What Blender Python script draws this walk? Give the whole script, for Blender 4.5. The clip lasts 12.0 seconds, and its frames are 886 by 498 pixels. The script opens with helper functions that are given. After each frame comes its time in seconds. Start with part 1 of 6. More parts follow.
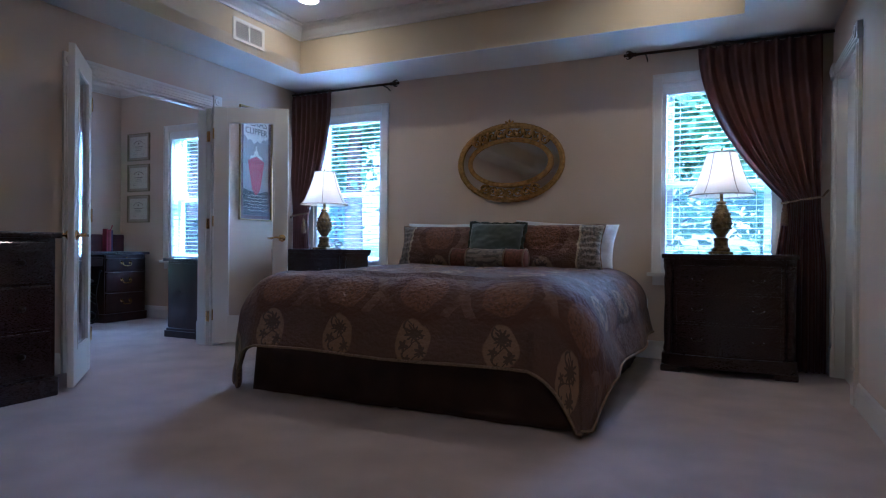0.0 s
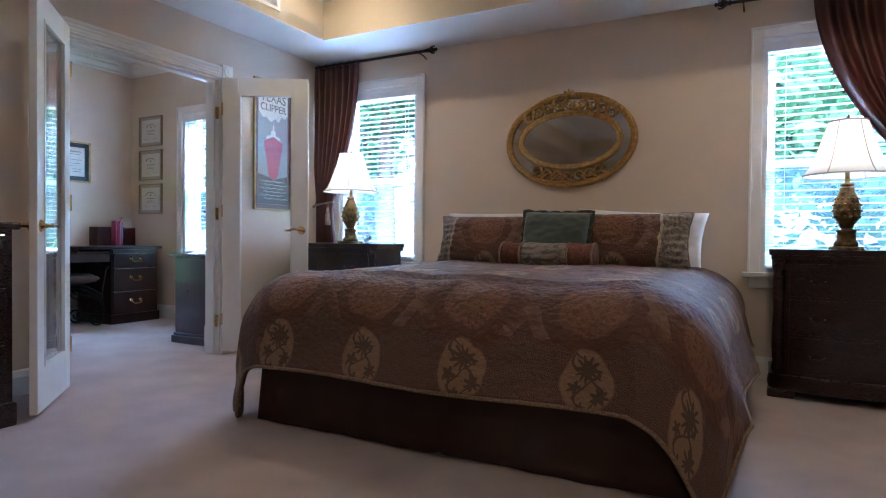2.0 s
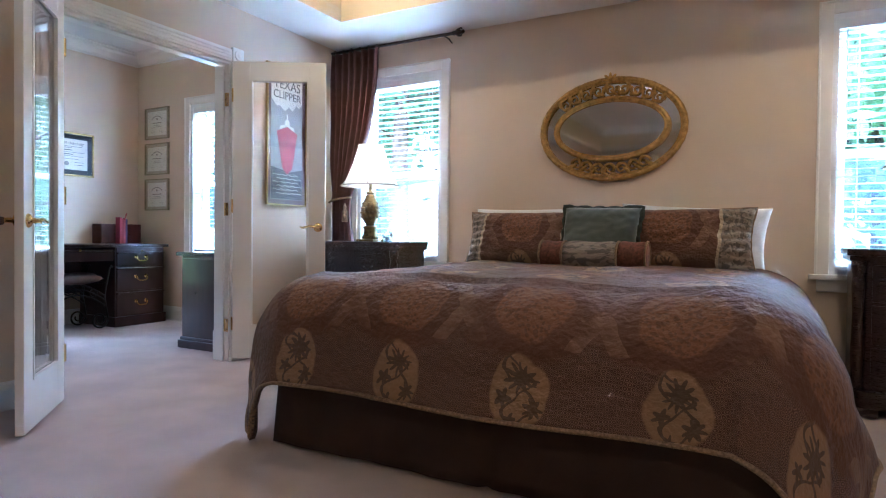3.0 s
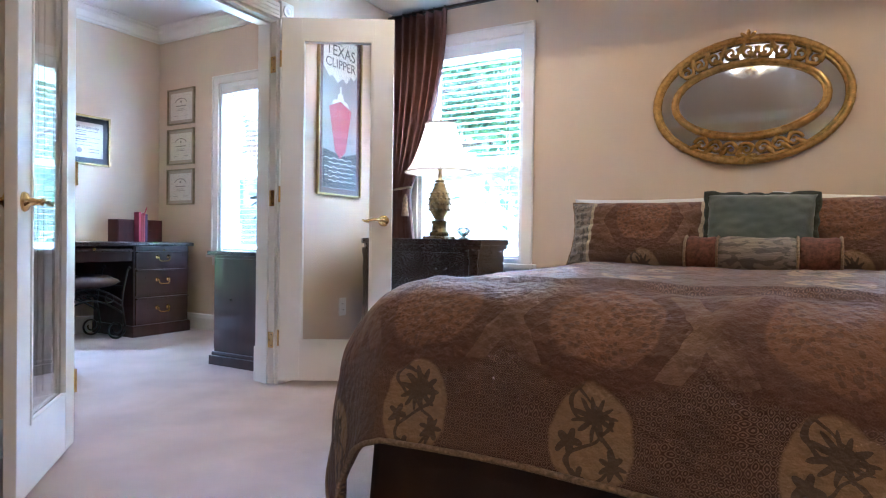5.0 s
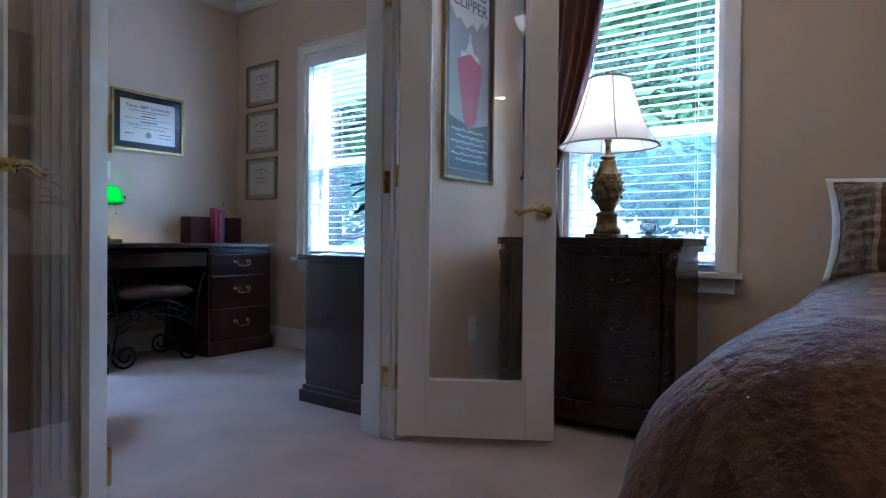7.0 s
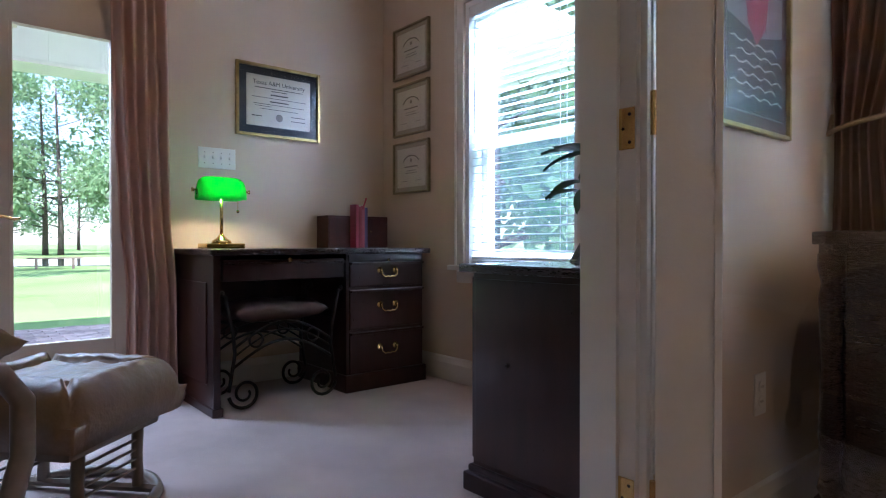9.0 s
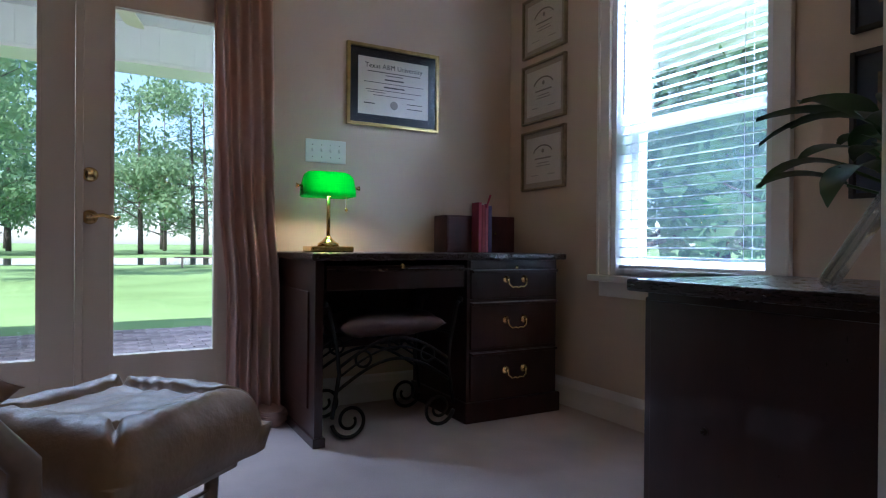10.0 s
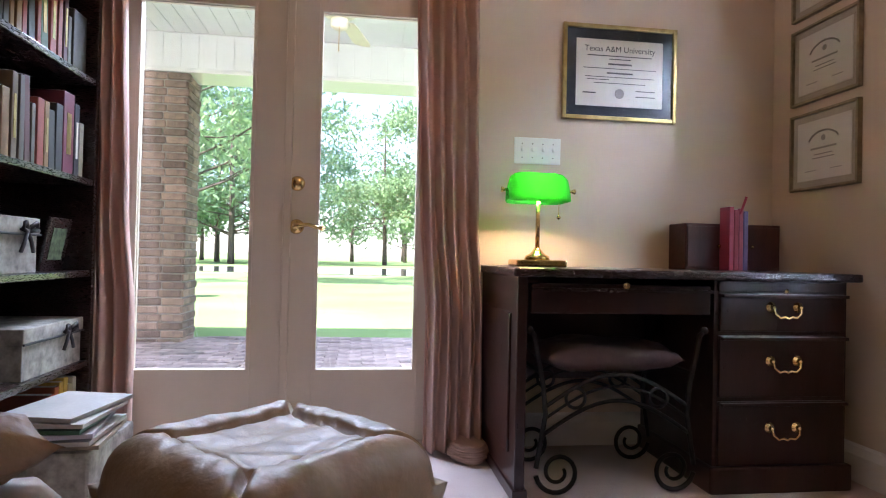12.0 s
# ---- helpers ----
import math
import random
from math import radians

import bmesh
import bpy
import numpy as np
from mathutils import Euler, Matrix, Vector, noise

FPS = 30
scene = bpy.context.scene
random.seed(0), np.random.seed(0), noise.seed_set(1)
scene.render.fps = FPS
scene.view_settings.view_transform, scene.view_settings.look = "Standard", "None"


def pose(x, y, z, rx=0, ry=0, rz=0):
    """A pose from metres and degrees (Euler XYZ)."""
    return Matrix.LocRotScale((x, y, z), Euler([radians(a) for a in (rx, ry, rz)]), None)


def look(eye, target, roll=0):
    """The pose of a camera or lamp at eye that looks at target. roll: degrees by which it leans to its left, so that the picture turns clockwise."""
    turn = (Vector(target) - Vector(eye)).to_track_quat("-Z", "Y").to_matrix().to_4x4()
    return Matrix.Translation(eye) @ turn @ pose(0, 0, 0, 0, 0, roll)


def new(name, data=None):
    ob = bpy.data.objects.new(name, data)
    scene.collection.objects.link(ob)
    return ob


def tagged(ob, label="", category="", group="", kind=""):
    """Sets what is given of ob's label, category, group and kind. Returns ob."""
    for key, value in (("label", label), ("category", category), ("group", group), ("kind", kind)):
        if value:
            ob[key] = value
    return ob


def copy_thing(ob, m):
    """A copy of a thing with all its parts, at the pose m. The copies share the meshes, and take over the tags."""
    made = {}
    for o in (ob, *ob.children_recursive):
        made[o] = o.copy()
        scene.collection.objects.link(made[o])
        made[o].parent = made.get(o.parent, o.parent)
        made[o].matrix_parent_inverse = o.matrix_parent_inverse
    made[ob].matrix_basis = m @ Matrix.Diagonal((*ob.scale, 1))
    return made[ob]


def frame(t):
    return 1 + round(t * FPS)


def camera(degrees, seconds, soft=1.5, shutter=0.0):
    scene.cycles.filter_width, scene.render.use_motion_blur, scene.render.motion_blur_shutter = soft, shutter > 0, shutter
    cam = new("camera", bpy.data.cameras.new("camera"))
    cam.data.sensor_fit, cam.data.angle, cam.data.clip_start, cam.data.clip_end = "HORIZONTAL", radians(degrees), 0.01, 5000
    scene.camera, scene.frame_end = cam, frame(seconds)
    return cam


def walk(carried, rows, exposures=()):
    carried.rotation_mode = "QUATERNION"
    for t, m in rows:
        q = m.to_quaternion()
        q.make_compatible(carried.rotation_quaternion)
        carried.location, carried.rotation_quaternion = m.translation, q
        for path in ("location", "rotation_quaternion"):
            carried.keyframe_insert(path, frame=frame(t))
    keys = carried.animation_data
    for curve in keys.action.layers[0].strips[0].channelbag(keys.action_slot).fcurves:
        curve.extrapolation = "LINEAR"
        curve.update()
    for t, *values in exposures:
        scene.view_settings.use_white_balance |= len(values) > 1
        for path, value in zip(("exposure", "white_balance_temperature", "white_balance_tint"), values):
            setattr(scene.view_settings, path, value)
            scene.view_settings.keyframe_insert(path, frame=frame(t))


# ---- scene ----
cam = camera(71.9, 12.0, soft=1.1)
PATH = [
    (0, (0.245, 0.266, 0.878), (-0.6, 2.078, 0.867), 0.5),
    (0.5, (0.152, 0.435, 0.878), (-0.716, 2.237, 0.861), 0.4),
    (1, (0.074, 0.642, 0.878), (-0.831, 2.425, 0.853), 0.4),
    (1.5, (-0.052, 0.809, 0.875), (-0.977, 2.582, 0.846), 0.5),
    (2, (-0.189, 0.957, 0.874), (-1.129, 2.722, 0.842), 0.5),
    (2.5, (-0.344, 1.077, 0.87), (-1.292, 2.837, 0.836), 0.6),
    (3, (-0.491, 1.217, 0.867), (-1.453, 2.97, 0.831), 0.6),
    (5, (-1.274, 1.667, 0.822), (-2.263, 3.405, 0.796), 0.8),
    (5.5, (-1.471, 1.801, 0.819), (-2.489, 3.522, 0.793), 0.8),
    (6, (-1.708, 1.965, 0.816), (-2.765, 3.663, 0.789), 0.6),
    (6.5, (-1.953, 2.142, 0.816), (-3.063, 3.805, 0.787), 0.6),
    (7, (-2.168, 2.303, 0.815), (-3.343, 3.921, 0.787), 0.6),
    (7.2, (-2.231, 2.365, 0.815), (-3.444, 3.954, 0.787), 0.6),
    (8.8, (-2.98, 2.966, 0.803), (-4.467, 4.303, 0.782), -0.1),
    (9, (-3.063, 3.036, 0.802), (-4.599, 4.317, 0.785), -0.0),
    (9.5, (-3.332, 3.189, 0.804), (-4.979, 4.323, 0.791), 0.4),
    (10, (-3.524, 3.295, 0.809), (-5.276, 4.259, 0.800), 0.5),
    (10.5, (-3.589, 3.413, 0.805), (-5.445, 4.158, 0.806), 0.2),
    (11, (-3.674, 3.514, 0.804), (-5.603, 4.043, 0.815), 0.7),
    (11.5, (-3.809, 3.451, 0.806), (-5.762, 3.883, 0.822), 1.1),
    (12, (-3.908, 3.495, 0.806), (-5.89, 3.765, 0.833), 1.3),
]
STOPS = [(0.0, -0.5, 4100, 16), (0.6, -0.45, 4150, 16), (1.5, 0.0, 4450, 15), (3.0, 0.75, 4700, 15), (4.8, 1.15, 4750, 15), (5.6, 1.1, 4750, 15), (6.4, 0.15, 4550, 15), (7.1, -0.5, 4500, 16),
         (9.0, -0.4, 5350, 22), (9.5, -0.6, 5300, 21), (10.5, -1.1, 5200, 20), (11.2, -0.55, 5900, 24), (12.0, 0.15, 6000, 27)]
BASE = 2.2
walk(cam, [(t, look(eye, target, roll)) for t, eye, target, roll in PATH], [(t, BASE + e, k, tint) for t, e, k, tint in STOPS])

# ---- world and sun ----
world = bpy.data.worlds.new("sky")
world.use_nodes = True
scene.world = world
_sky = world.node_tree.nodes.new("ShaderNodeTexSky")
_sky.sky_type, _sky.sun_disc = "NISHITA", False
_sky.sun_elevation, _sky.sun_rotation = radians(48), radians(140)
_bg = world.node_tree.nodes["Background"]
_bg.inputs["Strength"].default_value = 0.15
world.node_tree.links.new(_sky.outputs[0], _bg.inputs[0])
sun = new("sun", bpy.data.lights.new("sun", "SUN"))
sun.data.energy, sun.data.angle, sun.data.color = 5.0, radians(0.5), (1, 0.95, 0.86)
_d = radians(48)
sun.matrix_world = look((math.sin(radians(140)) * math.cos(_d) * 30, math.cos(radians(140)) * math.cos(_d) * 30, math.sin(_d) * 30), (0, 0, 0))


def added_daylight(x, y, z, target, w, h, power):
    """Added unseen lamp: boosts sky light at an opening, from outside and above it."""
    ob = new("window_daylight", bpy.data.lights.new("window_daylight", "AREA"))
    ob.data.shape, ob.data.size, ob.data.size_y, ob.data.energy, ob.data.color = "RECTANGLE", w, h, power, (0.66, 0.84, 1.0)
    ob.matrix_world = look((x, y, z), target)


for _x in (-3.19, 0.165):
    added_daylight(_x, 6.5, 3.05, (_x, 5.2, 1.3), 1.6, 1.3, 420)
added_daylight(-5.26, 6.55, 3.6, (-5.26, 5.2, 1.15), 1.6, 1.3, 620)
# Added lamp tucked under the porch ceiling, brightening the study through the patio doors.
added_daylight(-7.35, 3.195, 2.5, (-6.3, 3.195, 1.0), 1.8, 0.7, 60)


# ---- materials ----
def mat(name, col, rough=0.6, metal=0.0, var=0.12, vscale=6.0, bump=0.0, bscale=80.0, col2=None, spec=0.5, stretch=(1, 1, 1), island=0.0, rand=0.0, coat=0.0, sheen=0.0):
    m = bpy.data.materials.new(name)
    m.use_nodes = True
    n, l = m.node_tree.nodes, m.node_tree.links
    p = n["Principled BSDF"]
    p.inputs["Metallic"].default_value, p.inputs["Specular IOR Level"].default_value = metal, spec
    p.inputs["Coat Weight"].default_value = coat
    p.inputs["Sheen Weight"].default_value = sheen
    tc, mp = n.new("ShaderNodeTexCoord"), n.new("ShaderNodeMapping")
    mp.inputs["Scale"].default_value = stretch
    l.new(tc.outputs["Object"], mp.inputs[0])
    big, fine = n.new("ShaderNodeTexNoise"), n.new("ShaderNodeTexNoise")
    big.inputs["Scale"].default_value, big.inputs["Detail"].default_value = vscale, 4
    fine.inputs["Scale"].default_value, fine.inputs["Detail"].default_value = bscale, 3
    l.new(mp.outputs[0], big.inputs[0]), l.new(mp.outputs[0], fine.inputs[0])
    mix = n.new("ShaderNodeMix")
    mix.data_type = "RGBA"
    c2 = col2 or tuple(c * (1 - 2.2 * var) for c in col)
    mix.inputs[6].default_value, mix.inputs[7].default_value = (*col, 1), (*c2, 1)
    ramp = n.new("ShaderNodeMapRange")
    ramp.inputs[1].default_value, ramp.inputs[2].default_value = 0.3, 0.75
    add = n.new("ShaderNodeMath")
    add.operation = "MULTIPLY_ADD"
    add.inputs[1].default_value, add.inputs[2].default_value = 0.25, -0.12
    l.new(fine.outputs[0], add.inputs[0])
    add2 = n.new("ShaderNodeMath")
    l.new(big.outputs[0], add2.inputs[0]), l.new(add.outputs[0], add2.inputs[1])
    l.new(add2.outputs[0], ramp.inputs[0]), l.new(ramp.outputs[0], mix.inputs[0])
    out = mix.outputs[2]
    if rand or island:
        hsv = n.new("ShaderNodeHueSaturation")
        src = n.new("ShaderNodeObjectInfo").outputs["Random"] if rand else n.new("ShaderNodeNewGeometry").outputs["Random Per Island"]
        mr = n.new("ShaderNodeMapRange")
        mr.inputs[3].default_value, mr.inputs[4].default_value = 1 - (rand or island), 1 + (rand or island)
        l.new(src, mr.inputs[0]), l.new(mr.outputs[0], hsv.inputs["Value"]), l.new(out, hsv.inputs["Color"])
        out = hsv.outputs[0]
    l.new(out, p.inputs["Base Color"])
    rr = n.new("ShaderNodeMapRange")
    rr.inputs[3].default_value, rr.inputs[4].default_value = max(0.02, rough - 0.06), min(1, rough + 0.06)
    l.new(fine.outputs[0], rr.inputs[0]), l.new(rr.outputs[0], p.inputs["Roughness"])
    if bump:
        b = n.new("ShaderNodeBump")
        b.inputs["Strength"].default_value, b.inputs["Distance"].default_value = bump, 0.004
        l.new(fine.outputs[0], b.inputs["Height"]), l.new(b.outputs[0], p.inputs["Normal"])
    return m


def glow(name, col, strength):
    m = mat(name, col, 0.5, var=0.02)
    p = m.node_tree.nodes["Principled BSDF"]
    p.inputs["Emission Color"].default_value, p.inputs["Emission Strength"].default_value = (*col, 1), strength
    return m


def thin_glass(name, tint=(1, 1, 1)):
    m = bpy.data.materials.new(name)
    m.use_nodes = True
    n, l = m.node_tree.nodes, m.node_tree.links
    n.remove(n["Principled BSDF"])
    t, g, f, x = n.new("ShaderNodeBsdfTransparent"), n.new("ShaderNodeBsdfGlossy"), n.new("ShaderNodeLayerWeight"), n.new("ShaderNodeMixShader")
    t.inputs[0].default_value, g.inputs["Roughness"].default_value = (*tint, 1), 0.01
    pw, ma = n.new("ShaderNodeMath"), n.new("ShaderNodeMath")
    pw.operation, ma.operation = "POWER", "MULTIPLY_ADD"
    pw.inputs[1].default_value, ma.inputs[1].default_value, ma.inputs[2].default_value = 3.2, 0.9, 0.07
    f.inputs[0].default_value = 0.5
    l.new(f.outputs["Facing"], pw.inputs[0]), l.new(pw.outputs[0], ma.inputs[0]), l.new(ma.outputs[0], x.inputs[0]), l.new(t.outputs[0], x.inputs[1]), l.new(g.outputs[0], x.inputs[2])
    l.new(x.outputs[0], n["Material Output"].inputs[0])
    return m


def translucent(name, col, back, rough=0.8, share=0.5, bump=0.2, bscale=300, stretch=(1, 1, 1)):
    """A cloth or leaf that lets light through."""
    m = mat(name, col, rough, var=0.08, vscale=9, bump=bump, bscale=bscale, stretch=stretch)
    n, l = m.node_tree.nodes, m.node_tree.links
    t, x = n.new("ShaderNodeBsdfTranslucent"), n.new("ShaderNodeMixShader")
    t.inputs[0].default_value, x.inputs[0].default_value = (*back, 1), share
    l.new(n["Principled BSDF"].outputs[0], x.inputs[1]), l.new(t.outputs[0], x.inputs[2])
    l.new(x.outputs[0], n["Material Output"].inputs[0])
    return m


M_WALL = mat("wall_paint", (0.63, 0.515, 0.40), 0.75, var=0.03, vscale=1.5, bump=0.12, bscale=220)
M_CEIL = mat("ceiling_paint", (0.74, 0.72, 0.70), 0.85, var=0.03, vscale=1.2, bump=0.15, bscale=150)
M_TRAY = mat("tray_paint", (0.66, 0.56, 0.38), 0.75, var=0.03, vscale=1.5, bump=0.12, bscale=200)
M_TRIM = mat("white_trim_paint", (0.78, 0.76, 0.72), 0.35, var=0.03, vscale=5, bump=0.05, bscale=120)
M_CREAM = mat("cream_door_paint", (0.60, 0.51, 0.40), 0.4, var=0.03, vscale=5, bump=0.05, bscale=120)
M_CARPET = mat("cut_pile_carpet", (0.57, 0.455, 0.42), 0.95, var=0.15, vscale=3.0, bump=0.9, bscale=420, spec=0.1, sheen=0.3)
M_DARK = mat("dark_mahogany", (0.026, 0.010, 0.009), 0.28, var=0.25, vscale=5, bump=0.06, bscale=60, stretch=(1, 1, 6), coat=0.3)
M_CHERRY = mat("cherry_wood", (0.036, 0.011, 0.009), 0.3, var=0.25, vscale=5, bump=0.05, bscale=60, stretch=(3, 3, 0.5), coat=0.3)
M_BRASS = mat("polished_brass", (0.78, 0.55, 0.22), 0.18, 1.0, var=0.08, vscale=20)
M_GOLD = mat("antique_gold_leaf", (0.55, 0.33, 0.09), 0.34, 0.9, var=0.25, vscale=40, bump=0.3, bscale=160)
M_BRONZE = mat("aged_bronze", (0.06, 0.045, 0.035), 0.4, 0.8, var=0.2, vscale=25)
M_SCREEN = thin_glass("insect_screen")
_n, _l = M_SCREEN.node_tree.nodes, M_SCREEN.node_tree.links
_t, _x2 = _n.new("ShaderNodeBsdfTranslucent"), _n.new("ShaderNodeMixShader")
_t.inputs[0].default_value, _x2.inputs[0].default_value = (0.14, 0.18, 0.23, 1), 0.05
_l.new(_n["Transparent BSDF"].outputs[0], _x2.inputs[1]), _l.new(_t.outputs[0], _x2.inputs[2]), _l.new(_x2.outputs[0], _n["Material Output"].inputs[0])
M_URN = mat("antique_brass_relief", (0.36, 0.25, 0.10), 0.3, 0.9, var=0.4, vscale=30, bump=0.6, bscale=70, col2=(0.08, 0.055, 0.03))
M_IRON = mat("black_wrought_iron", (0.018, 0.017, 0.017), 0.4, 0.5, var=0.15, vscale=30, bump=0.2, bscale=120)
M_GLASS = thin_glass("clear_glass")
M_PICGLASS = thin_glass("picture_glass")
M_PICGLASS.node_tree.nodes["Glossy BSDF"].inputs["Roughness"].default_value = 0.22
M_PICGLASS.node_tree.nodes["Math.001"].inputs[2].default_value = 0.006
M_MIRROR = mat("mirror_silver", (0.86, 0.88, 0.9), 0.03, 1.0, var=0.01)
M_MIRROR.node_tree.nodes["Principled BSDF"].inputs["Roughness"].default_value = 0.01
M_SHADE = translucent("lamp_shade_silk", (0.85, 0.80, 0.73), (0.85, 0.74, 0.6), share=0.5, bscale=500)
M_BLIND = translucent("white_blind_slat", (0.72, 0.73, 0.74), (0.6, 0.64, 0.68), 0.4, share=0.04, bump=0.02)
M_VINYL = mat("white_vinyl", (0.82, 0.83, 0.84), 0.35, var=0.02)
M_CURTAIN = translucent("rust_taffeta", (0.125, 0.052, 0.043), (0.22, 0.065, 0.045), 0.42, share=0.18, bump=0.15, bscale=260, stretch=(1, 1, 0.15))
M_CURTAIN2 = translucent("dusty_rose_drape", (0.68, 0.46, 0.38), (0.45, 0.27, 0.2), 0.6, share=0.25, bump=0.15, bscale=260, stretch=(1, 1, 0.2))
M_SKIRT = mat("dark_brown_bed_skirt", (0.06, 0.034, 0.025), 0.8, var=0.15, vscale=8, bump=0.2, bscale=300)
M_GREEN = mat("green_velvet", (0.055, 0.072, 0.055), 0.7, var=0.15, vscale=8, bump=0.3, bscale=200, sheen=0.5)
M_FRINGE = mat("green_fringe", (0.04, 0.05, 0.035), 0.9, var=0.3, vscale=60, bump=0.8, bscale=200)
M_LINEN = mat("white_pillowcase", (0.72, 0.72, 0.74), 0.85, var=0.04, bump=0.2, bscale=200)
M_CORD = mat("tan_cord", (0.33, 0.22, 0.13), 0.8, var=0.3, vscale=120, bump=0.6, bscale=300)
M_LEATHER = mat("taupe_leather", (0.235, 0.148, 0.08), 0.44, var=0.14, vscale=7, bump=0.45, bscale=60)
M_RATTAN = mat("taupe_painted_wood", (0.26, 0.20, 0.15), 0.4, var=0.15, vscale=12, bump=0.1, bscale=60)
M_PLASTIC = mat("white_plastic", (0.78, 0.77, 0.74), 0.4, var=0.02)
# Flat black for the shade inside openings that aren't modelled hollow.
M_BLACK = mat("painted_opening_dark", (0.012, 0.011, 0.011), 0.6, var=0.1)


def woven(name, band=False):
    """Jacquard: medallions, crossed leaves and small lattice in tan, rust and cream; laid out in metres on the cloth's own plan."""
    m = mat(name, (0.2, 0.1, 0.06), 0.75, var=0.1, vscale=14, bump=0.5, bscale=260, sheen=0.08)
    n, l = m.node_tree.nodes, m.node_tree.links
    uv = n.new("ShaderNodeUVMap")
    uv.uv_map = "plan"
    wob, wmix = n.new("ShaderNodeTexNoise"), n.new("ShaderNodeVectorMath")
    wob.inputs["Scale"].default_value = 9
    l.new(uv.outputs[0], wob.inputs[0])
    wmix.operation = "MULTIPLY_ADD"
    wmix.inputs[1].default_value = (0.05, 0.05, 0)
    l.new(wob.outputs["Color"], wmix.inputs[0]), l.new(uv.outputs[0], wmix.inputs[2])
    sep = n.new("ShaderNodeSeparateXYZ")
    l.new(wmix.outputs[0], sep.inputs[0])

    def op(kind, a, b=None, c=None):
        q = n.new("ShaderNodeMath")
        q.operation = kind
        for i, v in enumerate((a, b, c)):
            if v is None:
                continue
            if isinstance(v, (int, float)):
                q.inputs[i].default_value = v
            else:
                l.new(v, q.inputs[i])
        return q.outputs[0]

    def cell(v, size, shift=0.0):
        return op("SUBTRACT", op("FLOORED_MODULO", op("ADD", v, shift + size / 2), size), size / 2)

    def disc(px, py, w, h, r0, r1):
        d = op("SQRT", op("ADD", op("POWER", op("DIVIDE", px, w), 2), op("POWER", op("DIVIDE", py, h), 2)))
        q = n.new("ShaderNodeMapRange")
        q.inputs[1].default_value, q.inputs[2].default_value = r1, r0
        l.new(d, q.inputs[0])
        return q.outputs[0], d

    def over(base, layer, fac, amount=1.0):
        q = n.new("ShaderNodeMix")
        q.data_type = "RGBA"
        l.new(op("MULTIPLY", fac, amount), q.inputs[0])
        if isinstance(base, tuple):
            q.inputs[6].default_value = (*base, 1)
        else:
            l.new(base, q.inputs[6])
        if isinstance(layer, tuple):
            q.inputs[7].default_value = (*layer, 1)
        else:
            l.new(layer, q.inputs[7])
        return q.outputs[2]

    W, H = 0.46, 0.62
    x, y = sep.outputs[0], sep.outputs[1]
    spots, leafs = n.new("ShaderNodeTexVoronoi"), n.new("ShaderNodeTexNoise")
    spots.inputs["Scale"].default_value, leafs.inputs["Scale"].default_value = 60, 38
    l.new(wmix.outputs[0], spots.inputs[0]), l.new(wmix.outputs[0], leafs.inputs[0])
    speck = op("LESS_THAN", spots.outputs["Distance"], 0.42)
    bloom = op("GREATER_THAN", leafs.outputs[0], 0.53)
    soft = n.new("ShaderNodeMapRange")
    soft.inputs[1].default_value, soft.inputs[2].default_value = 0.35, 0.6
    l.new(wob.outputs[0], soft.inputs[0])
    soft = soft.outputs[0]
    # ground colour with a small lattice
    la = op("SINE", op("MULTIPLY", op("ADD", x, y), 150))
    lb = op("SINE", op("MULTIPLY", op("SUBTRACT", x, y), 150))
    trellis = op("MULTIPLY", la, lb)
    lattice = op("LESS_THAN", op("ABSOLUTE", op("SUBTRACT", op("ABSOLUTE", trellis), 0.32)), 0.17)
    dots = op("GREATER_THAN", op("ABSOLUTE", trellis), 0.88)
    ground = over((0.064, 0.026, 0.017), (0.20, 0.118, 0.075), op("MAXIMUM", lattice, dots), 0.85)
    plain, _ = disc(cell(x, W), cell(y, H, -0.40), 0.30, 0.19, 0.85, 1.0)
    ground = over(ground, (0.100, 0.038, 0.020), plain, 0.9)
    # crossed leaves between the medallions
    cx, cy = cell(x, W, W / 2), cell(y, H, -0.40)
    ax = op("ABSOLUTE", op("SUBTRACT", op("ABSOLUTE", cx), op("MULTIPLY", op("ABSOLUTE", op("SUBTRACT", op("ABSOLUTE", cy), 0.0)), 0.55)))
    bars = op("MULTIPLY", op("LESS_THAN", ax, 0.03), op("LESS_THAN", op("ABSOLUTE", cy), 0.13))
    ground = over(ground, (0.200, 0.112, 0.064), op("MULTIPLY", bars, soft), 0.8)
    # round speckled medallions
    big, _ = disc(cell(x, W), cell(y, H, -0.41), 0.135, 0.135, 0.92, 1.0)
    ground = over(ground, (0.188, 0.084, 0.038), big, 0.9)
    ground = over(ground, (0.096, 0.040, 0.022), op("MULTIPLY", big, speck), 0.6)
    # cream flowered medallions
    cream, _ = disc(cell(x, W), cell(y, H, -0.12), 0.098, 0.125, 0.92, 1.0)
    ground = over(ground, (0.272, 0.164, 0.080), cream, 0.92)
    # a spiky flower, two smaller ones and thin curling stems in each cream oval
    fx, fy = cell(x, W), cell(y, H, -0.12)
    ink = None
    for ox, oy, size, petals in ((0.005, 0.045, 0.05, 11), (-0.048, -0.02, 0.026, 5), (0.05, -0.052, 0.03, 7), (-0.02, -0.085, 0.02, 5)):
        px, py = op("SUBTRACT", fx, ox), op("SUBTRACT", fy, oy)
        reach = op("MULTIPLY_ADD", op("COSINE", op("MULTIPLY", op("ARCTAN2", py, px), petals)), size * 0.3, size * 0.8)
        bud = op("LESS_THAN", op("SQRT", op("ADD", op("POWER", px, 2), op("POWER", py, 2))), reach)
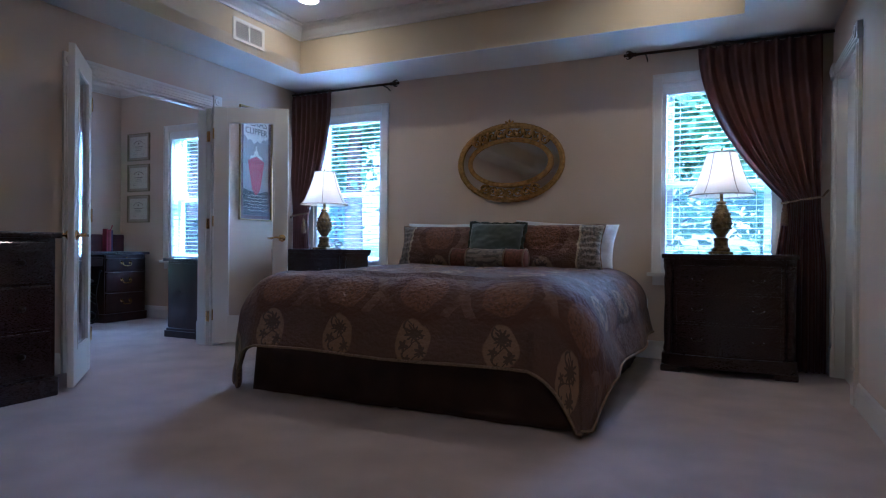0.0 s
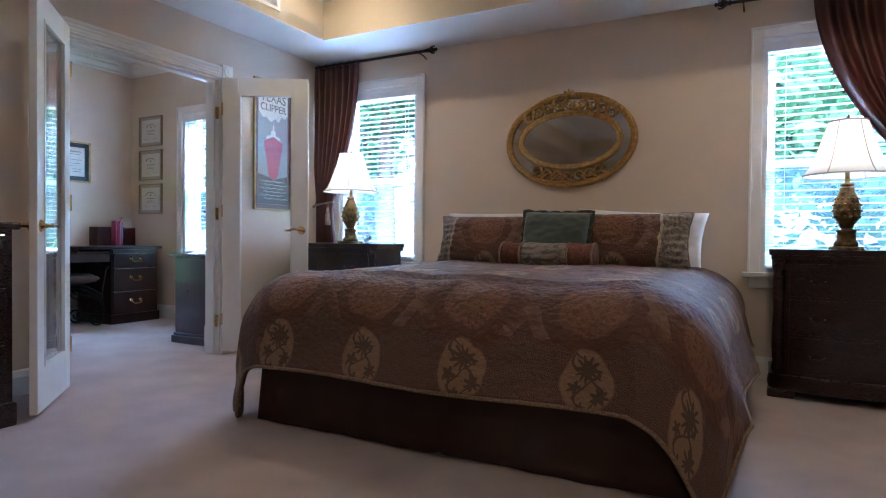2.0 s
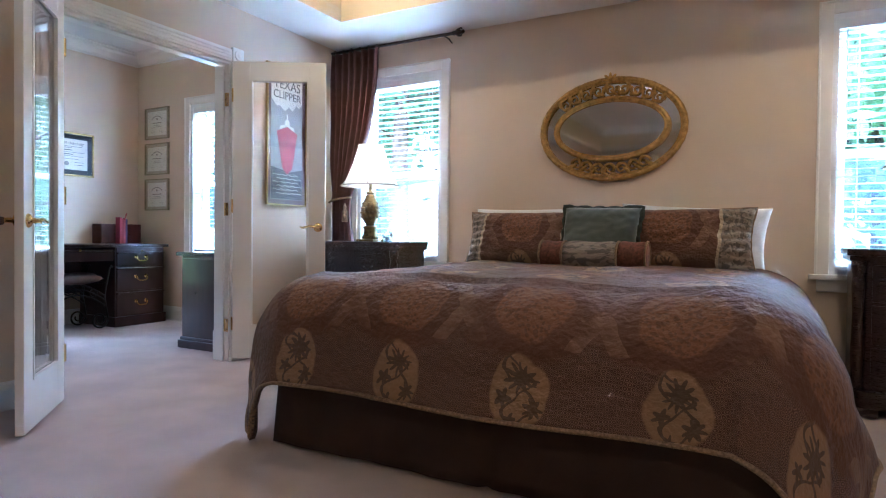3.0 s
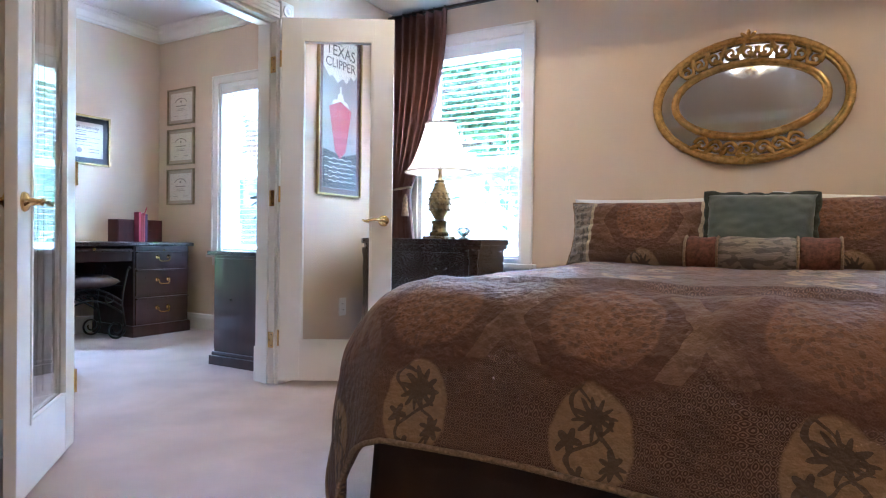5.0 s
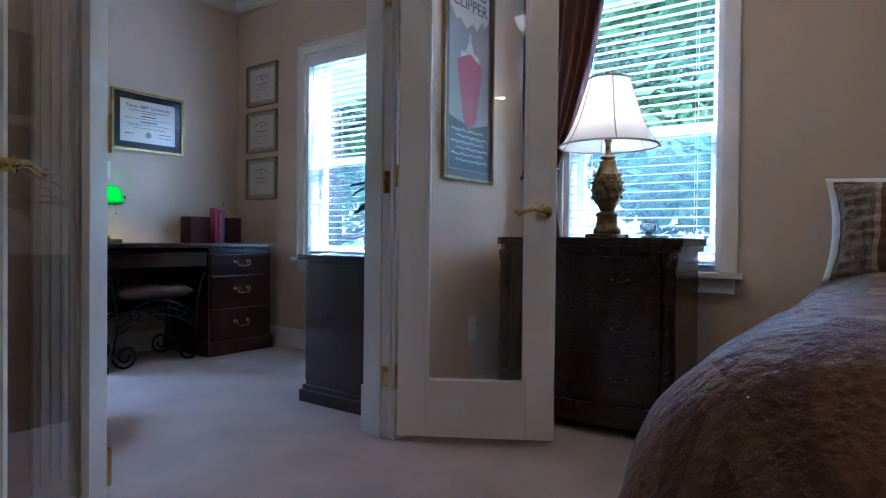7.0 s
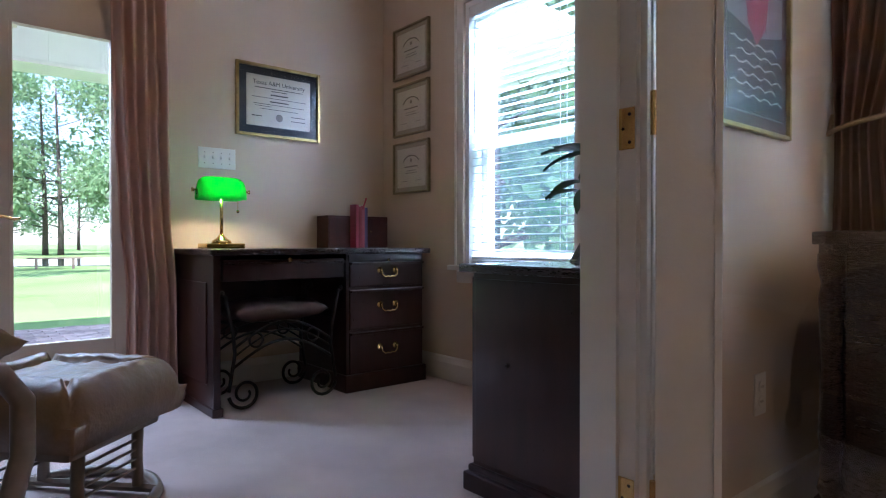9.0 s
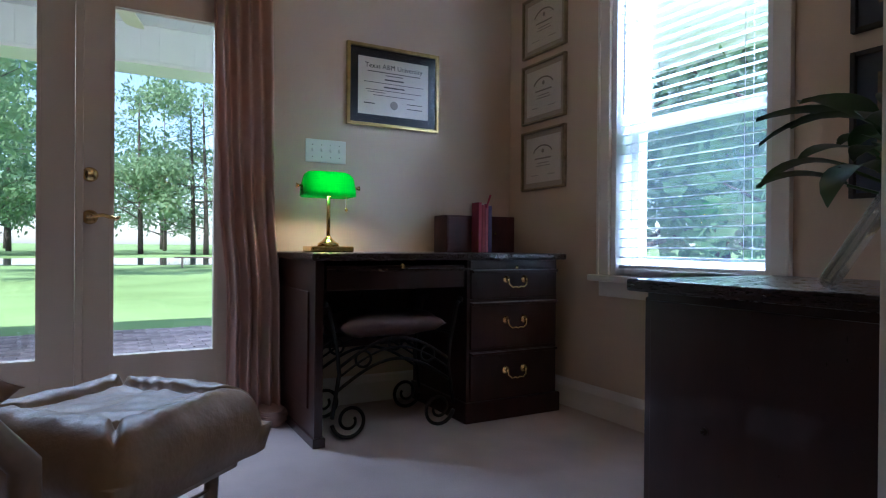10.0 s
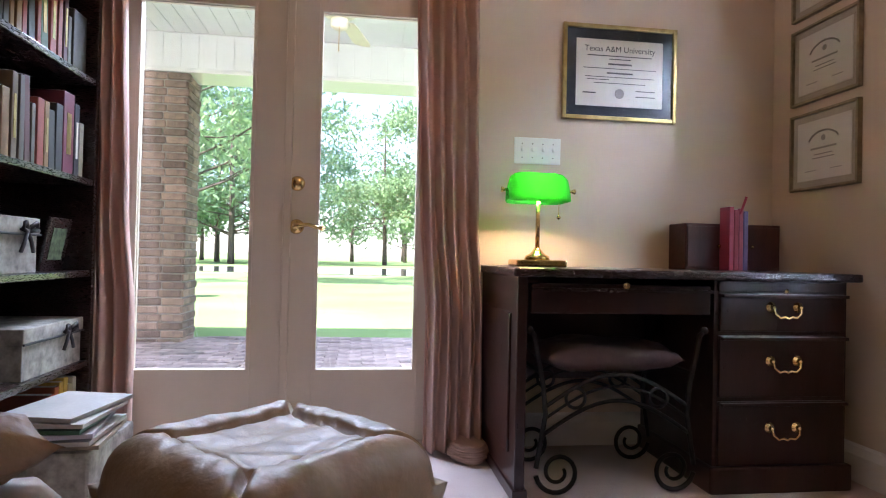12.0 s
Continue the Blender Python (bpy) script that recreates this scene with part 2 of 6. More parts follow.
        ink = bud if ink is None else op("MAXIMUM", ink, bud)
    for phase, wide, rate in ((0.4, 0.045, 34), (2.6, 0.055, 27)):
        stem = op("LESS_THAN", op("ABSOLUTE", op("SUBTRACT", fx, op("MULTIPLY", op("SINE", op("MULTIPLY_ADD", fy, rate, phase)), wide))), 0.006)
        ink = op("MAXIMUM", ink, stem)
    ground = over(ground, (0.068, 0.044, 0.032), op("MULTIPLY", cream, ink), 0.85)
    # grey-green vine on cream along the far rows
    if band:
        e = op("GREATER_THAN", op("ABSOLUTE", x), band)
        grey = over((0.240, 0.200, 0.160), (0.10, 0.085, 0.075), bloom, 0.8)
        ground = over(ground, grey, e)
        ground = over(ground, (0.400, 0.320, 0.216), op("LESS_THAN", op("ABSOLUTE", op("SUBTRACT", op("ABSOLUTE", x), band)), 0.008))
    l.new(ground, n["Principled BSDF"].inputs["Base Color"])
    weave, wb, old = n.new("ShaderNodeTexNoise"), n.new("ShaderNodeBump"), n["Principled BSDF"].inputs["Normal"].links[0].from_socket
    weave.inputs["Scale"].default_value, weave.inputs["Detail"].default_value = 42, 6
    wb.inputs["Strength"].default_value, wb.inputs["Distance"].default_value = 0.8, 0.016
    l.new(uv.outputs[0], weave.inputs[0]), l.new(weave.outputs[0], wb.inputs["Height"]), l.new(old, wb.inputs["Normal"])
    l.new(wb.outputs[0], n["Principled BSDF"].inputs["Normal"])
    return m


M_QUILT = woven("jacquard_comforter")
M_SHAM = woven("jacquard_sham", 0.27)


# ---- helpers of this scene ----
def mesh(bm, name):
    me = bpy.data.meshes.new(name)
    bm.to_mesh(me)
    bm.free()
    return me


def part(name, bm, material, parent=None, label="", smooth=False, loc=None):
    if smooth:
        for f in bm.faces:
            f.smooth = True
    me = mesh(bm, name)
    me.materials.append(material)
    ob = new(name, me)
    if parent:
        ob.parent = parent
    if loc:
        ob.location = loc
    return tagged(ob, label)


def setting(name, bm, material, label, category, smooth=False):
    return tagged(part(name, bm, material, None, label, smooth), "", category, "", "structure")


def thing(name, m, label, category, group=""):
    ob = new(name)
    ob.matrix_basis = m
    return tagged(ob, label, category, group)


def bm_new():
    return bmesh.new()


def box(bm, x0, y0, z0, x1, y1, z1, bev=0.0, seg=2):
    m = Matrix.Translation(((x0 + x1) / 2, (y0 + y1) / 2, (z0 + z1) / 2)) @ Matrix.Diagonal((abs(x1 - x0), abs(y1 - y0), abs(z1 - z0), 1))
    vs = bmesh.ops.create_cube(bm, size=1, matrix=m)["verts"]
    if bev:
        es = {e for v in vs for e in v.link_edges}
        bmesh.ops.bevel(bm, geom=list(es), offset=bev, segments=seg, profile=0.6, affect="EDGES")
    return bm


def bx(*a, bev=0.0, seg=2):
    return box(bm_new(), *a, bev=bev, seg=seg)


def lathe(profile, seg=28, bm=None, m=Matrix()):
    """A turned shape from (radius, height) pairs."""
    bm = bm or bm_new()
    rings = []
    for r, z in profile:
        rings.append([bm.verts.new(m @ Vector((r * math.cos(2 * math.pi * k / seg), r * math.sin(2 * math.pi * k / seg), z))) for k in range(seg)])
    for a, b in zip(rings, rings[1:]):
        for k in range(seg):
            bm.faces.new((a[k], a[(k + 1) % seg], b[(k + 1) % seg], b[k]))
    bm.faces.new(rings[0][::-1]), bm.faces.new(rings[-1])
    return bm


def tube(points, r, seg=8, bm=None, closed=False):
    bm = bm or bm_new()
    ps = [Vector(p) for p in points]
    n, rings, up = len(ps), [], None
    for i, p in enumerate(ps):
        a = ps[(i - 1) % n] if closed or i else p
        b = ps[(i + 1) % n] if closed or i < n - 1 else p
        d = (b - a).normalized()
        if up is None:
            up = d.orthogonal().normalized()
        up = (up - d * up.dot(d)).normalized()
        side = d.cross(up)
        rr = r[i] if isinstance(r, (list, tuple)) else r
        rings.append([bm.verts.new(p + (up * math.cos(2 * math.pi * k / seg) + side * math.sin(2 * math.pi * k / seg)) * rr) for k in range(seg)])
    pairs = list(zip(rings, rings[1:]))
    for a, b in pairs:
        for k in range(seg):
            bm.faces.new((a[k], a[(k + 1) % seg], b[(k + 1) % seg], b[k]))
    if closed:
        a, b = rings[-1], rings[0]
        best = min(range(seg), key=lambda s: (a[0].co - b[s].co).length)
        for k in range(seg):
            bm.faces.new((a[k], a[(k + 1) % seg], b[(k + 1 + best) % seg], b[(k + best) % seg]))
    else:
        bm.faces.new(rings[0][::-1]), bm.faces.new(rings[-1])
    return bm


def ellipse(a, b, n=72, y=0.0):
    return [(a * math.cos(2 * math.pi * k / n), y, b * math.sin(2 * math.pi * k / n)) for k in range(n)]


def prism(poly, z0, z1, bm=None, bev=0.0):
    """A slab with the outline poly in x, y."""
    bm = bm or bm_new()
    lo = [bm.verts.new((x, y, z0)) for x, y in poly]
    hi = [bm.verts.new((x, y, z1)) for x, y in poly]
    n = len(poly)
    bm.faces.new(lo[::-1]), bm.faces.new(hi)
    for i in range(n):
        bm.faces.new((lo[i], lo[(i + 1) % n], hi[(i + 1) % n], hi[i]))
    bmesh.ops.recalc_face_normals(bm, faces=bm.faces)
    if bev:
        bmesh.ops.bevel(bm, geom=[e for e in bm.edges], offset=bev, segments=2, profile=0.6, affect="EDGES")
    return bm


def extrude_profile(profile, axis, u0, u1, flip=1, pos=0.0):
    """A moulding: profile of (outwards, z), run along axis 'x' or 'y' from u0 to u1, with its back at pos."""
    bm = bm_new()
    ends = []
    for u in (u0, u1):
        ends.append([bm.verts.new((u, pos + flip * o, z) if axis == "x" else (pos + flip * o, u, z)) for o, z in profile])
    n = len(profile)
    for i in range(n):
        bm.faces.new((ends[0][i], ends[0][(i + 1) % n], ends[1][(i + 1) % n], ends[1][i]))
    bm.faces.new(ends[0]), bm.faces.new(ends[1][::-1])
    bmesh.ops.recalc_face_normals(bm, faces=bm.faces)
    return bm


def wall(name, axis, p0, p1, u0, u1, z0, z1, openings, material, label):
    """A thick wall between p0 and p1, running along axis, with openings (ua, ub, za, zb) cut through it."""
    us = sorted({u0, u1, *[o[i] for o in openings for i in (0, 1)]})
    zs = sorted({z0, z1, *[o[i] for o in openings for i in (2, 3)]})
    bm, seen = bm_new(), {}

    def v(p, u, z):
        k = (p, u, z)
        if k not in seen:
            seen[k] = bm.verts.new((u, p, z) if axis == "x" else (p, u, z))
        return seen[k]

    def solid(i, j):
        if not (0 <= i < len(us) - 1 and 0 <= j < len(zs) - 1):
            return False
        cu, cz = (us[i] + us[i + 1]) / 2, (zs[j] + zs[j + 1]) / 2
        return not any(a < cu < b and c < cz < d for a, b, c, d in openings)

    for i in range(len(us) - 1):
        for j in range(len(zs) - 1):
            if not solid(i, j):
                continue
            a, b, c, d = us[i], us[i + 1], zs[j], zs[j + 1]
            for p in (p0, p1):
                bm.faces.new((v(p, a, c), v(p, b, c), v(p, b, d), v(p, a, d)))
            if not solid(i - 1, j):
                bm.faces.new((v(p0, a, c), v(p1, a, c), v(p1, a, d), v(p0, a, d)))
            if not solid(i + 1, j):
                bm.faces.new((v(p0, b, c), v(p1, b, c), v(p1, b, d), v(p0, b, d)))
            if not solid(i, j - 1):
                bm.faces.new((v(p0, a, c), v(p1, a, c), v(p1, b, c), v(p0, b, c)))
            if not solid(i, j + 1):
                bm.faces.new((v(p0, a, d), v(p1, a, d), v(p1, b, d), v(p0, b, d)))
    bmesh.ops.recalc_face_normals(bm, faces=bm.faces)
    return setting(name, bm, material, label, "wall")


# ---- plan ----
YB, XD, XO, XR, YS, YO = 5.37, -3.80, -6.49, 0.91, -2.2, 2.19   # back wall, door wall, far study wall, side wall, rear wall, study's rear wall
TH, ZC, ZT, ZS = 0.14, 2.44, 2.86, 2.76
WIN_Z = (0.68, 2.17)
WINS = [(-3.59, -2.79), (-0.235, 0.565), (-5.66, -4.86)]
DOOR = (2.98, 4.20, 0.0, 2.055)
EXT = (2.44, 3.895, 0.0, 2.05)
SIDE = (4.40, 5.18, 0.0, 2.05)

wall("wall_north", "x", YB, YB + 0.2, XO - 0.2, XR + TH, -0.2, 3.0, [(a, b, *WIN_Z) for a, b in WINS], M_WALL, "beige painted exterior wall with three windows")
wall("wall_west", "y", XO - 0.2, XO, YS, YB, -0.2, 3.0, [EXT], M_WALL, "beige painted study wall with glazed patio doors")
wall("wall_partition", "y", XD - TH, XD, YS, YB, 0.0, 3.0, [DOOR], M_WALL, "beige painted partition between bedroom and study")
wall("wall_east", "y", XR, XR + TH, YS, YB, 0.001, 3.0, [(SIDE[0], SIDE[1], 0.001, SIDE[3])], M_WALL, "beige painted bedroom side wall with a doorway")
wall("wall_south", "x", YS - TH, YS, XO - 0.2, XR + TH, -0.2, 3.0, [], M_WALL, "beige painted rear wall")
wall("wall_study_south", "x", YO - TH, YO, XO, XD - TH, 0.0, 3.0, [], M_WALL, "beige painted study end wall")
setting("floor", bx(XO, YS, -0.12, XR + TH, YB, 0.0), M_CARPET, "pinkish beige cut-pile carpet", "floor")
# tray ceiling of the bedroom
TX0, TX1, TY0, TY1 = -3.33, 0.33, -1.6, 4.80
_bm = bm_new()
box(_bm, XD, TY1, ZC, XR, YB, ZC + 0.1), box(_bm, XD, YS, ZC, XR, TY0, ZC + 0.1)
box(_bm, XD, TY0, ZC, TX0, TY1, ZC + 0.1), box(_bm, TX1, TY0, ZC, XR, TY1, ZC + 0.1)
setting("ceiling_soffit", _bm, M_CEIL, "white lowered ceiling border", "ceiling")
setting("ceiling_tray", bx(TX0 - 0.1, TY0 - 0.1, ZT, TX1 + 0.1, TY1 + 0.1, ZT + 0.1), M_CEIL, "white raised tray ceiling", "ceiling")
_bm = bm_new()
box(_bm, TX0 - 0.06, TY0, ZC + 0.003, TX0, TY1, ZT), box(_bm, TX1, TY0, ZC + 0.003, TX1 + 0.06, TY1, ZT)
box(_bm, TX0 - 0.06, TY1, ZC + 0.003, TX1 + 0.06, TY1 + 0.06, ZT), box(_bm, TX0 - 0.06, TY0 - 0.06, ZC + 0.003, TX1 + 0.06, TY0, ZT)
setting("trim_tray_band", _bm, M_TRAY, "warm cream painted band of the tray ceiling", "wall")
setting("ceiling_study", bx(XO, YO, ZS, XD - TH, YB, ZS + 0.1), M_CEIL, "white study ceiling", "ceiling")
# Unseen slab, added to keep the sun off the rooms from above.
setting("sun_block_roof", bx(XO - 0.2, YS - TH, 3.0, XR + TH, YB + 0.2, 3.15), M_CEIL, "unseen stand-in roof over the rooms that blocks the sun", "roof")

CROWN = [(0, 0), (0.012, 0), (0.016, 0.02), (0.03, 0.03), (0.055, 0.07), (0.085, 0.085), (0.09, 0.105), (0.105, 0.11), (0.105, 0.12), (0, 0.12)]


def crown(name, axis, pos, u0, u1, flip, top):
    setting(name, extrude_profile([(o, top - 0.12 + z) for o, z in CROWN], axis, u0, u1, flip, pos), M_TRIM, "white crown moulding", "moulding")


crown("trim_crown", "x", TY1, TX0, TX1, -1, ZT), crown("trim_crown", "x", TY0, TX0, TX1, 1, ZT)
crown("trim_crown", "y", TX0, TY0, TY1, 1, ZT), crown("trim_crown", "y", TX1, TY0, TY1, -1, ZT)
crown("trim_crown", "x", YB, XO, XD - TH, -1, ZS), crown("trim_crown", "y", XO, YO, YB, 1, ZS)
crown("trim_crown", "y", XD - TH, YO, YB, -1, ZS), crown("trim_crown", "x", YO, XO, XD - TH, 1, ZS)

SKIRTING = [(0, 0), (0.016, 0), (0.016, 0.1), (0.012, 0.115), (0.008, 0.13), (0, 0.14)]
for _axis, _pos, _u0, _u1, _f in (("x", YB, XD, XR, -1), ("x", YB, XO, XD - TH, -1), ("y", XD, YS, DOOR[0] - 0.1, 1), ("y", XD, DOOR[1] + 0.1, YB, 1),
                                  ("y", XR, YS, SIDE[0] - 0.1, -1), ("y", XR, SIDE[1] + 0.1, YB, -1), ("y", XO, EXT[1] + 0.08, YB, 1),
                                  ("y", XD - TH, DOOR[1] + 0.1, YB, -1), ("x", YO, XO, XD - TH, 1), ("y", XD - TH, YO, DOOR[0] - 0.1, -1)):
    setting("baseboard", extrude_profile(SKIRTING, _axis, _u0, _u1, _f, _pos), M_TRIM, "white painted baseboard", "baseboard")


# ---- casings ----
def casing_y(name, pos, flip, a, b, top, label):
    """Fluted door casing with corner blocks on a wall at x = pos."""
    ob = thing(name, Matrix(), label, "door trim")
    ob["kind"] = "structure"
    w = 0.085

    def slab(nm, y0, y1, z0, z1, d):
        part(nm, bx(min(pos, pos + flip * d), y0, z0, max(pos, pos + flip * d), y1, z1, bev=0.003), M_TRIM, ob)

    for y0 in (a - w, b):
        slab("casing_leg", y0, y0 + w, 0.2, top, 0.018)
        slab("plinth_block", y0 - 0.004, y0 + w + 0.004, 0, 0.2, 0.026)
        for k in range(3):
            slab("flute", y0 + 0.014 + k * 0.022, y0 + 0.026 + k * 0.022, 0.22, top - 0.02, 0.023)
        slab("corner_block", y0 - 0.006, y0 + w + 0.006, top, top + 0.1, 0.028)
        ros = lathe([(0.036, 0), (0.036, 0.006), (0.028, 0.008), (0.022, 0.004), (0.014, 0.012), (0.0005, 0.014)], 20, None,
                    Matrix.Translation((pos + flip * 0.028, y0 + w / 2, top + 0.05)) @ Matrix.Rotation(flip * math.pi / 2, 4, "Y"))
        part("rosette", ros, M_TRIM, ob, smooth=True)
    slab("casing_head", a + 0.006, b - 0.006, top, top + 0.085, 0.018)
    for k in range(3):
        slab("flute", a + 0.01, b - 0.01, top + 0.016 + k * 0.022, top + 0.028 + k * 0.022, 0.023)
    return ob


casing_y("trim_doorway", XD, 1, DOOR[0], DOOR[1], DOOR[3], "white fluted casing with rosette corner blocks round the study doorway")
casing_y("trim_doorway", XD - TH, -1, DOOR[0], DOOR[1], DOOR[3], "white fluted casing on the study side of the doorway")
casing_y("trim_doorway", XR, -1, SIDE[0], SIDE[1], SIDE[3], "white fluted casing with corner blocks round the side door")
_bm = bm_new()
for _y0, _y1 in ((DOOR[0], DOOR[0] + 0.015), (DOOR[1] - 0.015, DOOR[1])):
    box(_bm, XD - TH - 0.001, _y0, 0, XD + 0.001, _y1, DOOR[3])
box(_bm, XD - TH - 0.001, DOOR[0], DOOR[3] - 0.015, XD + 0.001, DOOR[1], DOOR[3])
box(_bm, XD - 0.075, DOOR[1] - 0.027, 0, XD - 0.04, DOOR[1] - 0.015, DOOR[3] - 0.015), box(_bm, XD - 0.075, DOOR[0] + 0.015, 0, XD - 0.04, DOOR[0] + 0.027, DOOR[3] - 0.015)
box(_bm, XD - 0.075, DOOR[0] + 0.027, DOOR[3] - 0.027, XD - 0.04, DOOR[1] - 0.027, DOOR[3] - 0.015)
for _z in (0.25, 1.05, 1.8):
    _h = thing("jamb_hinge", Matrix(), "brass hinge plate let into the door jamb", "hinge", "hinge plates")
    part("leaf_plate", bx(XD - 0.042, DOOR[1] - 0.0172, _z - 0.045, XD - 0.002, DOOR[1] - 0.0145, _z + 0.045, bev=0.001), M_BRASS, _h)
    for _q in (-0.03, 0.0, 0.03):
        part("screw", lathe([(0.004, 0), (0.0035, 0.001), (0.0005, 0.0012)], 8, None, Matrix.Translation((XD - 0.022 + (0.008 if _q else -0.008), DOOR[1] - 0.0172, _z + _q)) @ Matrix.Rotation(math.pi / 2, 4, "X")), M_BRONZE, _h)
setting("trim_jamb", _bm, M_TRIM, "white door jamb with stop", "door trim")


def lever(parent, x, z, side, d, mat_=None):
    """Brass lever handle on a leaf's face: rose, spindle and curved lever; d is the way that the lever points."""
    mat_ = mat_ or M_BRASS
    bm = lathe([(0.030, 0), (0.031, 0.004), (0.024, 0.012), (0.012, 0.018), (0.010, 0.045), (0.013, 0.05), (0.0005, 0.052)], 20, None,
               Matrix.Translation((x, 0.018 * side, z)) @ Matrix.Rotation(-side * math.pi / 2, 4, "X"))
    y = side * 0.062
    tube([(x, y, z), (x + d * 0.02, y, z + 0.004), (x + d * 0.05, y, z + 0.008), (x + d * 0.08, y, z - 0.001), (x + d * 0.1, y + side * 0.003, z - 0.004), (x + d * 0.115, y + side * 0.004, z + 0.004)],
         [0.010, 0.009, 0.008, 0.008, 0.007, 0.004], 10, bm)
    part("door_handle", bm, mat_, parent, "polished brass lever handle", True)


def glazed_leaf(name, m, w, h, stile, top, bottom, label, handle=True, hand=1, paint=None):
    """A door leaf from its hinge at x = 0 along +x, with one pane."""
    ob = thing(name, m, label, "door")
    ob["kind"] = "structure"
    t = 0.0175
    paint = paint or M_TRIM
    part("stile", bx(0, -t, 0.012, stile, t, h, bev=0.003), paint, ob)
    part("stile", bx(w - stile, -t, 0.012, w, t, h, bev=0.003), paint, ob)
    part("top_rail", bx(stile, -t + 0.001, h - top, w - stile, t - 0.001, h), paint, ob)
    part("bottom_rail", bx(stile, -t + 0.001, 0.012, w - stile, t - 0.001, bottom), paint, ob)
    bm = bm_new()
    for s in (-1, 1):
        y0, y1 = sorted((s * 0.006, s * (t + 0.004)))
        for a, b, c, d in ((stile, bottom, stile + 0.014, h - top), (w - stile - 0.014, bottom, w - stile, h - top), (stile + 0.014, bottom, w - stile - 0.014, bottom + 0.014), (stile + 0.014, h - top - 0.014, w - stile - 0.014, h - top)):
            box(bm, a, y0, b, c, y1, d)
    part("glazing_bead", bm, paint, ob)
    g = part("pane", bx(stile, -0.003, bottom, w - stile, 0.003, h - top), M_GLASS, ob, "clear glass pane")
    g.visible_shadow = False
    if handle:
        lever(ob, w - 0.046, 0.91, 1, -1), lever(ob, w - 0.046, 0.91, -1, -1)
    for z in (0.25, 1.05, 1.8):
        bm = lathe([(0.006, 0), (0.006, 0.09)], 10, None, Matrix.Translation((-0.004, hand * 0.02, z - 0.045)))
        box(bm, -0.002, -t, z - 0.045, 0.0, t, z + 0.045)
        part("hinge", bm, M_BRASS, ob, "brass butt hinge")
    return ob


glazed_leaf("door_1", pose(-3.755, 4.187, 0.02, 0, 0, 31), 0.622, 2.03, 0.112, 0.118, 0.225, "white French door leaf with one clear pane, standing open", hand=-1)
glazed_leaf("door_2", pose(-3.685, 3.0, 0.012, 0, 0, -43), 0.605, 2.035, 0.112, 0.118, 0.22, "white French door leaf with one clear pane, folded back open")

# the side door
_d = thing("door_3", Matrix(), "white panelled side door, closed", "door")
_d["kind"] = "structure"
part("door_slab", bx(XR + 0.06, SIDE[0] + 0.018, 0.0, XR + 0.095, SIDE[1] - 0.018, SIDE[3] - 0.018), M_TRIM, _d)
for _z0, _z1 in ((0.2, 0.85), (1.0, 1.85)):
    part("raised_panel", bx(XR + 0.052, SIDE[0] + 0.12, _z0, XR + 0.061, SIDE[1] - 0.12, _z1, bev=0.006), M_TRIM, _d)
_bm = bm_new()
box(_bm, XR, SIDE[0], 0, XR + TH, SIDE[0] + 0.018, SIDE[3]), box(_bm, XR, SIDE[1] - 0.018, 0, XR + TH, SIDE[1], SIDE[3]), box(_bm, XR, SIDE[0] + 0.018, SIDE[3] - 0.018, XR + TH, SIDE[1] - 0.018, SIDE[3])
part("frame", _bm, M_TRIM, _d)


# ---- windows ----
SLAT = bm_new()
for _k in range(5):
    _t = _k / 4 - 0.5
    for _s in (0, 1):
        for _e in (-0.5, 0.5):
            SLAT.verts.new((_e * 0.775, _t * 0.048, 0.0035 * (1 - 4 * _t * _t) + (0.0016 if _s else 0)))
SLAT.verts.ensure_lookup_table()
for _k in range(4):
    _a, _b = SLAT.verts[4 * _k:4 * _k + 4], SLAT.verts[4 * _k + 4:4 * _k + 8]
    SLAT.faces.new((_a[0], _b[0], _b[1], _a[1])), SLAT.faces.new((_a[2], _a[3], _b[3], _b[2]))
bmesh.ops.recalc_face_normals(SLAT, faces=SLAT.faces)
SLAT_MESH = mesh(SLAT, "slat")
SLAT_MESH.materials.append(M_BLIND)


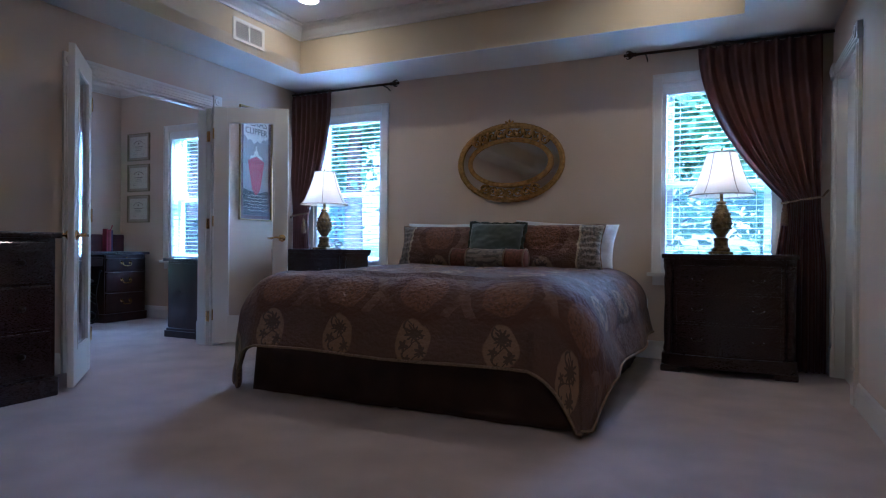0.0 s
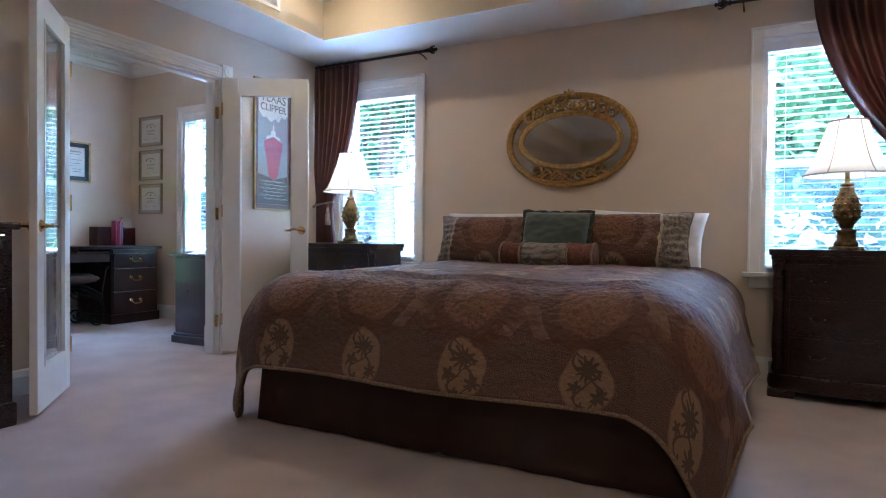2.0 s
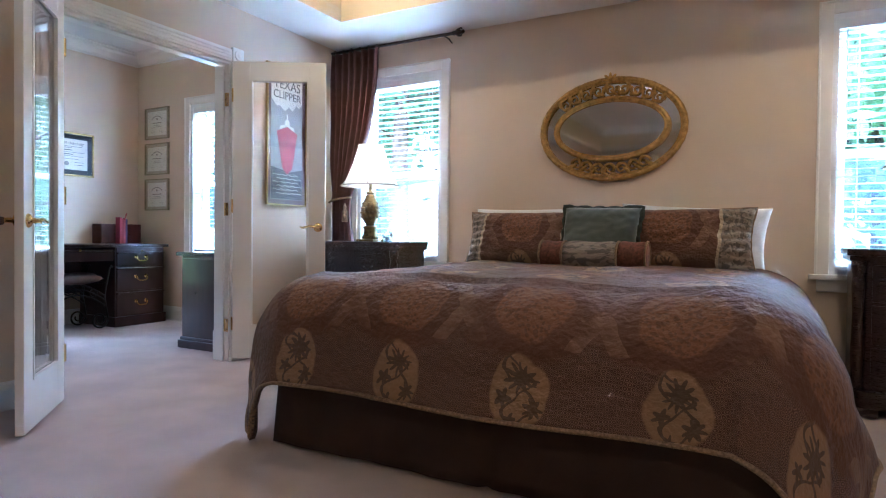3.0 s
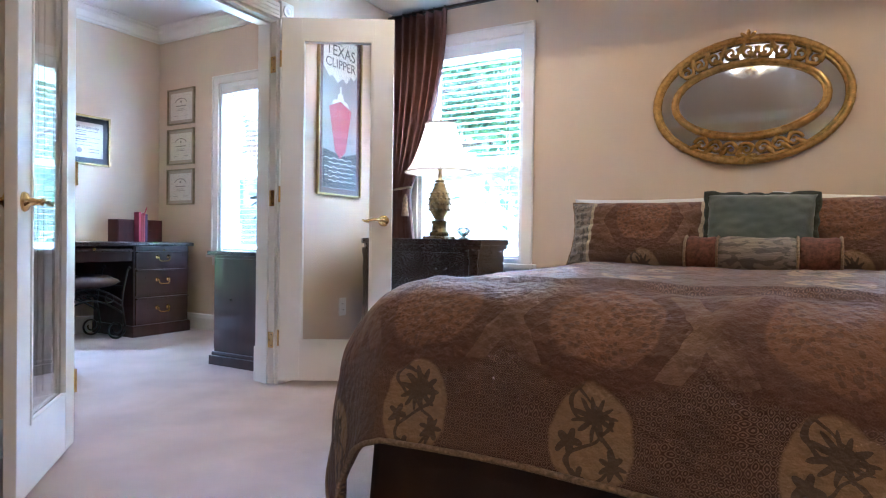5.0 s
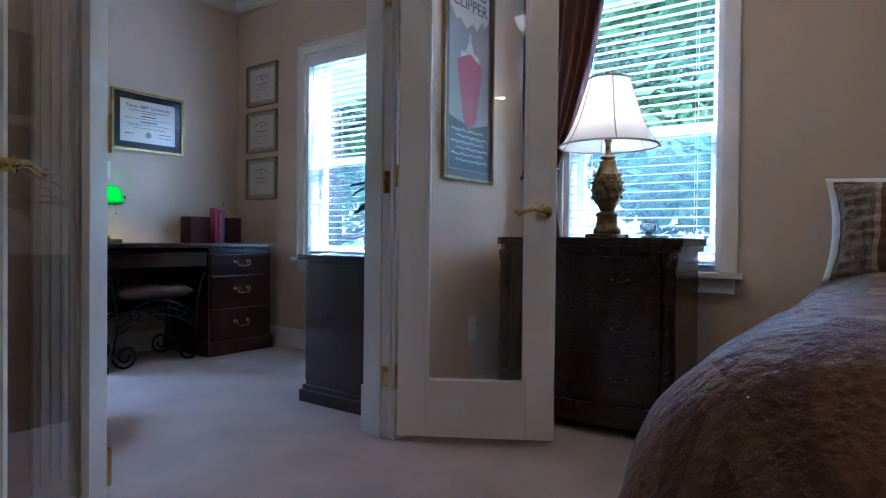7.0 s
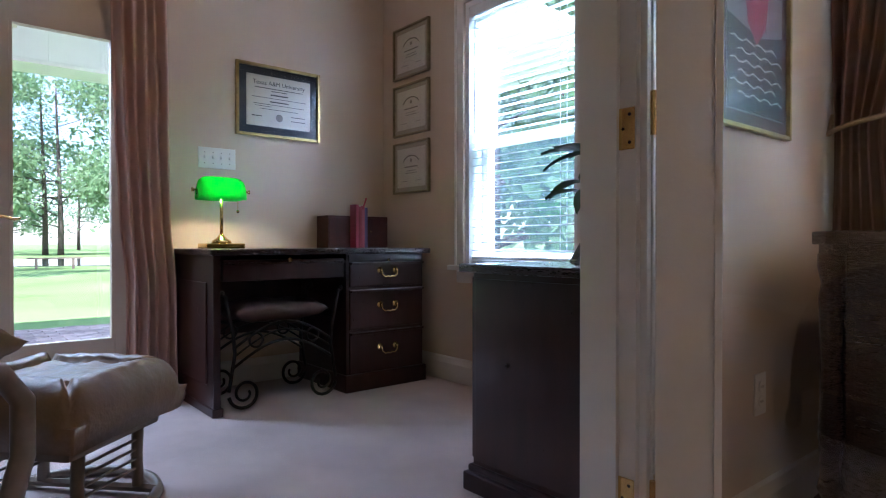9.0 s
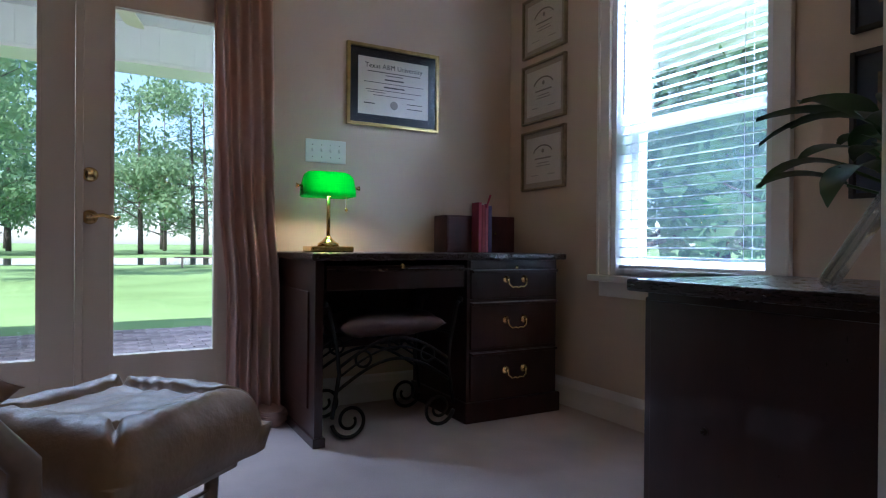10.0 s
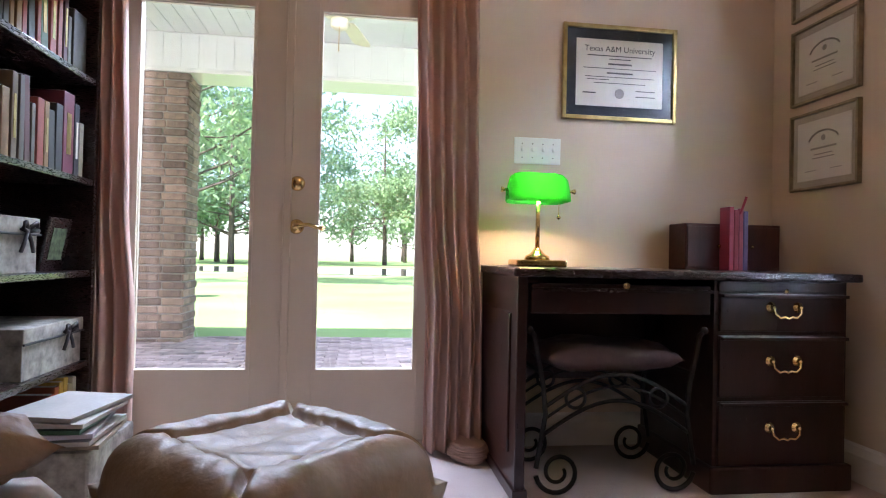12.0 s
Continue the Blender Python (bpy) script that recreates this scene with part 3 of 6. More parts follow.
def window(name, a, b, tilt):
    z0, z1 = WIN_Z
    ob = thing(name, Matrix(), "white double-hung window with casing and stool", "window")
    ob["kind"] = "structure"
    y = YB
    for nm, c in (("casing", (a - 0.062, y - 0.018, z0, a, y, z1 + 0.062)), ("casing", (b, y - 0.018, z0, b + 0.062, y, z1 + 0.062)), ("casing", (a, y - 0.018, z1, b, y, z1 + 0.062)),
                  ("back_band", (a - 0.072, y - 0.026, z0, a - 0.058, y, z1 + 0.072)), ("back_band", (b + 0.058, y - 0.026, z0, b + 0.072, y, z1 + 0.072)), ("back_band", (a - 0.058, y - 0.026, z1 + 0.058, b + 0.058, y, z1 + 0.072)),
                  ("window_sill", (a - 0.10, y - 0.055, z0 - 0.028, b + 0.10, y + 0.06, z0)), ("apron", (a - 0.06, y - 0.018, z0 - 0.10, b + 0.06, y, z0 - 0.028))):
        part(nm, bx(*c, bev=0.004), M_TRIM, ob)
    fy = y + 0.10
    zm = 1.385
    for nm, c in (("jamb", (a, y, z0, a + 0.03, y + 0.2, z1)), ("jamb", (b - 0.03, y, z0, b, y + 0.2, z1)), ("head", (a + 0.03, y, z1 - 0.03, b - 0.03, y + 0.2, z1)), ("sill_frame", (a + 0.03, y + 0.06, z0, b - 0.03, y + 0.22, z0 + 0.03))):
        part(nm, bx(*c), M_VINYL, ob)
    for nm, yy, c0, c1 in (("lower_sash", fy, z0 + 0.03, zm + 0.02), ("upper_sash", fy + 0.04, zm - 0.02, z1 - 0.03)):
        bm = bm_new()
        box(bm, a + 0.031, yy, c0, a + 0.075, yy + 0.035, c1), box(bm, b - 0.075, yy, c0, b - 0.031, yy + 0.035, c1)
        box(bm, a + 0.075, yy, c0, b - 0.075, yy + 0.035, c0 + 0.045), box(bm, a + 0.075, yy, c1 - 0.045, b - 0.075, yy + 0.035, c1)
        s = part(nm, bm, M_VINYL, ob)
        g = part("pane", bx(a + 0.07, yy + 0.014, c0 + 0.04, b - 0.07, yy + 0.018, c1 - 0.04), M_GLASS, s, "clear glass pane")
        g.visible_shadow = False
    scr = part("insect_screen", bx(a + 0.035, y + 0.192, z0 + 0.035, b - 0.035, y + 0.193, zm), M_SCREEN, ob, "fine grey insect screen")
    scr.visible_shadow = False
    # blind
    bl = thing("window_blind", pose((a + b) / 2, y + 0.045, 0), "white two-inch horizontal blind, lowered with open slats", "window blind", "window blinds")
    part("valance", bx(-0.385, -0.04, z1 - 0.085, 0.385, -0.025, z1 - 0.012, bev=0.004), M_VINYL, bl)
    part("headrail", bx(-0.385, -0.025, z1 - 0.06, 0.385, 0.03, z1 - 0.032), M_VINYL, bl)
    z = z1 - 0.1
    while z > z0 + 0.075:
        s = new("slat", SLAT_MESH)
        s.parent, s.location, s.rotation_euler = bl, (0, random.uniform(-0.001, 0.001), z), (radians(tilt + random.uniform(-1.5, 1.5)), radians(random.uniform(-0.12, 0.12)), 0)
        z -= 0.0435
    part("bottom_rail", bx(-0.385, -0.024, z0 + 0.032, 0.385, 0.024, z0 + 0.05, bev=0.004), M_VINYL, bl)
    for x in (-0.27, 0.27):
        part("ladder_cord", tube([(x, -0.026, z1 - 0.06), (x, -0.026, z0 + 0.05)], 0.0013, 5), M_VINYL, bl)
        part("ladder_cord", tube([(x, 0.026, z1 - 0.06), (x, 0.026, z0 + 0.05)], 0.0013, 5), M_VINYL, bl)
    part("tilt_wand", tube([(-0.33, -0.035, z1 - 0.06), (-0.33, -0.04, z1 - 0.75)], 0.004, 6), M_VINYL, bl)


for _i, (_a, _b) in enumerate(WINS):
    window("window_%d" % (_i + 1), _a, _b, 6)

# ---- patio doors ----
for _i, (_y, _rz) in enumerate(((EXT[0] + 0.02, 90), (EXT[1] - 0.03, -90))):
    _l = glazed_leaf("door_%d" % (_i + 4), pose(XO - 0.05, _y, 0.01, 0, 0, _rz), (0.715, 0.68)[_i], 2.02, 0.122, 0.185, 0.30, "cream full-glass patio door leaf, closed", handle=_i == 1, paint=M_CREAM)
    if _i == 1:
        part("deadbolt", lathe([(0.03, 0), (0.031, 0.008), (0.02, 0.014), (0.008, 0.02), (0.0005, 0.021)], 18, None, Matrix.Translation((0.634, 0.018, 1.09)) @ Matrix.Rotation(-math.pi / 2, 4, "X")), M_BRASS, _l, "brass deadbolt", True)
_bm = bm_new()
box(_bm, XO - 0.2, EXT[0], 0, XO, EXT[0] + 0.02, EXT[3]), box(_bm, XO - 0.2, EXT[1] - 0.03, 0, XO, EXT[1], EXT[3]), box(_bm, XO - 0.2, EXT[0] + 0.02, 2.032, XO, EXT[1] - 0.03, EXT[3])
box(_bm, XO - 0.2, EXT[0] + 0.02, -0.1, XO - 0.001, EXT[1] - 0.03, 0.024)
box(_bm, XO, EXT[0] - 0.08, 0, XO + 0.018, EXT[0] + 0.004, EXT[3] + 0.08), box(_bm, XO, EXT[1] - 0.004, 0, XO + 0.018, EXT[1] + 0.08, EXT[3] + 0.08), box(_bm, XO, EXT[0] + 0.004, EXT[3] - 0.01, XO + 0.018, EXT[1] - 0.004, EXT[3] + 0.08)
setting("trim_patio_frame", _bm, M_CREAM, "cream frame and threshold of the patio doors", "door trim")
setting("trim_astragal", bx(XO - 0.034, 3.177, 0.02, XO - 0.012, 3.207, 2.02, bev=0.004), M_CREAM, "cream astragal between the patio doors", "door trim")

# ---- bed ----
BX, BY0, BY1, BTOP = -1.39, 3.16, 5.27, 0.69
bed = thing("bed", pose(BX, BY0, 0), "king bed with a dark brown pleated bed skirt", "bed")
part("mattress", bx(-0.93, 0.04, 0.36, 0.93, BY1 - BY0, 0.655, bev=0.05), M_LINEN, bed, "white mattress")
part("box_spring", bx(-0.92, 0.03, 0.10, 0.92, BY1 - BY0 - 0.02, 0.355), M_SKIRT, bed)


def bed_skirt():
    """Cloth round three sides, gathered at the corners and with a pleat at the foot's middle."""
    bm = bm_new()
    pts = []
    L = BY1 - BY0
    for k in range(60):
        pts.append((-0.95, L - k / 60 * L, -1, 0, k / 60 * L))
    for k in range(70):
        pts.append((-0.95 + k / 70 * 1.9, 0.0, 0, -1, L + k / 70 * 1.9))
    for k in range(61):
        pts.append((0.95, k / 60 * L, 1, 0, L + 1.9 + k / 60 * L))
    rows = []
    for z in (0.4, 0.25, 0.12, 0.05, 0.006):
        row = []
        for x, y, nx, ny, s in pts:
            flare = (0.4 - z) * 0.10 + 0.006 * math.sin(s * 9) * (0.4 - z) / 0.4 + 0.004 * math.sin(s * 31 + z * 5)
            if ny and abs(x - 0.03) < 0.035:
                flare -= 0.03 * (1 - abs(x - 0.03) / 0.035)
            row.append(bm.verts.new((x + nx * flare, y + ny * flare, z)))
        rows.append(row)
    for a, b in zip(rows, rows[1:]):
        for k in range(len(a) - 1):
            bm.faces.new((a[k], b[k], b[k + 1], a[k + 1]))
    ob = part("bed_skirt", bm, M_SKIRT, bed, "dark brown tailored bed skirt", True)
    ob.modifiers.new("cloth", "SOLIDIFY").thickness = 0.004


bed_skirt()


def comforter():
    hw, drop, L = 1.07, 0.37, 2.05
    ob = thing("comforter", pose(BX - 0.005, BY0, 0), "patterned tan and rust jacquard comforter draped over the bed", "comforter")
    bm = bm_new()
    uvl = bm.loops.layers.uv.new("plan")
    nx, ny = 150, 128
    X = [-hw - drop + k / nx * 2 * (hw + drop) for k in range(nx + 1)]
    Y = [-drop + k / ny * (drop + L) for k in range(ny + 1)]
    grid, plan = [], {}
    r = 0.28
    for y in Y:
        row = []
        for x in X:
            bx_, by_ = max(-hw + 0.26, min(hw - 0.26, x)), max(0.2, y)
            dx, dy = x - bx_, y - by_
            e = math.hypot(dx, dy)
            ux, uy = (dx / e, dy / e) if e > 1e-6 else (0, 0)
            # over a rounded edge, then straight down with a slight flare
            arc = r * math.pi / 2
            if e <= 0.0:
                out, dz = 0, 0
            elif e < arc:
                out, dz = r * math.sin(e / r), r * (1 - math.cos(e / r))
            else:
                out, dz = r + (0.30 - 0.4 * abs(ux * uy)) * (e - arc), r + 0.95 * (1 + 0.75 * abs(ux * uy)) * (e - arc)
            p = noise.noise((x * 2.6, y * 2.6, 0.3))
            q = noise.noise((x * 8, y * 8, 4.0))
            f = noise.noise((x * 20, y * 20, 7.0))
            lift = 0.018 * p + 0.009 * q + 0.004 * f
            ang = math.atan2(uy, ux) if e > 0 else 0
            wave = 0.0
            if e > arc * 0.6:
                g = min(1, (e - arc * 0.6) / 0.3)
                wave = g * (0.026 * math.sin(5.5 * (x if abs(uy) > abs(ux) else y) + 1.1) + 0.02 * p + 0.012 * math.sin(ang * 7) * (abs(ux * uy) > 0.02))
            z = BTOP + 0.015 - dz + lift * (1 if e < arc else 0.3)
            px, py = bx_ + ux * (out + wave + (0.008 * q if e >= arc else 0)), by_ + uy * (out + wave + (0.008 * q if e >= arc else 0))
            if e < 0.02:
                z += 0.02 * math.sin(math.pi * (x + hw) / (2 * hw)) * (1 if abs(x) < hw else 0)
            v = bm.verts.new((px, py - 0.075, max(z, 0.03)))
            plan[v] = (x + 0.23, y + drop)
            row.append(v)
        grid.append(row)
    for a, b in zip(grid, grid[1:]):
        for k in range(nx):
            f = bm.faces.new((a[k], a[k + 1], b[k + 1], b[k]))
            for lp in f.loops:
                lp[uvl].uv = plan[lp.vert]
    hem = [grid[k][0].co.copy() for k in range(ny, -1, -1)] + [v.co.copy() for v in grid[0][1:]] + [grid[k][-1].co.copy() for k in range(1, ny + 1)]
    cloth = part("cloth", bm, M_QUILT, ob, "", True)
    sol = cloth.modifiers.new("thickness", "SOLIDIFY")
    sol.thickness, sol.offset = 0.018, -1
    part("cord_edge", tube(hem, 0.008, 6), M_CORD, ob, "twisted tan cord edging", True)


comforter()


def pillow_mesh(w, h, t, pw=3.0, seed=0, uv=False, ruffle=0.0, n=34):
    """A stuffed cushion lying in x, z with its thickness along y."""
    bm = bm_new()
    uvl = bm.loops.layers.uv.new("plan")
    def side(s):
        rows = []
        for j in range(n + 1):
            row = []
            for i in range(n + 1):
                u, v = 2 * i / n - 1, 2 * j / n - 1
                k = max(0, (1 - abs(u) ** pw)) ** 0.55 * max(0, (1 - abs(v) ** pw)) ** 0.55
                pinch = 1 - 0.07 * (1 - v * v) * abs(u) ** 6
                pin2 = 1 - 0.06 * (1 - u * u) * abs(v) ** 6
                wr = 0.012 * noise.noise((u * 2 + seed, v * 2, s)) + 0.006 * noise.noise((u * 7 + seed, v * 7, s))
                if ruffle and abs(u) > ruffle:
                    wr += 0.008 * math.sin(v * 26 + 3 * noise.noise((u * 4, v * 3, seed)))
                row.append(bm.verts.new((w / 2 * u * pinch, s * (t / 2 * k + wr * min(1, k * 3)), h / 2 * v * pin2)))
            rows.append(row)
        for a, b in zip(rows, rows[1:]):
            for i in range(n):
                q = (a[i], a[i + 1], b[i + 1], b[i])
                f = bm.faces.new(q if s < 0 else q[::-1])
                for lp in f.loops:
                    lp[uvl].uv = (lp.vert.co.x, lp.vert.co.z + 0.31)
    side(-1), side(1)
    bmesh.ops.remove_doubles(bm, verts=[v for v in bm.verts if abs(v.co.y) < 1e-4], dist=0.0005)
    return bm


def cushion(name, m, w, h, t, material, label, seed=0, ruffle=0.0, piping=None, pl="", pr=0.008):
    ob = thing(name, m, label, "pillow", "pillows on the bed")
    part("cushion", pillow_mesh(w, h, t, seed=seed, ruffle=ruffle), material, ob, "", True)
    if piping:
        edge = []
        for k in range(96):
            a = 2 * math.pi * k / 96
            c, s = math.cos(a), math.sin(a)
            q = max(abs(c), abs(s))
            u, v = c / q, s / q
            edge.append((w / 2 * u * (1 - 0.07 * (1 - v * v) * abs(u) ** 6), 0.004 * math.sin(k * 2.3), h / 2 * v * (1 - 0.06 * (1 - u * u) * abs(v) ** 6)))
        part("edging", tube(edge, [pr * (1 + 0.25 * math.sin(k * 5.1)) for k in range(96)], 7, None, True), piping, ob, pl, True)
    return ob


cushion("pillow", pose(-1.94, 5.10, 0.87, -12), 0.86, 0.42, 0.16, M_LINEN, "white bed pillow propped behind the shams", 3)
cushion("pillow", pose(-0.95, 5.10, 0.865, -12, 3), 0.84, 0.43, 0.16, M_LINEN, "white bed pillow with a turned corner behind the shams", 5)
cushion("pillow_sham", pose(-1.90, 4.92, 0.865, -18), 0.86, 0.37, 0.18, M_SHAM, "tan and rust jacquard sham with a ruched grey end", 7, 0.62, M_CORD, "tan piping", 0.005)
cushion("pillow_sham", pose(-1.02, 4.92, 0.87, -18), 0.86, 0.38, 0.18, M_SHAM, "tan and rust jacquard sham with a ruched grey end", 11, 0.62, M_CORD, "tan piping", 0.005)
cushion("throw_pillow", pose(-1.40, 4.76, 0.885, -20, 1), 0.46, 0.37, 0.15, M_GREEN, "green velvet throw pillow with a brush fringe", 13, 0, M_FRINGE, "dark green brush fringe", 0.016)
_b = thing("bolster", pose(-1.388, 4.58, 0.777), "neck-roll bolster in floral and rust jacquard", "pillow", "pillows on the bed")
for _x0, _x1, _m, _n in ((-0.29, -0.16, "rust_end", 0), (-0.16, 0.14, "floral_middle", 1), (0.14, 0.29, "rust_end", 0)):
    _bm = bm_new()
    _uv = _bm.loops.layers.uv.new("plan")
    _pr = [(0.074 if _k in (0, 8) else 0.08 + 0.003 * math.sin(_k), _x0 + (_x1 - _x0) * _k / 8) for _k in range(9)]
    lathe(_pr, 28, _bm, Matrix.Rotation(math.pi / 2, 4, "Y"))
    for _f in _bm.faces:
        for _lp in _f.loops:
            _c = _lp.vert.co
            _lp[_uv].uv = (_c.x * 0.5 + 0.4 * _n, 0.12 + 0.08 * math.atan2(_c.z, -_c.y))
    part(_m, _bm, M_SHAM if _n else mat("rust_weave", (0.20, 0.075, 0.045), 0.8, var=0.3, vscale=60, bump=0.5, bscale=200), _b, "", True)
for _x in (-0.29, -0.16, 0.14, 0.29):
    part("braid", tube([(_x, 0.081 * math.cos(a * math.pi / 16), 0.081 * math.sin(a * math.pi / 16)) for a in range(32)], 0.006, 6, None, True), M_CORD, _b, "cream braid trim", True)


# ---- night chests ----
def night_chest(m, label):
    """Bow-fronted chest with canted corner posts, three drawers, moulded top and plinth; its front looks to -y."""
    ob = thing("night_chest", m, label, "nightstand", "night chests beside the bed")

    def bow(w, d, b, n=14, cant=0.05):
        pts = [(w / 2, 0), (w / 2, -d + cant)]
        pts += [(w / 2 - cant + (-(w - 2 * cant)) * k / n, -d - b * math.sin(math.pi * k / n)) for k in range(n + 1)]
        pts += [(-w / 2, -d + cant), (-w / 2, 0)]
        return pts

    part("top", prism(bow(0.86, 0.45, 0.045), 0.80, 0.835, None, 0.006), M_DARK, ob)
    part("top_moulding", prism(bow(0.835, 0.435, 0.045), 0.775, 0.80), M_DARK, ob)
    part("body", prism(bow(0.79, 0.41, 0.04), 0.12, 0.775), M_DARK, ob)
    part("plinth", prism(bow(0.85, 0.445, 0.045), 0.045, 0.13, None, 0.01), M_DARK, ob)
    for x in (-0.36, 0.36):
        part("bracket_foot", bx(x - 0.07, -0.44, 0, x + 0.07, -0.32, 0.05, bev=0.012), M_DARK, ob)
        part("bracket_foot", bx(x - 0.07, -0.10, 0, x + 0.07, 0.0, 0.05, bev=0.012), M_DARK, ob)
        s = 1 if x > 0 else -1
        part("corner_post", lathe([(0.02, 0.13), (0.032, 0.16), (0.024, 0.2), (0.03, 0.3), (0.024, 0.5), (0.03, 0.66), (0.024, 0.70), (0.033, 0.74), (0.033, 0.775)], 14, None, Matrix.Translation((s * 0.382, -0.40, 0))), M_DARK, ob, "", True)
    for z0, z1 in ((0.15, 0.345), (0.36, 0.555), (0.57, 0.755)):
        n = 14
        poly = [(-0.325 + 0.65 * k / n, -0.412 - 0.04 * math.sin(math.pi * (0.05 + 0.9 * k / n))) for k in range(n + 1)] + [(0.325, -0.395), (-0.325, -0.395)]
        d = part("drawer_front", prism(poly, z0, z1, None, 0.004), M_DARK, ob)
        for x in (-0.19, 0.19):
            y = -0.412 - 0.04 * math.sin(math.pi * (x + 0.325) / 0.65)
            part("pull", tube([(x - 0.035, y, (z0 + z1) / 2), (x - 0.03, y - 0.02, (z0 + z1) / 2 - 0.01), (x, y - 0.024, (z0 + z1) / 2 - 0.018), (x + 0.03, y - 0.02, (z0 + z1) / 2 - 0.01), (x + 0.035, y, (z0 + z1) / 2)], 0.004, 7), M_BRONZE, d, "dark bronze bail pull", True)
    return ob


night_chest(pose(-3.255, 5.235, 0), "dark mahogany bow-front night chest under the window")
night_chest(pose(0.245, 5.30, 0), "dark mahogany bow-front night chest under the window beside the drape")


def table_lamp(m):
    ob = thing("table_lamp", m, "antique brass urn lamp with a white bell shade, lit", "table lamp", "bedside table lamps")
    bm = bx(-0.068, -0.068, 0.0, 0.068, 0.068, 0.018, bev=0.006)
    for x in (-0.055, 0.055):
        for y in (-0.055, 0.055):
            lathe([(0.012, 0), (0.016, 0.006), (0.008, 0.018)], 8, bm, Matrix.Translation((x * 1.2, y * 1.2, 0)))
    part("base", bm, M_URN, ob)
    part("pedestal", lathe([(0.062, 0.018), (0.062, 0.04), (0.05, 0.05), (0.046, 0.095), (0.052, 0.10), (0.052, 0.112), (0.036, 0.12)], 24), M_URN, ob, "", True)
    prof = [(0.030, 0.12), (0.040, 0.14), (0.060, 0.17), (0.070, 0.205), (0.071, 0.235), (0.062, 0.275), (0.046, 0.315), (0.036, 0.335), (0.040, 0.345), (0.030, 0.355)]
    part("urn", lathe(prof, 28), M_URN, ob, "embossed antique brass urn", True)
    bm = bm_new()
    for k in range(4):
        for j in range(14):
            a, z = 2 * math.pi * (j + 0.5 * (k % 2)) / 14, 0.185 + 0.034 * k
            rr = np.interp(z, [p[1] for p in prof], [p[0] for p in prof])
            bmesh.ops.create_icosphere(bm, subdivisions=1, radius=0.009, matrix=Matrix.Translation((rr * math.cos(a), rr * math.sin(a), z)))
    part("embossing", bm, M_URN, ob, "", True)
    part("neck", lathe([(0.02, 0.355), (0.034, 0.362), (0.034, 0.372), (0.014, 0.38), (0.012, 0.43), (0.018, 0.44), (0.018, 0.48)], 18), M_URN, ob, "", True)
    # bell shade with ribs
    rings = [(0.222, 0.42), (0.196, 0.455), (0.168, 0.51), (0.143, 0.575), (0.122, 0.64), (0.104, 0.70), (0.097, 0.725)]
    bm, rows = bm_new(), []
    n = 48
    for r, z in rings:
        rows.append([bm.verts.new((r * (1 - 0.025 * abs(math.sin(3 * 2 * math.pi * k / n))) * math.cos(2 * math.pi * k / n), r * (1 - 0.025 * abs(math.sin(3 * 2 * math.pi * k / n))) * math.sin(2 * math.pi * k / n), z)) for k in range(n)])
    for a, b in zip(rows, rows[1:]):
        for k in range(n):
            bm.faces.new((a[k], a[(k + 1) % n], b[(k + 1) % n], b[k]))
    part("shade", bm, M_SHADE, ob, "white fabric bell shade", True)
    tan = mat("shade_trim", (0.45, 0.36, 0.27), 0.8)
    for r, z in (rings[0], rings[-1]):
        part("shade_trim", tube([(r * math.cos(k * math.pi / 24), r * math.sin(k * math.pi / 24), z) for k in range(48)], 0.005, 6, None, True), tan, ob, "tan braid", True)
    for k in range(6):
        a = k * math.pi / 3
        part("rib", tube([(r * 1.003 * math.cos(a), r * 1.003 * math.sin(a), z) for r, z in rings], 0.003, 5), tan, ob)
    part("bulb", lathe([(0.012, 0.48), (0.03, 0.53), (0.034, 0.56), (0.02, 0.59), (0.001, 0.595)], 16), glow("warm_bulb", (1, 0.72, 0.42), 9), ob, "lit bulb", True)
    part("finial", lathe([(0.004, 0.70), (0.004, 0.735), (0.012, 0.745), (0.003, 0.765)], 10), M_BRASS, ob)
    return ob


table_lamp(pose(-3.21, 5.02, 0.835))
table_lamp(pose(0.20, 5.09, 0.835))


# ---- curtains ----
def drape(name, m, top_span, tie, bottom_span, ztop, ztie, folds, material, label, depth=0.035, zbot=0.01):
    """Pleated cloth hung from ztop: spans are (left, right) at the top, at the tie-back and at the floor."""
    ob = thing(name, m, label, "curtain")
    bm = bm_new()
    nx, nz = folds * 10, 60
    rows = []
    for j in range(nz + 1):
        z = ztop + (zbot - ztop) * j / nz
        if z > ztie:
            q = (ztop - z) / max(1e-6, ztop - ztie)
            e = q ** 1.9
            a, b = top_span[0] + (tie[0] - top_span[0]) * e, top_span[1] + (tie[1] - top_span[1]) * e
        else:
            q = min(1, (ztie - z) / max(1e-6, ztie - zbot) * 2.2)
            e = q * q * (3 - 2 * q)
            a, b = tie[0] + (bottom_span[0] - tie[0]) * e, tie[1] + (bottom_span[1] - tie[1]) * e
        row = []
        for i in range(nx + 1):
            u = i / nx
            w = u + 0.35 / folds * noise.noise((u * 3, z * 0.8, folds))
            amp = depth * (0.75 + 0.5 * noise.noise((u * 5, z * 1.2, 2.0)))
            y = amp * math.sin(2 * math.pi * folds * w) + 0.010 * noise.noise((u * 9, z * 3, 5.0))
            row.append(bm.verts.new((a + (b - a) * u, y, z)))
        rows.append(row)
    for a, b in zip(rows, rows[1:]):
        for i in range(nx):
            bm.faces.new((a[i], b[i], b[i + 1], a[i + 1]))
    c = part("cloth", bm, material, ob, "", True)
    s = c.modifiers.new("thickness", "SOLIDIFY")
    s.thickness = 0.003
    return ob


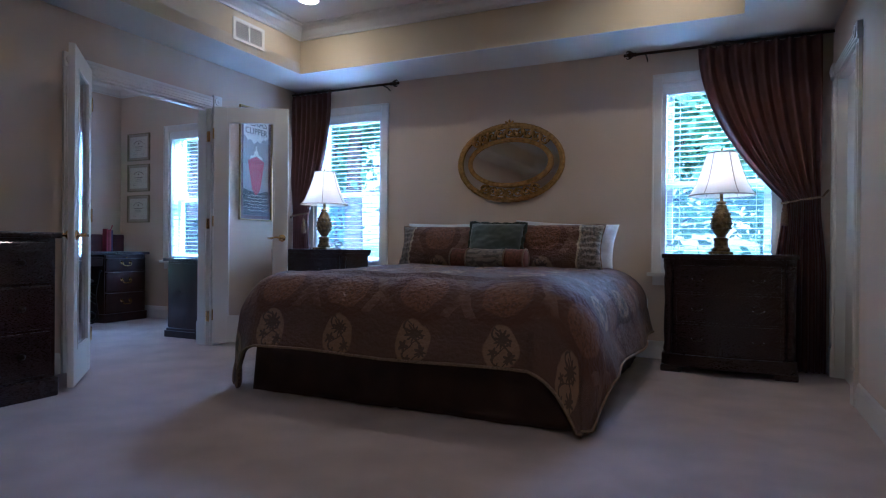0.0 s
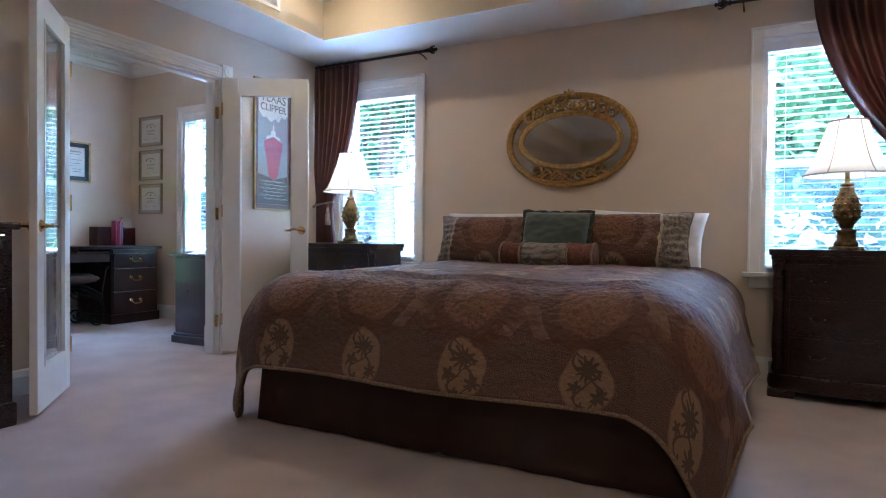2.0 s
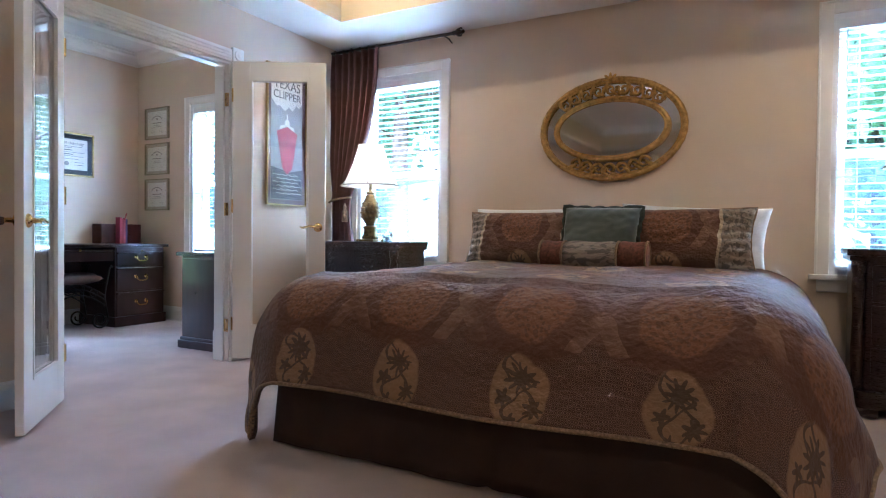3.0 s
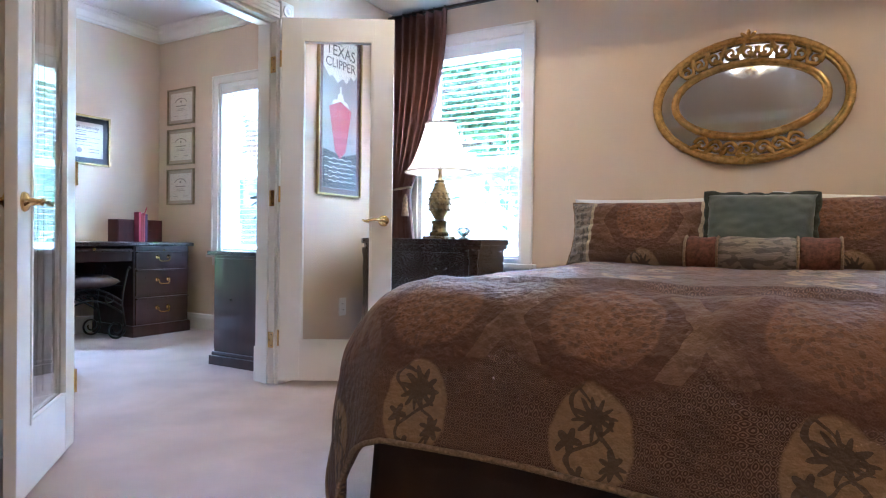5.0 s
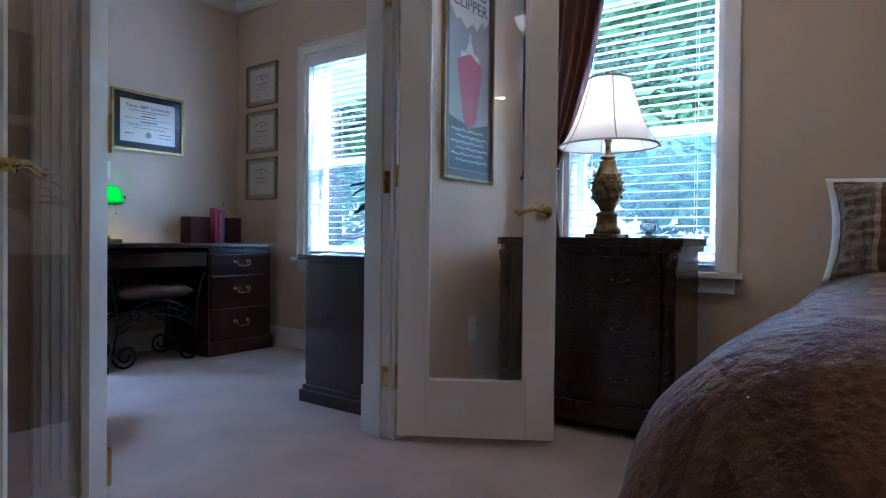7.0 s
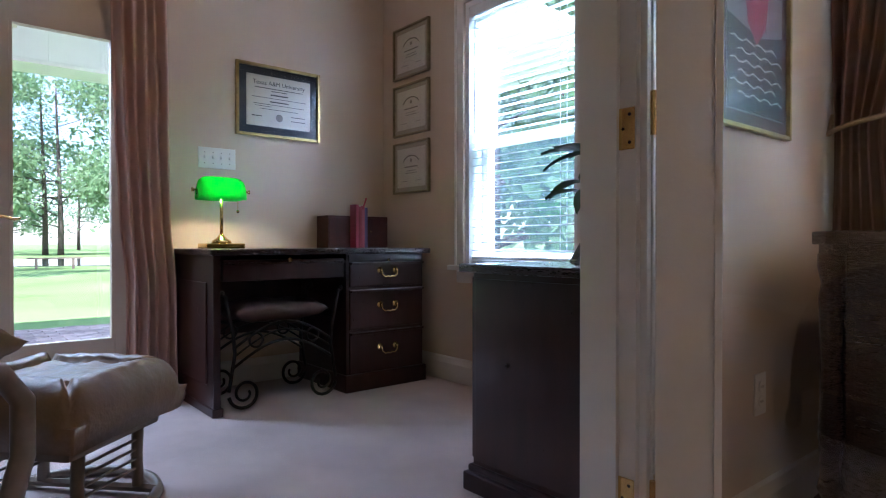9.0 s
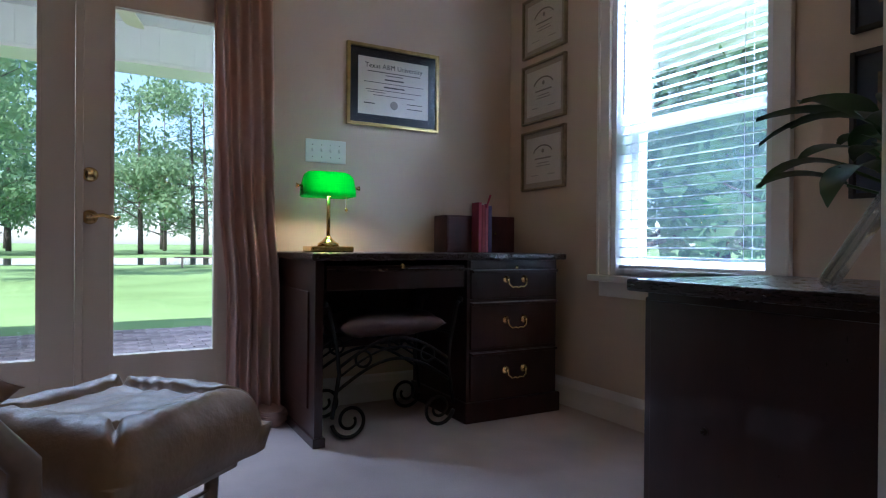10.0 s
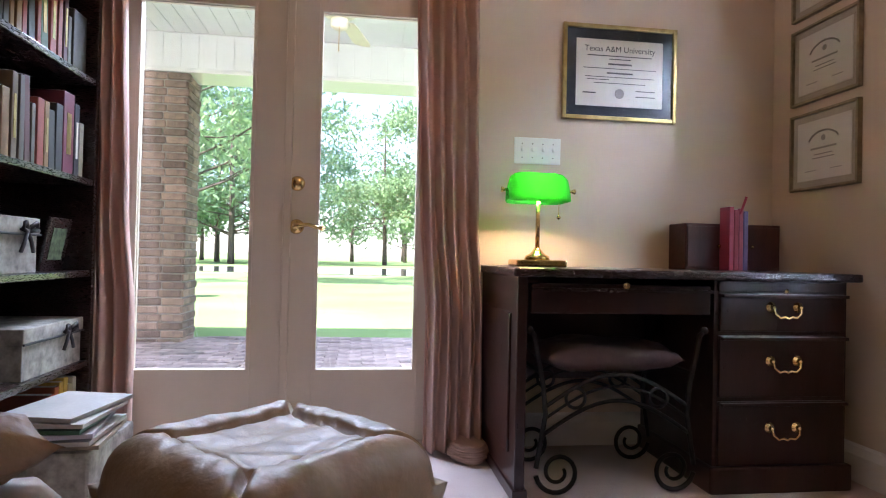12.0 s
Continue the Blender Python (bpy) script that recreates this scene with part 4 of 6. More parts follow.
def tieback(ob, x, z, w, hook):
    pts = [(x + w * math.cos(a), -0.07 * math.sin(a) - 0.0, z + 0.02 * math.cos(a)) for a in np.linspace(0.1, math.pi - 0.1, 14)]
    part("tieback_cord", tube(pts + [(hook, 0.05, z + 0.05)] if hook < x else [(hook, 0.05, z + 0.07)] + pts, 0.008, 7), M_CORD, ob, "cream rope tie-back", True)
    t = x - w * 0.9 if hook > x else x + w * 0.9
    part("tassel", lathe([(0.004, 0.0), (0.01, -0.02), (0.018, -0.035), (0.012, -0.045), (0.02, -0.06), (0.026, -0.15), (0.001, -0.152)][::-1], 12, None, Matrix.Translation((t, -0.075, z - 0.03))), M_CORD, ob, "cream tassel", True)


_c = drape("curtain", pose(0, 5.24, 0), (-3.765, -3.30), (-3.76, -3.57), (-3.77, -3.52), 2.375, 1.17, 7, M_CURTAIN, "rust taffeta drape tied back beside the window")
tieback(_c, -3.665, 1.17, 0.11, -3.78)
_c = drape("curtain", pose(0, 5.24, 0), (0.03, 0.83), (0.60, 0.83), (0.55, 0.87), 2.375, 1.22, 9, M_CURTAIN, "rust taffeta drape swept aside by a rope tie-back")
tieback(_c, 0.715, 1.22, 0.125, 0.88)


def rod(x0, x1, y, z, ends):
    ob = thing("curtain_rod", Matrix(), "dark bronze curtain rod with scrolled finials", "curtain rod", "curtain rods")
    part("pole", tube([(x0, y, z), (x1, y, z)], 0.011, 10), M_BRONZE, ob, "", True)
    part("second_pole", tube([(x0 + 0.05, y + 0.055, z + 0.012), (x1 - 0.02, y + 0.055, z + 0.012)], 0.006, 8), M_BRONZE, ob, "", True)
    for x, d in ends:
        bm = lathe([(0.013, 0), (0.02, 0.008), (0.012, 0.018), (0.024, 0.035), (0.028, 0.05), (0.014, 0.068), (0.010, 0.08), (0.016, 0.09), (0.001, 0.1)], 12, None, Matrix.Translation((x, y, z)) @ Matrix.Rotation(d * math.pi / 2, 4, "Y"))
        for k in range(4):
            a = k * math.pi / 2
            tube([(x + d * 0.03, y, z), (x + d * 0.045, y + 0.026 * math.cos(a), z + 0.026 * math.sin(a)), (x + d * 0.07, y + 0.03 * math.cos(a), z + 0.03 * math.sin(a)), (x + d * 0.075, y + 0.018 * math.cos(a), z + 0.018 * math.sin(a))], 0.006, 6, bm)
        part("finial", bm, M_BRONZE, ob, "", True)
        part("bracket", tube([(x - d * 0.07, y, z - 0.012), (x - d * 0.07, y + 0.07, z - 0.012), (x - d * 0.07, y + 0.125, z - 0.03)], 0.006, 6), M_BRONZE, ob)


rod(-3.78, -2.64, 5.25, 2.39, [(-2.64, 1)])
rod(-0.42, 0.9, 5.25, 2.39, [(-0.42, -1)])
for _x0, _x1, _n in ((-3.74, -3.32, 6), (0.06, 0.80, 9)):
    for _k in range(_n):
        _x = _x0 + (_x1 - _x0) * _k / (_n - 1)
        tagged(part("curtain_ring", tube([(_x, 5.25 + 0.02 * math.cos(a * math.pi / 8), 2.385 + 0.02 * math.sin(a * math.pi / 8)) for a in range(16)], 0.003, 5, None, True), M_BRONZE, None, "small bronze ring holding the drape on the rod"), "", "curtain ring", "curtain rings")


# ---- oval mirror ----
mir = thing("oval_mirror", pose(-1.492, YB - 0.004, 1.608), "oval wall mirror with an openwork gilt frame", "mirror")
A0, B0, A1, B1 = 0.472, 0.330, 0.372, 0.202


def oval(a, b, y0, y1, n=96):
    bm = bm_new()
    f = [bm.verts.new(p) for p in ellipse(a, b, n, y0)]
    g = [bm.verts.new(p) for p in ellipse(a, b, n, y1)]
    bm.faces.new(f), bm.faces.new(g[::-1])
    for k in range(n):
        bm.faces.new((f[k], g[k], g[(k + 1) % n], f[(k + 1) % n]))
    bmesh.ops.recalc_face_normals(bm, faces=bm.faces)
    return bm


part("outer_glass", oval(A0, B0, -0.006, 0.0), M_MIRROR, mir, "silvered mirror border")
part("inner_glass", oval(A1, B1, -0.022, -0.010), M_MIRROR, mir, "silvered oval mirror")
for _a, _b, _r, _y in ((A0, B0, 0.020, -0.012), (A0 - 0.02, B0 - 0.02, 0.008, -0.02), (A1, B1, 0.018, -0.022), (A1 - 0.018, B1 - 0.018, 0.007, -0.03)):
    part("gilt_ring", tube(ellipse(_a, _b, 120, _y), [_r * (1 + 0.06 * math.sin(_k * 2.1)) for _k in range(120)], 9, None, True), M_GOLD, mir, "", True)


def scroll(bm, c, ang, size, turn=1, r=0.009, turns=1.4):
    pts, rad = [], []
    for k in range(22):
        q = k / 21
        rr, a = size * (1 - 0.85 * q), ang + turn * q * turns * 2 * math.pi
        pts.append((c[0] + rr * math.cos(a), c[1] - 0.004 * math.sin(q * 6), c[2] + rr * math.sin(a)))
        rad.append(r * (1.1 - 0.5 * q))
    tube(pts, rad, 7, bm)


def leaf_blob(bm, c, ang, size):
    m = Matrix.Translation(c) @ Matrix.Rotation(-ang, 4, "Y") @ Matrix.Diagonal((size, size * 0.35, size * 0.42, 1))
    bmesh.ops.create_icosphere(bm, subdivisions=2, radius=1, matrix=m)


for _sgn, _span, _cnt in ((1, 0.82, 9), (-1, 0.56, 7)):
    for _k in range(_cnt):
        _bm = bm_new()
        _t = (_k / (_cnt - 1) * 2 - 1) * _span
        _a = math.pi / 2 * _sgn - _t * 1.0
        _am, _bm2 = (A0 + A1) / 2, (B0 + B1) / 2
        _c = (_am * math.cos(_a), -0.018, _bm2 * math.sin(_a))
        _d = 1 if _t * _sgn > 0 else -1
        scroll(_bm, _c, _a + _d * 1.2, 0.040, _d, 0.0085)
        leaf_blob(_bm, (_c[0] + 0.035 * _d, -0.022, _c[2] + 0.012 * _sgn), _a + 0.6 * _d, 0.034)
        leaf_blob(_bm, (_c[0] - 0.02 * _d, -0.022, _c[2] - 0.022 * _sgn), _a - 0.9 * _d, 0.028)
        part("scroll", _bm, M_GOLD, mir, "", True)
    _bm = bm_new()
    if _sgn > 0:
        for _q in range(5):
            leaf_blob(_bm, (0.03 * math.cos(_q * math.pi / 4), -0.03, 0.325 + 0.026 * math.sin(_q * math.pi / 4)), _q * math.pi / 4, 0.026)
    else:
        for _q in range(5):
            leaf_blob(_bm, (0.03 * math.cos(_q * math.pi / 4), -0.03, -0.30 - 0.026 * math.sin(_q * math.pi / 4)), -_q * math.pi / 4, 0.026)
    part("acanthus_crest", _bm, M_GOLD, mir, "carved gilt acanthus crest", True)


# ---- dresser by the folded door ----
dr = thing("dresser", pose(-3.78, 2.52, 0), "dark mahogany dresser with rounded drawer fronts", "dresser")
part("top", bx(0, -1.5, 0.90, 0.57, 0.0, 0.935, bev=0.01), M_DARK, dr)
part("body", bx(0.0, -1.48, 0.10, 0.53, -0.02, 0.90), M_DARK, dr)
part("plinth", bx(0.0, -1.49, 0.0, 0.555, -0.01, 0.11, bev=0.012), M_DARK, dr)
for _k, (_z0, _z1) in enumerate(((0.13, 0.375), (0.39, 0.635), (0.65, 0.88))):
    for _y0 in (-1.46, -0.74):
        _p = part("drawer_front", bx(0.525, _y0, _z0, 0.548, _y0 + 0.69, _z1, bev=0.008), M_DARK, dr)
        for _y in (_y0 + 0.17, _y0 + 0.52):
            part("knob", lathe([(0.016, 0), (0.018, 0.004), (0.007, 0.01), (0.008, 0.018), (0.017, 0.026), (0.001, 0.034)], 14, None, Matrix.Translation((0.548, _y, (_z0 + _z1) / 2)) @ Matrix.Rotation(math.pi / 2, 4, "Y")), M_BRONZE, _p, "", True)

# ---- study: desk ----
desk = thing("desk", pose(XO + 0.01, 4.02, 0), "dark cherry single-pedestal desk with brass bail pulls", "desk")
DW, DD, PW = 1.235, 0.59, 0.52
part("desktop", bx(0, -0.02, 0.748, DD + 0.03, DW + 0.02, 0.778, bev=0.008), M_DARK, desk)
part("pedestal", bx(0.02, DW - PW, 0.09, DD - 0.02, DW - 0.005, 0.748), M_CHERRY, desk)
part("plinth", bx(0.02, DW - PW - 0.015, 0.0, DD + 0.0, DW + 0.01, 0.095, bev=0.008), M_CHERRY, desk)
part("end_panel", bx(0.0, 0.0, 0.03, DD, 0.035, 0.748, bev=0.004), M_CHERRY, desk)
part("panel_moulding", bx(0.08, -0.008, 0.14, DD - 0.08, 0.001, 0.62, bev=0.004), M_CHERRY, desk)
part("end_foot", bx(0.0, -0.008, 0.0, DD + 0.01, 0.043, 0.04, bev=0.004), M_CHERRY, desk)
part("modesty_panel", bx(0.02, 0.035, 0.3, 0.04, DW - PW, 0.748), M_CHERRY, desk)
_k = part("pencil_drawer", bx(DD - 0.05, 0.05, 0.625, DD - 0.01, DW - PW - 0.02, 0.725, bev=0.004), M_CHERRY, desk)
part("drawer_lip", bx(DD - 0.012, 0.05, 0.70, DD + 0.008, DW - PW - 0.02, 0.712), M_DARK, _k)
part("lock", lathe([(0.012, 0), (0.012, 0.004), (0.001, 0.005)], 12, None, Matrix.Translation((DD - 0.002, 0.38, 0.722)) @ Matrix.Rotation(math.pi / 2, 4, "Y")), M_BRASS, _k)
_k = part("pull_out_shelf", bx(DD - 0.03, DW - PW + 0.01, 0.709, DD - 0.008, DW - 0.015, 0.743, bev=0.002), M_CHERRY, desk)
part("knob", lathe([(0.004, 0), (0.004, 0.01), (0.009, 0.014), (0.001, 0.02)], 12, None, Matrix.Translation((DD - 0.008, DW - PW / 2, 0.712)) @ Matrix.Rotation(math.pi / 2, 4, "Y")), M_BRASS, _k)


def bail(parent, x, y, z, w=0.052):
    bm = bm_new()
    for s in (-1, 1):
        lathe([(0.019, 0), (0.019, 0.003), (0.009, 0.006), (0.006, 0.016), (0.009, 0.02), (0.001, 0.024)], 14, bm, Matrix.Translation((x, y + s * w, z)) @ Matrix.Rotation(math.pi / 2, 4, "Y"))
    tube([(x + 0.018, y - w, z), (x + 0.022, y - w * 0.95, z - 0.022), (x + 0.024, y - w * 0.6, z - 0.036), (x + 0.024, y - w * 0.25, z - 0.032), (x + 0.024, y, z - 0.038),
          (x + 0.024, y + w * 0.25, z - 0.032), (x + 0.024, y + w * 0.6, z - 0.036), (x + 0.022, y + w * 0.95, z - 0.022), (x + 0.018, y + w, z)], 0.0042, 8, bm)
    part("bail_pull", bm, M_BRASS, parent, "polished brass bail pull", True)


for _z0, _z1 in ((0.098, 0.322), (0.337, 0.553), (0.568, 0.703)):
    _p = part("drawer", bx(DD - 0.03, DW - PW + 0.015, _z0, DD - 0.008, DW - 0.018, _z1, bev=0.004), M_CHERRY, desk)
    part("drawer_edge", bx(DD - 0.009, DW - PW + 0.015, _z1 - 0.014, DD + 0.012, DW - 0.018, _z1 - 0.002, bev=0.003), M_CHERRY, _p)
    bail(_p, DD - 0.008, DW - PW / 2, (_z0 + _z1) / 2 + 0.02)

# ---- file cabinet ----
cab = thing("file_cabinet", pose(-4.528, 4.388, 0), "cherry two-door cabinet with its back against the partition", "cabinet")
part("top", bx(-0.03, -0.04, 0.71, 0.53, 0.50, 0.738, bev=0.006), M_DARK, cab)
part("body", bx(0.0, 0.0, 0.085, 0.51, 0.47, 0.71), M_CHERRY, cab)
part("plinth", bx(-0.025, -0.025, 0.0, 0.52, 0.485, 0.06, bev=0.005), M_CHERRY, cab)
part("plinth_cap", bx(-0.014, -0.014, 0.06, 0.515, 0.48, 0.085, bev=0.008), M_CHERRY, cab)
_p = part("side_panel", bx(0.012, -0.006, 0.10, 0.50, 0.002, 0.69, bev=0.002), M_CHERRY, cab)
part("key_lock", lathe([(0.008, 0), (0.009, 0.004), (0.004, 0.006), (0.004, 0.012), (0.001, 0.013)], 10, None, Matrix.Translation((0.16, -0.006, 0.43)) @ Matrix.Rotation(math.pi / 2, 4, "X")), M_BRONZE, _p)
part("door", bx(-0.018, 0.01, 0.10, 0.001, 0.46, 0.695, bev=0.003), M_CHERRY, cab)

# ---- wrought-iron bench ----
bench = thing("vanity_bench", pose(-6.07, 4.388, 0), "wrought-iron scroll bench with a brown padded seat, under the desk", "bench")
_bm = pillow_mesh(0.50, 0.34, 0.10, 5.0, 21, n=24)
bmesh.ops.transform(_bm, matrix=Matrix.Rotation(math.pi / 2, 4, "Z") @ Matrix.Rotation(math.pi / 2, 4, "X"), verts=_bm.verts)
part("seat", _bm, mat("brown_vinyl", (0.10, 0.055, 0.045), 0.38, var=0.2, vscale=12, bump=0.2, bscale=90), bench, "brown padded vinyl seat", True, (-0.02, 0, 0.465))
for _x in (0.15, -0.19):
    for _s in (-1, 1):
        _bm = tube([(_x, _s * 0.315, 0.565), (_x, _s * 0.30, 0.55), (_x, _s * 0.285, 0.47), (_x, _s * 0.265, 0.38), (_x, _s * 0.255, 0.28), (_x, _s * 0.275, 0.16), (_x, _s * 0.285, 0.10)], 0.009, 8)
        bmesh.ops.create_icosphere(_bm, subdivisions=2, radius=0.014, matrix=Matrix.Translation((_x, _s * 0.317, 0.568)))
        _pts = []
        for _k in range(34):
            _q = _k / 33
            _r, _an = 0.078 * (1 - 0.72 * _q), (0.15 + _q * 3.1 * math.pi)
            _pts.append((_x, _s * (0.208 + _r * math.cos(_an)), 0.085 - _r * math.sin(_an)))
        tube(_pts, [0.009 - 0.003 * _k / 33 for _k in range(34)], 8, _bm)
        part("leg", _bm, M_IRON, bench, "", True)
    for _h, _rise, _r in ((0.30, 0.115, 0.007), (0.26, 0.115, 0.005), (0.21, 0.115, 0.007)):
        part("arch", tube([(_x, -0.265 + 0.53 * _k / 20, _h + _rise * math.sin(math.pi * _k / 20)) for _k in range(21)], _r, 7), M_IRON, bench, "", True)
    for _s in (-1, 1):
        part("ring", tube([(_x, _s * 0.15 + 0.034 * math.cos(_a * math.pi / 10), 0.335 + 0.034 * math.sin(_a * math.pi / 10)) for _a in range(20)], 0.006, 6, None, True), M_IRON, bench, "", True)
for _s in (-1, 1):
    part("side_rail", tube([(0.15, _s * 0.27, 0.42), (-0.19, _s * 0.27, 0.42)], 0.008, 8), M_IRON, bench)

# ---- banker's lamp ----
bl = thing("desk_lamp", pose(-6.25, 4.19, 0.778), "brass banker's lamp with a lit green glass shade", "desk lamp")
part("base", bx(-0.07, -0.10, 0, 0.07, 0.10, 0.026, bev=0.006), M_BRASS, bl)
part("collar", lathe([(0.05, 0.026), (0.048, 0.04), (0.03, 0.05), (0.016, 0.065), (0.01, 0.075)], 20), M_BRASS, bl, "", True)
part("stem", tube([(0, 0, 0.07), (0, 0, 0.30)], 0.009, 10), M_BRASS, bl, "", True)
_bm, _rows = bm_new(), []
for _j in range(17):
    _y = -0.125 + 0.25 * _j / 16
    _e = max(0.05, 1 - abs(_y / 0.127) ** 7) ** 0.4
    _rows.append([_bm.verts.new((0.068 * _e * math.cos(_a) * 1.0 - 0.005, _y, 0.262 + 0.108 * _e * math.sin(_a))) for _a in np.linspace(-0.1, math.pi + 0.1, 15)])
for _a, _b in zip(_rows, _rows[1:]):
    for _k in range(14):
        _bm.faces.new((_a[_k], _a[_k + 1], _b[_k + 1], _b[_k]))
_bm.faces.new(_rows[0]), _bm.faces.new(_rows[-1][::-1])
M_GREENGLASS = translucent("green_cased_glass", (0.02, 0.40, 0.05), (0.10, 0.62, 0.07), 0.1, share=0.4, bump=0)
_sh = part("shade", _bm, M_GREENGLASS, bl, "glowing green cased-glass shade", True)
_sh.modifiers.new("thickness", "SOLIDIFY").thickness = 0.003
part("yoke", tube([(0, -0.15, 0.30), (0, -0.135, 0.30), (0, 0.135, 0.30), (0, 0.15, 0.30)], [0.012, 0.005, 0.005, 0.012], 8), M_BRASS, bl, "", True)
part("pull_chain", tube([(0.03, 0.075, 0.30), (0.03, 0.075, 0.20)], 0.0015, 5), M_BRASS, bl)
part("chain_ball", lathe([(0.001, 0.185), (0.007, 0.19), (0.008, 0.196), (0.001, 0.203)], 10, None, Matrix.Translation((0.03, 0.075, 0))), M_BRASS, bl, "", True)
part("bulb", tube([(0, -0.07, 0.305), (0, 0.07, 0.305)], 0.013, 8), glow("desk_bulb", (1, 0.70, 0.36), 48), bl, "lit tube bulb", True)

# ---- pictures ----
def frame_y(name, m, w, h, gold, mat_col, paper, label, inset=0.035, rim=0.014, group="", extra=None):
    """A framed sheet: local x across, z up, its face to -y."""
    ob = thing(name, m, label, "picture frame", group)
    for nm, c in (("frame_bar", (-w / 2, 0.0 - 0.022, -h / 2, -w / 2 + rim, 0, h / 2)), ("frame_bar", (w / 2 - rim, -0.022, -h / 2, w / 2, 0, h / 2)), ("frame_bar", (-w / 2 + rim, -0.021, -h / 2, w / 2 - rim, 0, -h / 2 + rim)), ("frame_bar", (-w / 2 + rim, -0.021, h / 2 - rim, w / 2 - rim, 0, h / 2))):
        part(nm, bx(*c, bev=0.003), gold, ob)
    part("mat_board", bx(-w / 2 + rim, -0.008, -h / 2 + rim, w / 2 - rim, 0, h / 2 - rim), mat_col, ob)
    part("sheet", bx(-w / 2 + rim + inset, -0.0105, -h / 2 + rim + inset, w / 2 - rim - inset, -0.008, h / 2 - rim - inset), paper, ob)
    g = part("glazing", bx(-w / 2 + rim, -0.016, -h / 2 + rim, w / 2 - rim, -0.0145, h / 2 - rim), M_PICGLASS, ob, "picture glass")
    g.visible_shadow = False
    return ob


def bars(ob, lines, material, y=-0.0112, name="line_of_writing"):
    for x, z, w, h in lines:
        part(name, bx(x - w / 2, y, z - h / 2, x + w / 2, y + 0.0012, z + h / 2), material, ob)


def words(text, size, m, material, parent, name="lettering"):
    cu = bpy.data.curves.new(name, "FONT")
    cu.body, cu.size, cu.align_x, cu.align_y, cu.extrude = text, size, "CENTER", "CENTER", 0.0004
    tmp = bpy.data.objects.new(name, cu)
    scene.collection.objects.link(tmp)
    me = bpy.data.meshes.new_from_object(tmp.evaluated_get(bpy.context.evaluated_depsgraph_get()))
    bpy.data.objects.remove(tmp)
    me.materials.append(material)
    ob = new(name, me)
    ob.parent, ob.matrix_basis = parent, m
    return ob


M_PAPER = mat("document_paper", (0.72, 0.70, 0.64), 0.8, var=0.03, vscale=12)
M_INK = mat("black_ink", (0.03, 0.03, 0.03), 0.7, var=0.1)
M_GREYINK = mat("faded_ink", (0.30, 0.28, 0.25), 0.7, var=0.1)
M_NAVY = mat("navy_mat", (0.03, 0.035, 0.045), 0.8, var=0.1)
M_CREAMMAT = mat("cream_mat", (0.45, 0.40, 0.32), 0.8, var=0.05)
M_FRAME = mat("gold_picture_frame", (0.50, 0.36, 0.13), 0.3, 0.8, var=0.2, vscale=30)
M_PEWTER = mat("champagne_frame", (0.36, 0.30, 0.20), 0.35, 0.7, var=0.15, vscale=30)

dip = frame_y("diploma", pose(XO + 0.002, 4.618, 1.637, 0, 0, 90), 0.528, 0.422, M_FRAME, M_NAVY, M_PAPER, "framed university diploma with a dark mat on the study wall", 0.045, 0.018)
words("Texas A&M University", 0.036, Matrix.Translation((0, -0.0112, 0.105)) @ Matrix.Rotation(math.pi / 2, 4, "X"), M_INK, dip)
bars(dip, [(0, 0.076, 0.30, 0.004), (0, 0.062, 0.10, 0.004), (0, 0.04, 0.11, 0.007), (0, 0.02, 0.34, 0.003), (0, 0.0, 0.12, 0.007), (0.0, -0.018, 0.32, 0.003), (-0.1, -0.03, 0.10, 0.003), (0, -0.045, 0.24, 0.003), (-0.14, -0.09, 0.06, 0.005), (0.12, -0.075, 0.09, 0.004), (0.12, -0.1, 0.09, 0.004)], M_INK)
part("seal", lathe([(0.022, 0), (0.02, 0.001), (0.001, 0.0012)], 20, None, Matrix.Translation((0, -0.0106, -0.09)) @ Matrix.Rotation(math.pi / 2, 4, "X")), M_GREYINK, dip, "embossed seal")
for _k, _z in enumerate((2.024, 1.655, 1.286)):
    _f = frame_y("certificate", pose(-6.163, YB - 0.002, _z), 0.372, 0.327, M_PEWTER, M_CREAMMAT, M_PAPER, "small framed certificate with a cream mat, one of three stacked", 0.028, 0.012, "stacked certificates")
    bars(_f, [(0, 0.005, 0.14, 0.008), (0, -0.02, 0.1, 0.004), (0, -0.035, 0.12, 0.004), (-0.07, -0.085, 0.06, 0.003), (0.07, -0.085, 0.06, 0.003)], M_GREYINK)
    part("arched_title", tube([(0.085 * math.cos(a), -0.011, 0.02 + 0.055 * math.sin(a)) for a in np.linspace(0.35, math.pi - 0.35, 12)], 0.004, 5), M_GREYINK, _f)
    part("seal", lathe([(0.012, 0), (0.011, 0.001), (0.001, 0.0012)], 16, None, Matrix.Translation((0, -0.0106, 0.045)) @ Matrix.Rotation(math.pi / 2, 4, "X")), M_GREYINK, _f)
for _z in (1.72, 1.20):
    frame_y("framed_print", pose(-4.40, YB - 0.002, _z), 0.40, 0.46, M_INK, mat("blue_mat", (0.06, 0.08, 0.12), 0.8), mat("print_sheet", (0.30, 0.24, 0.18), 0.7, var=0.3, vscale=9), "dark framed print with a blue mat on the study wall", 0.06, 0.016, "dark framed prints")

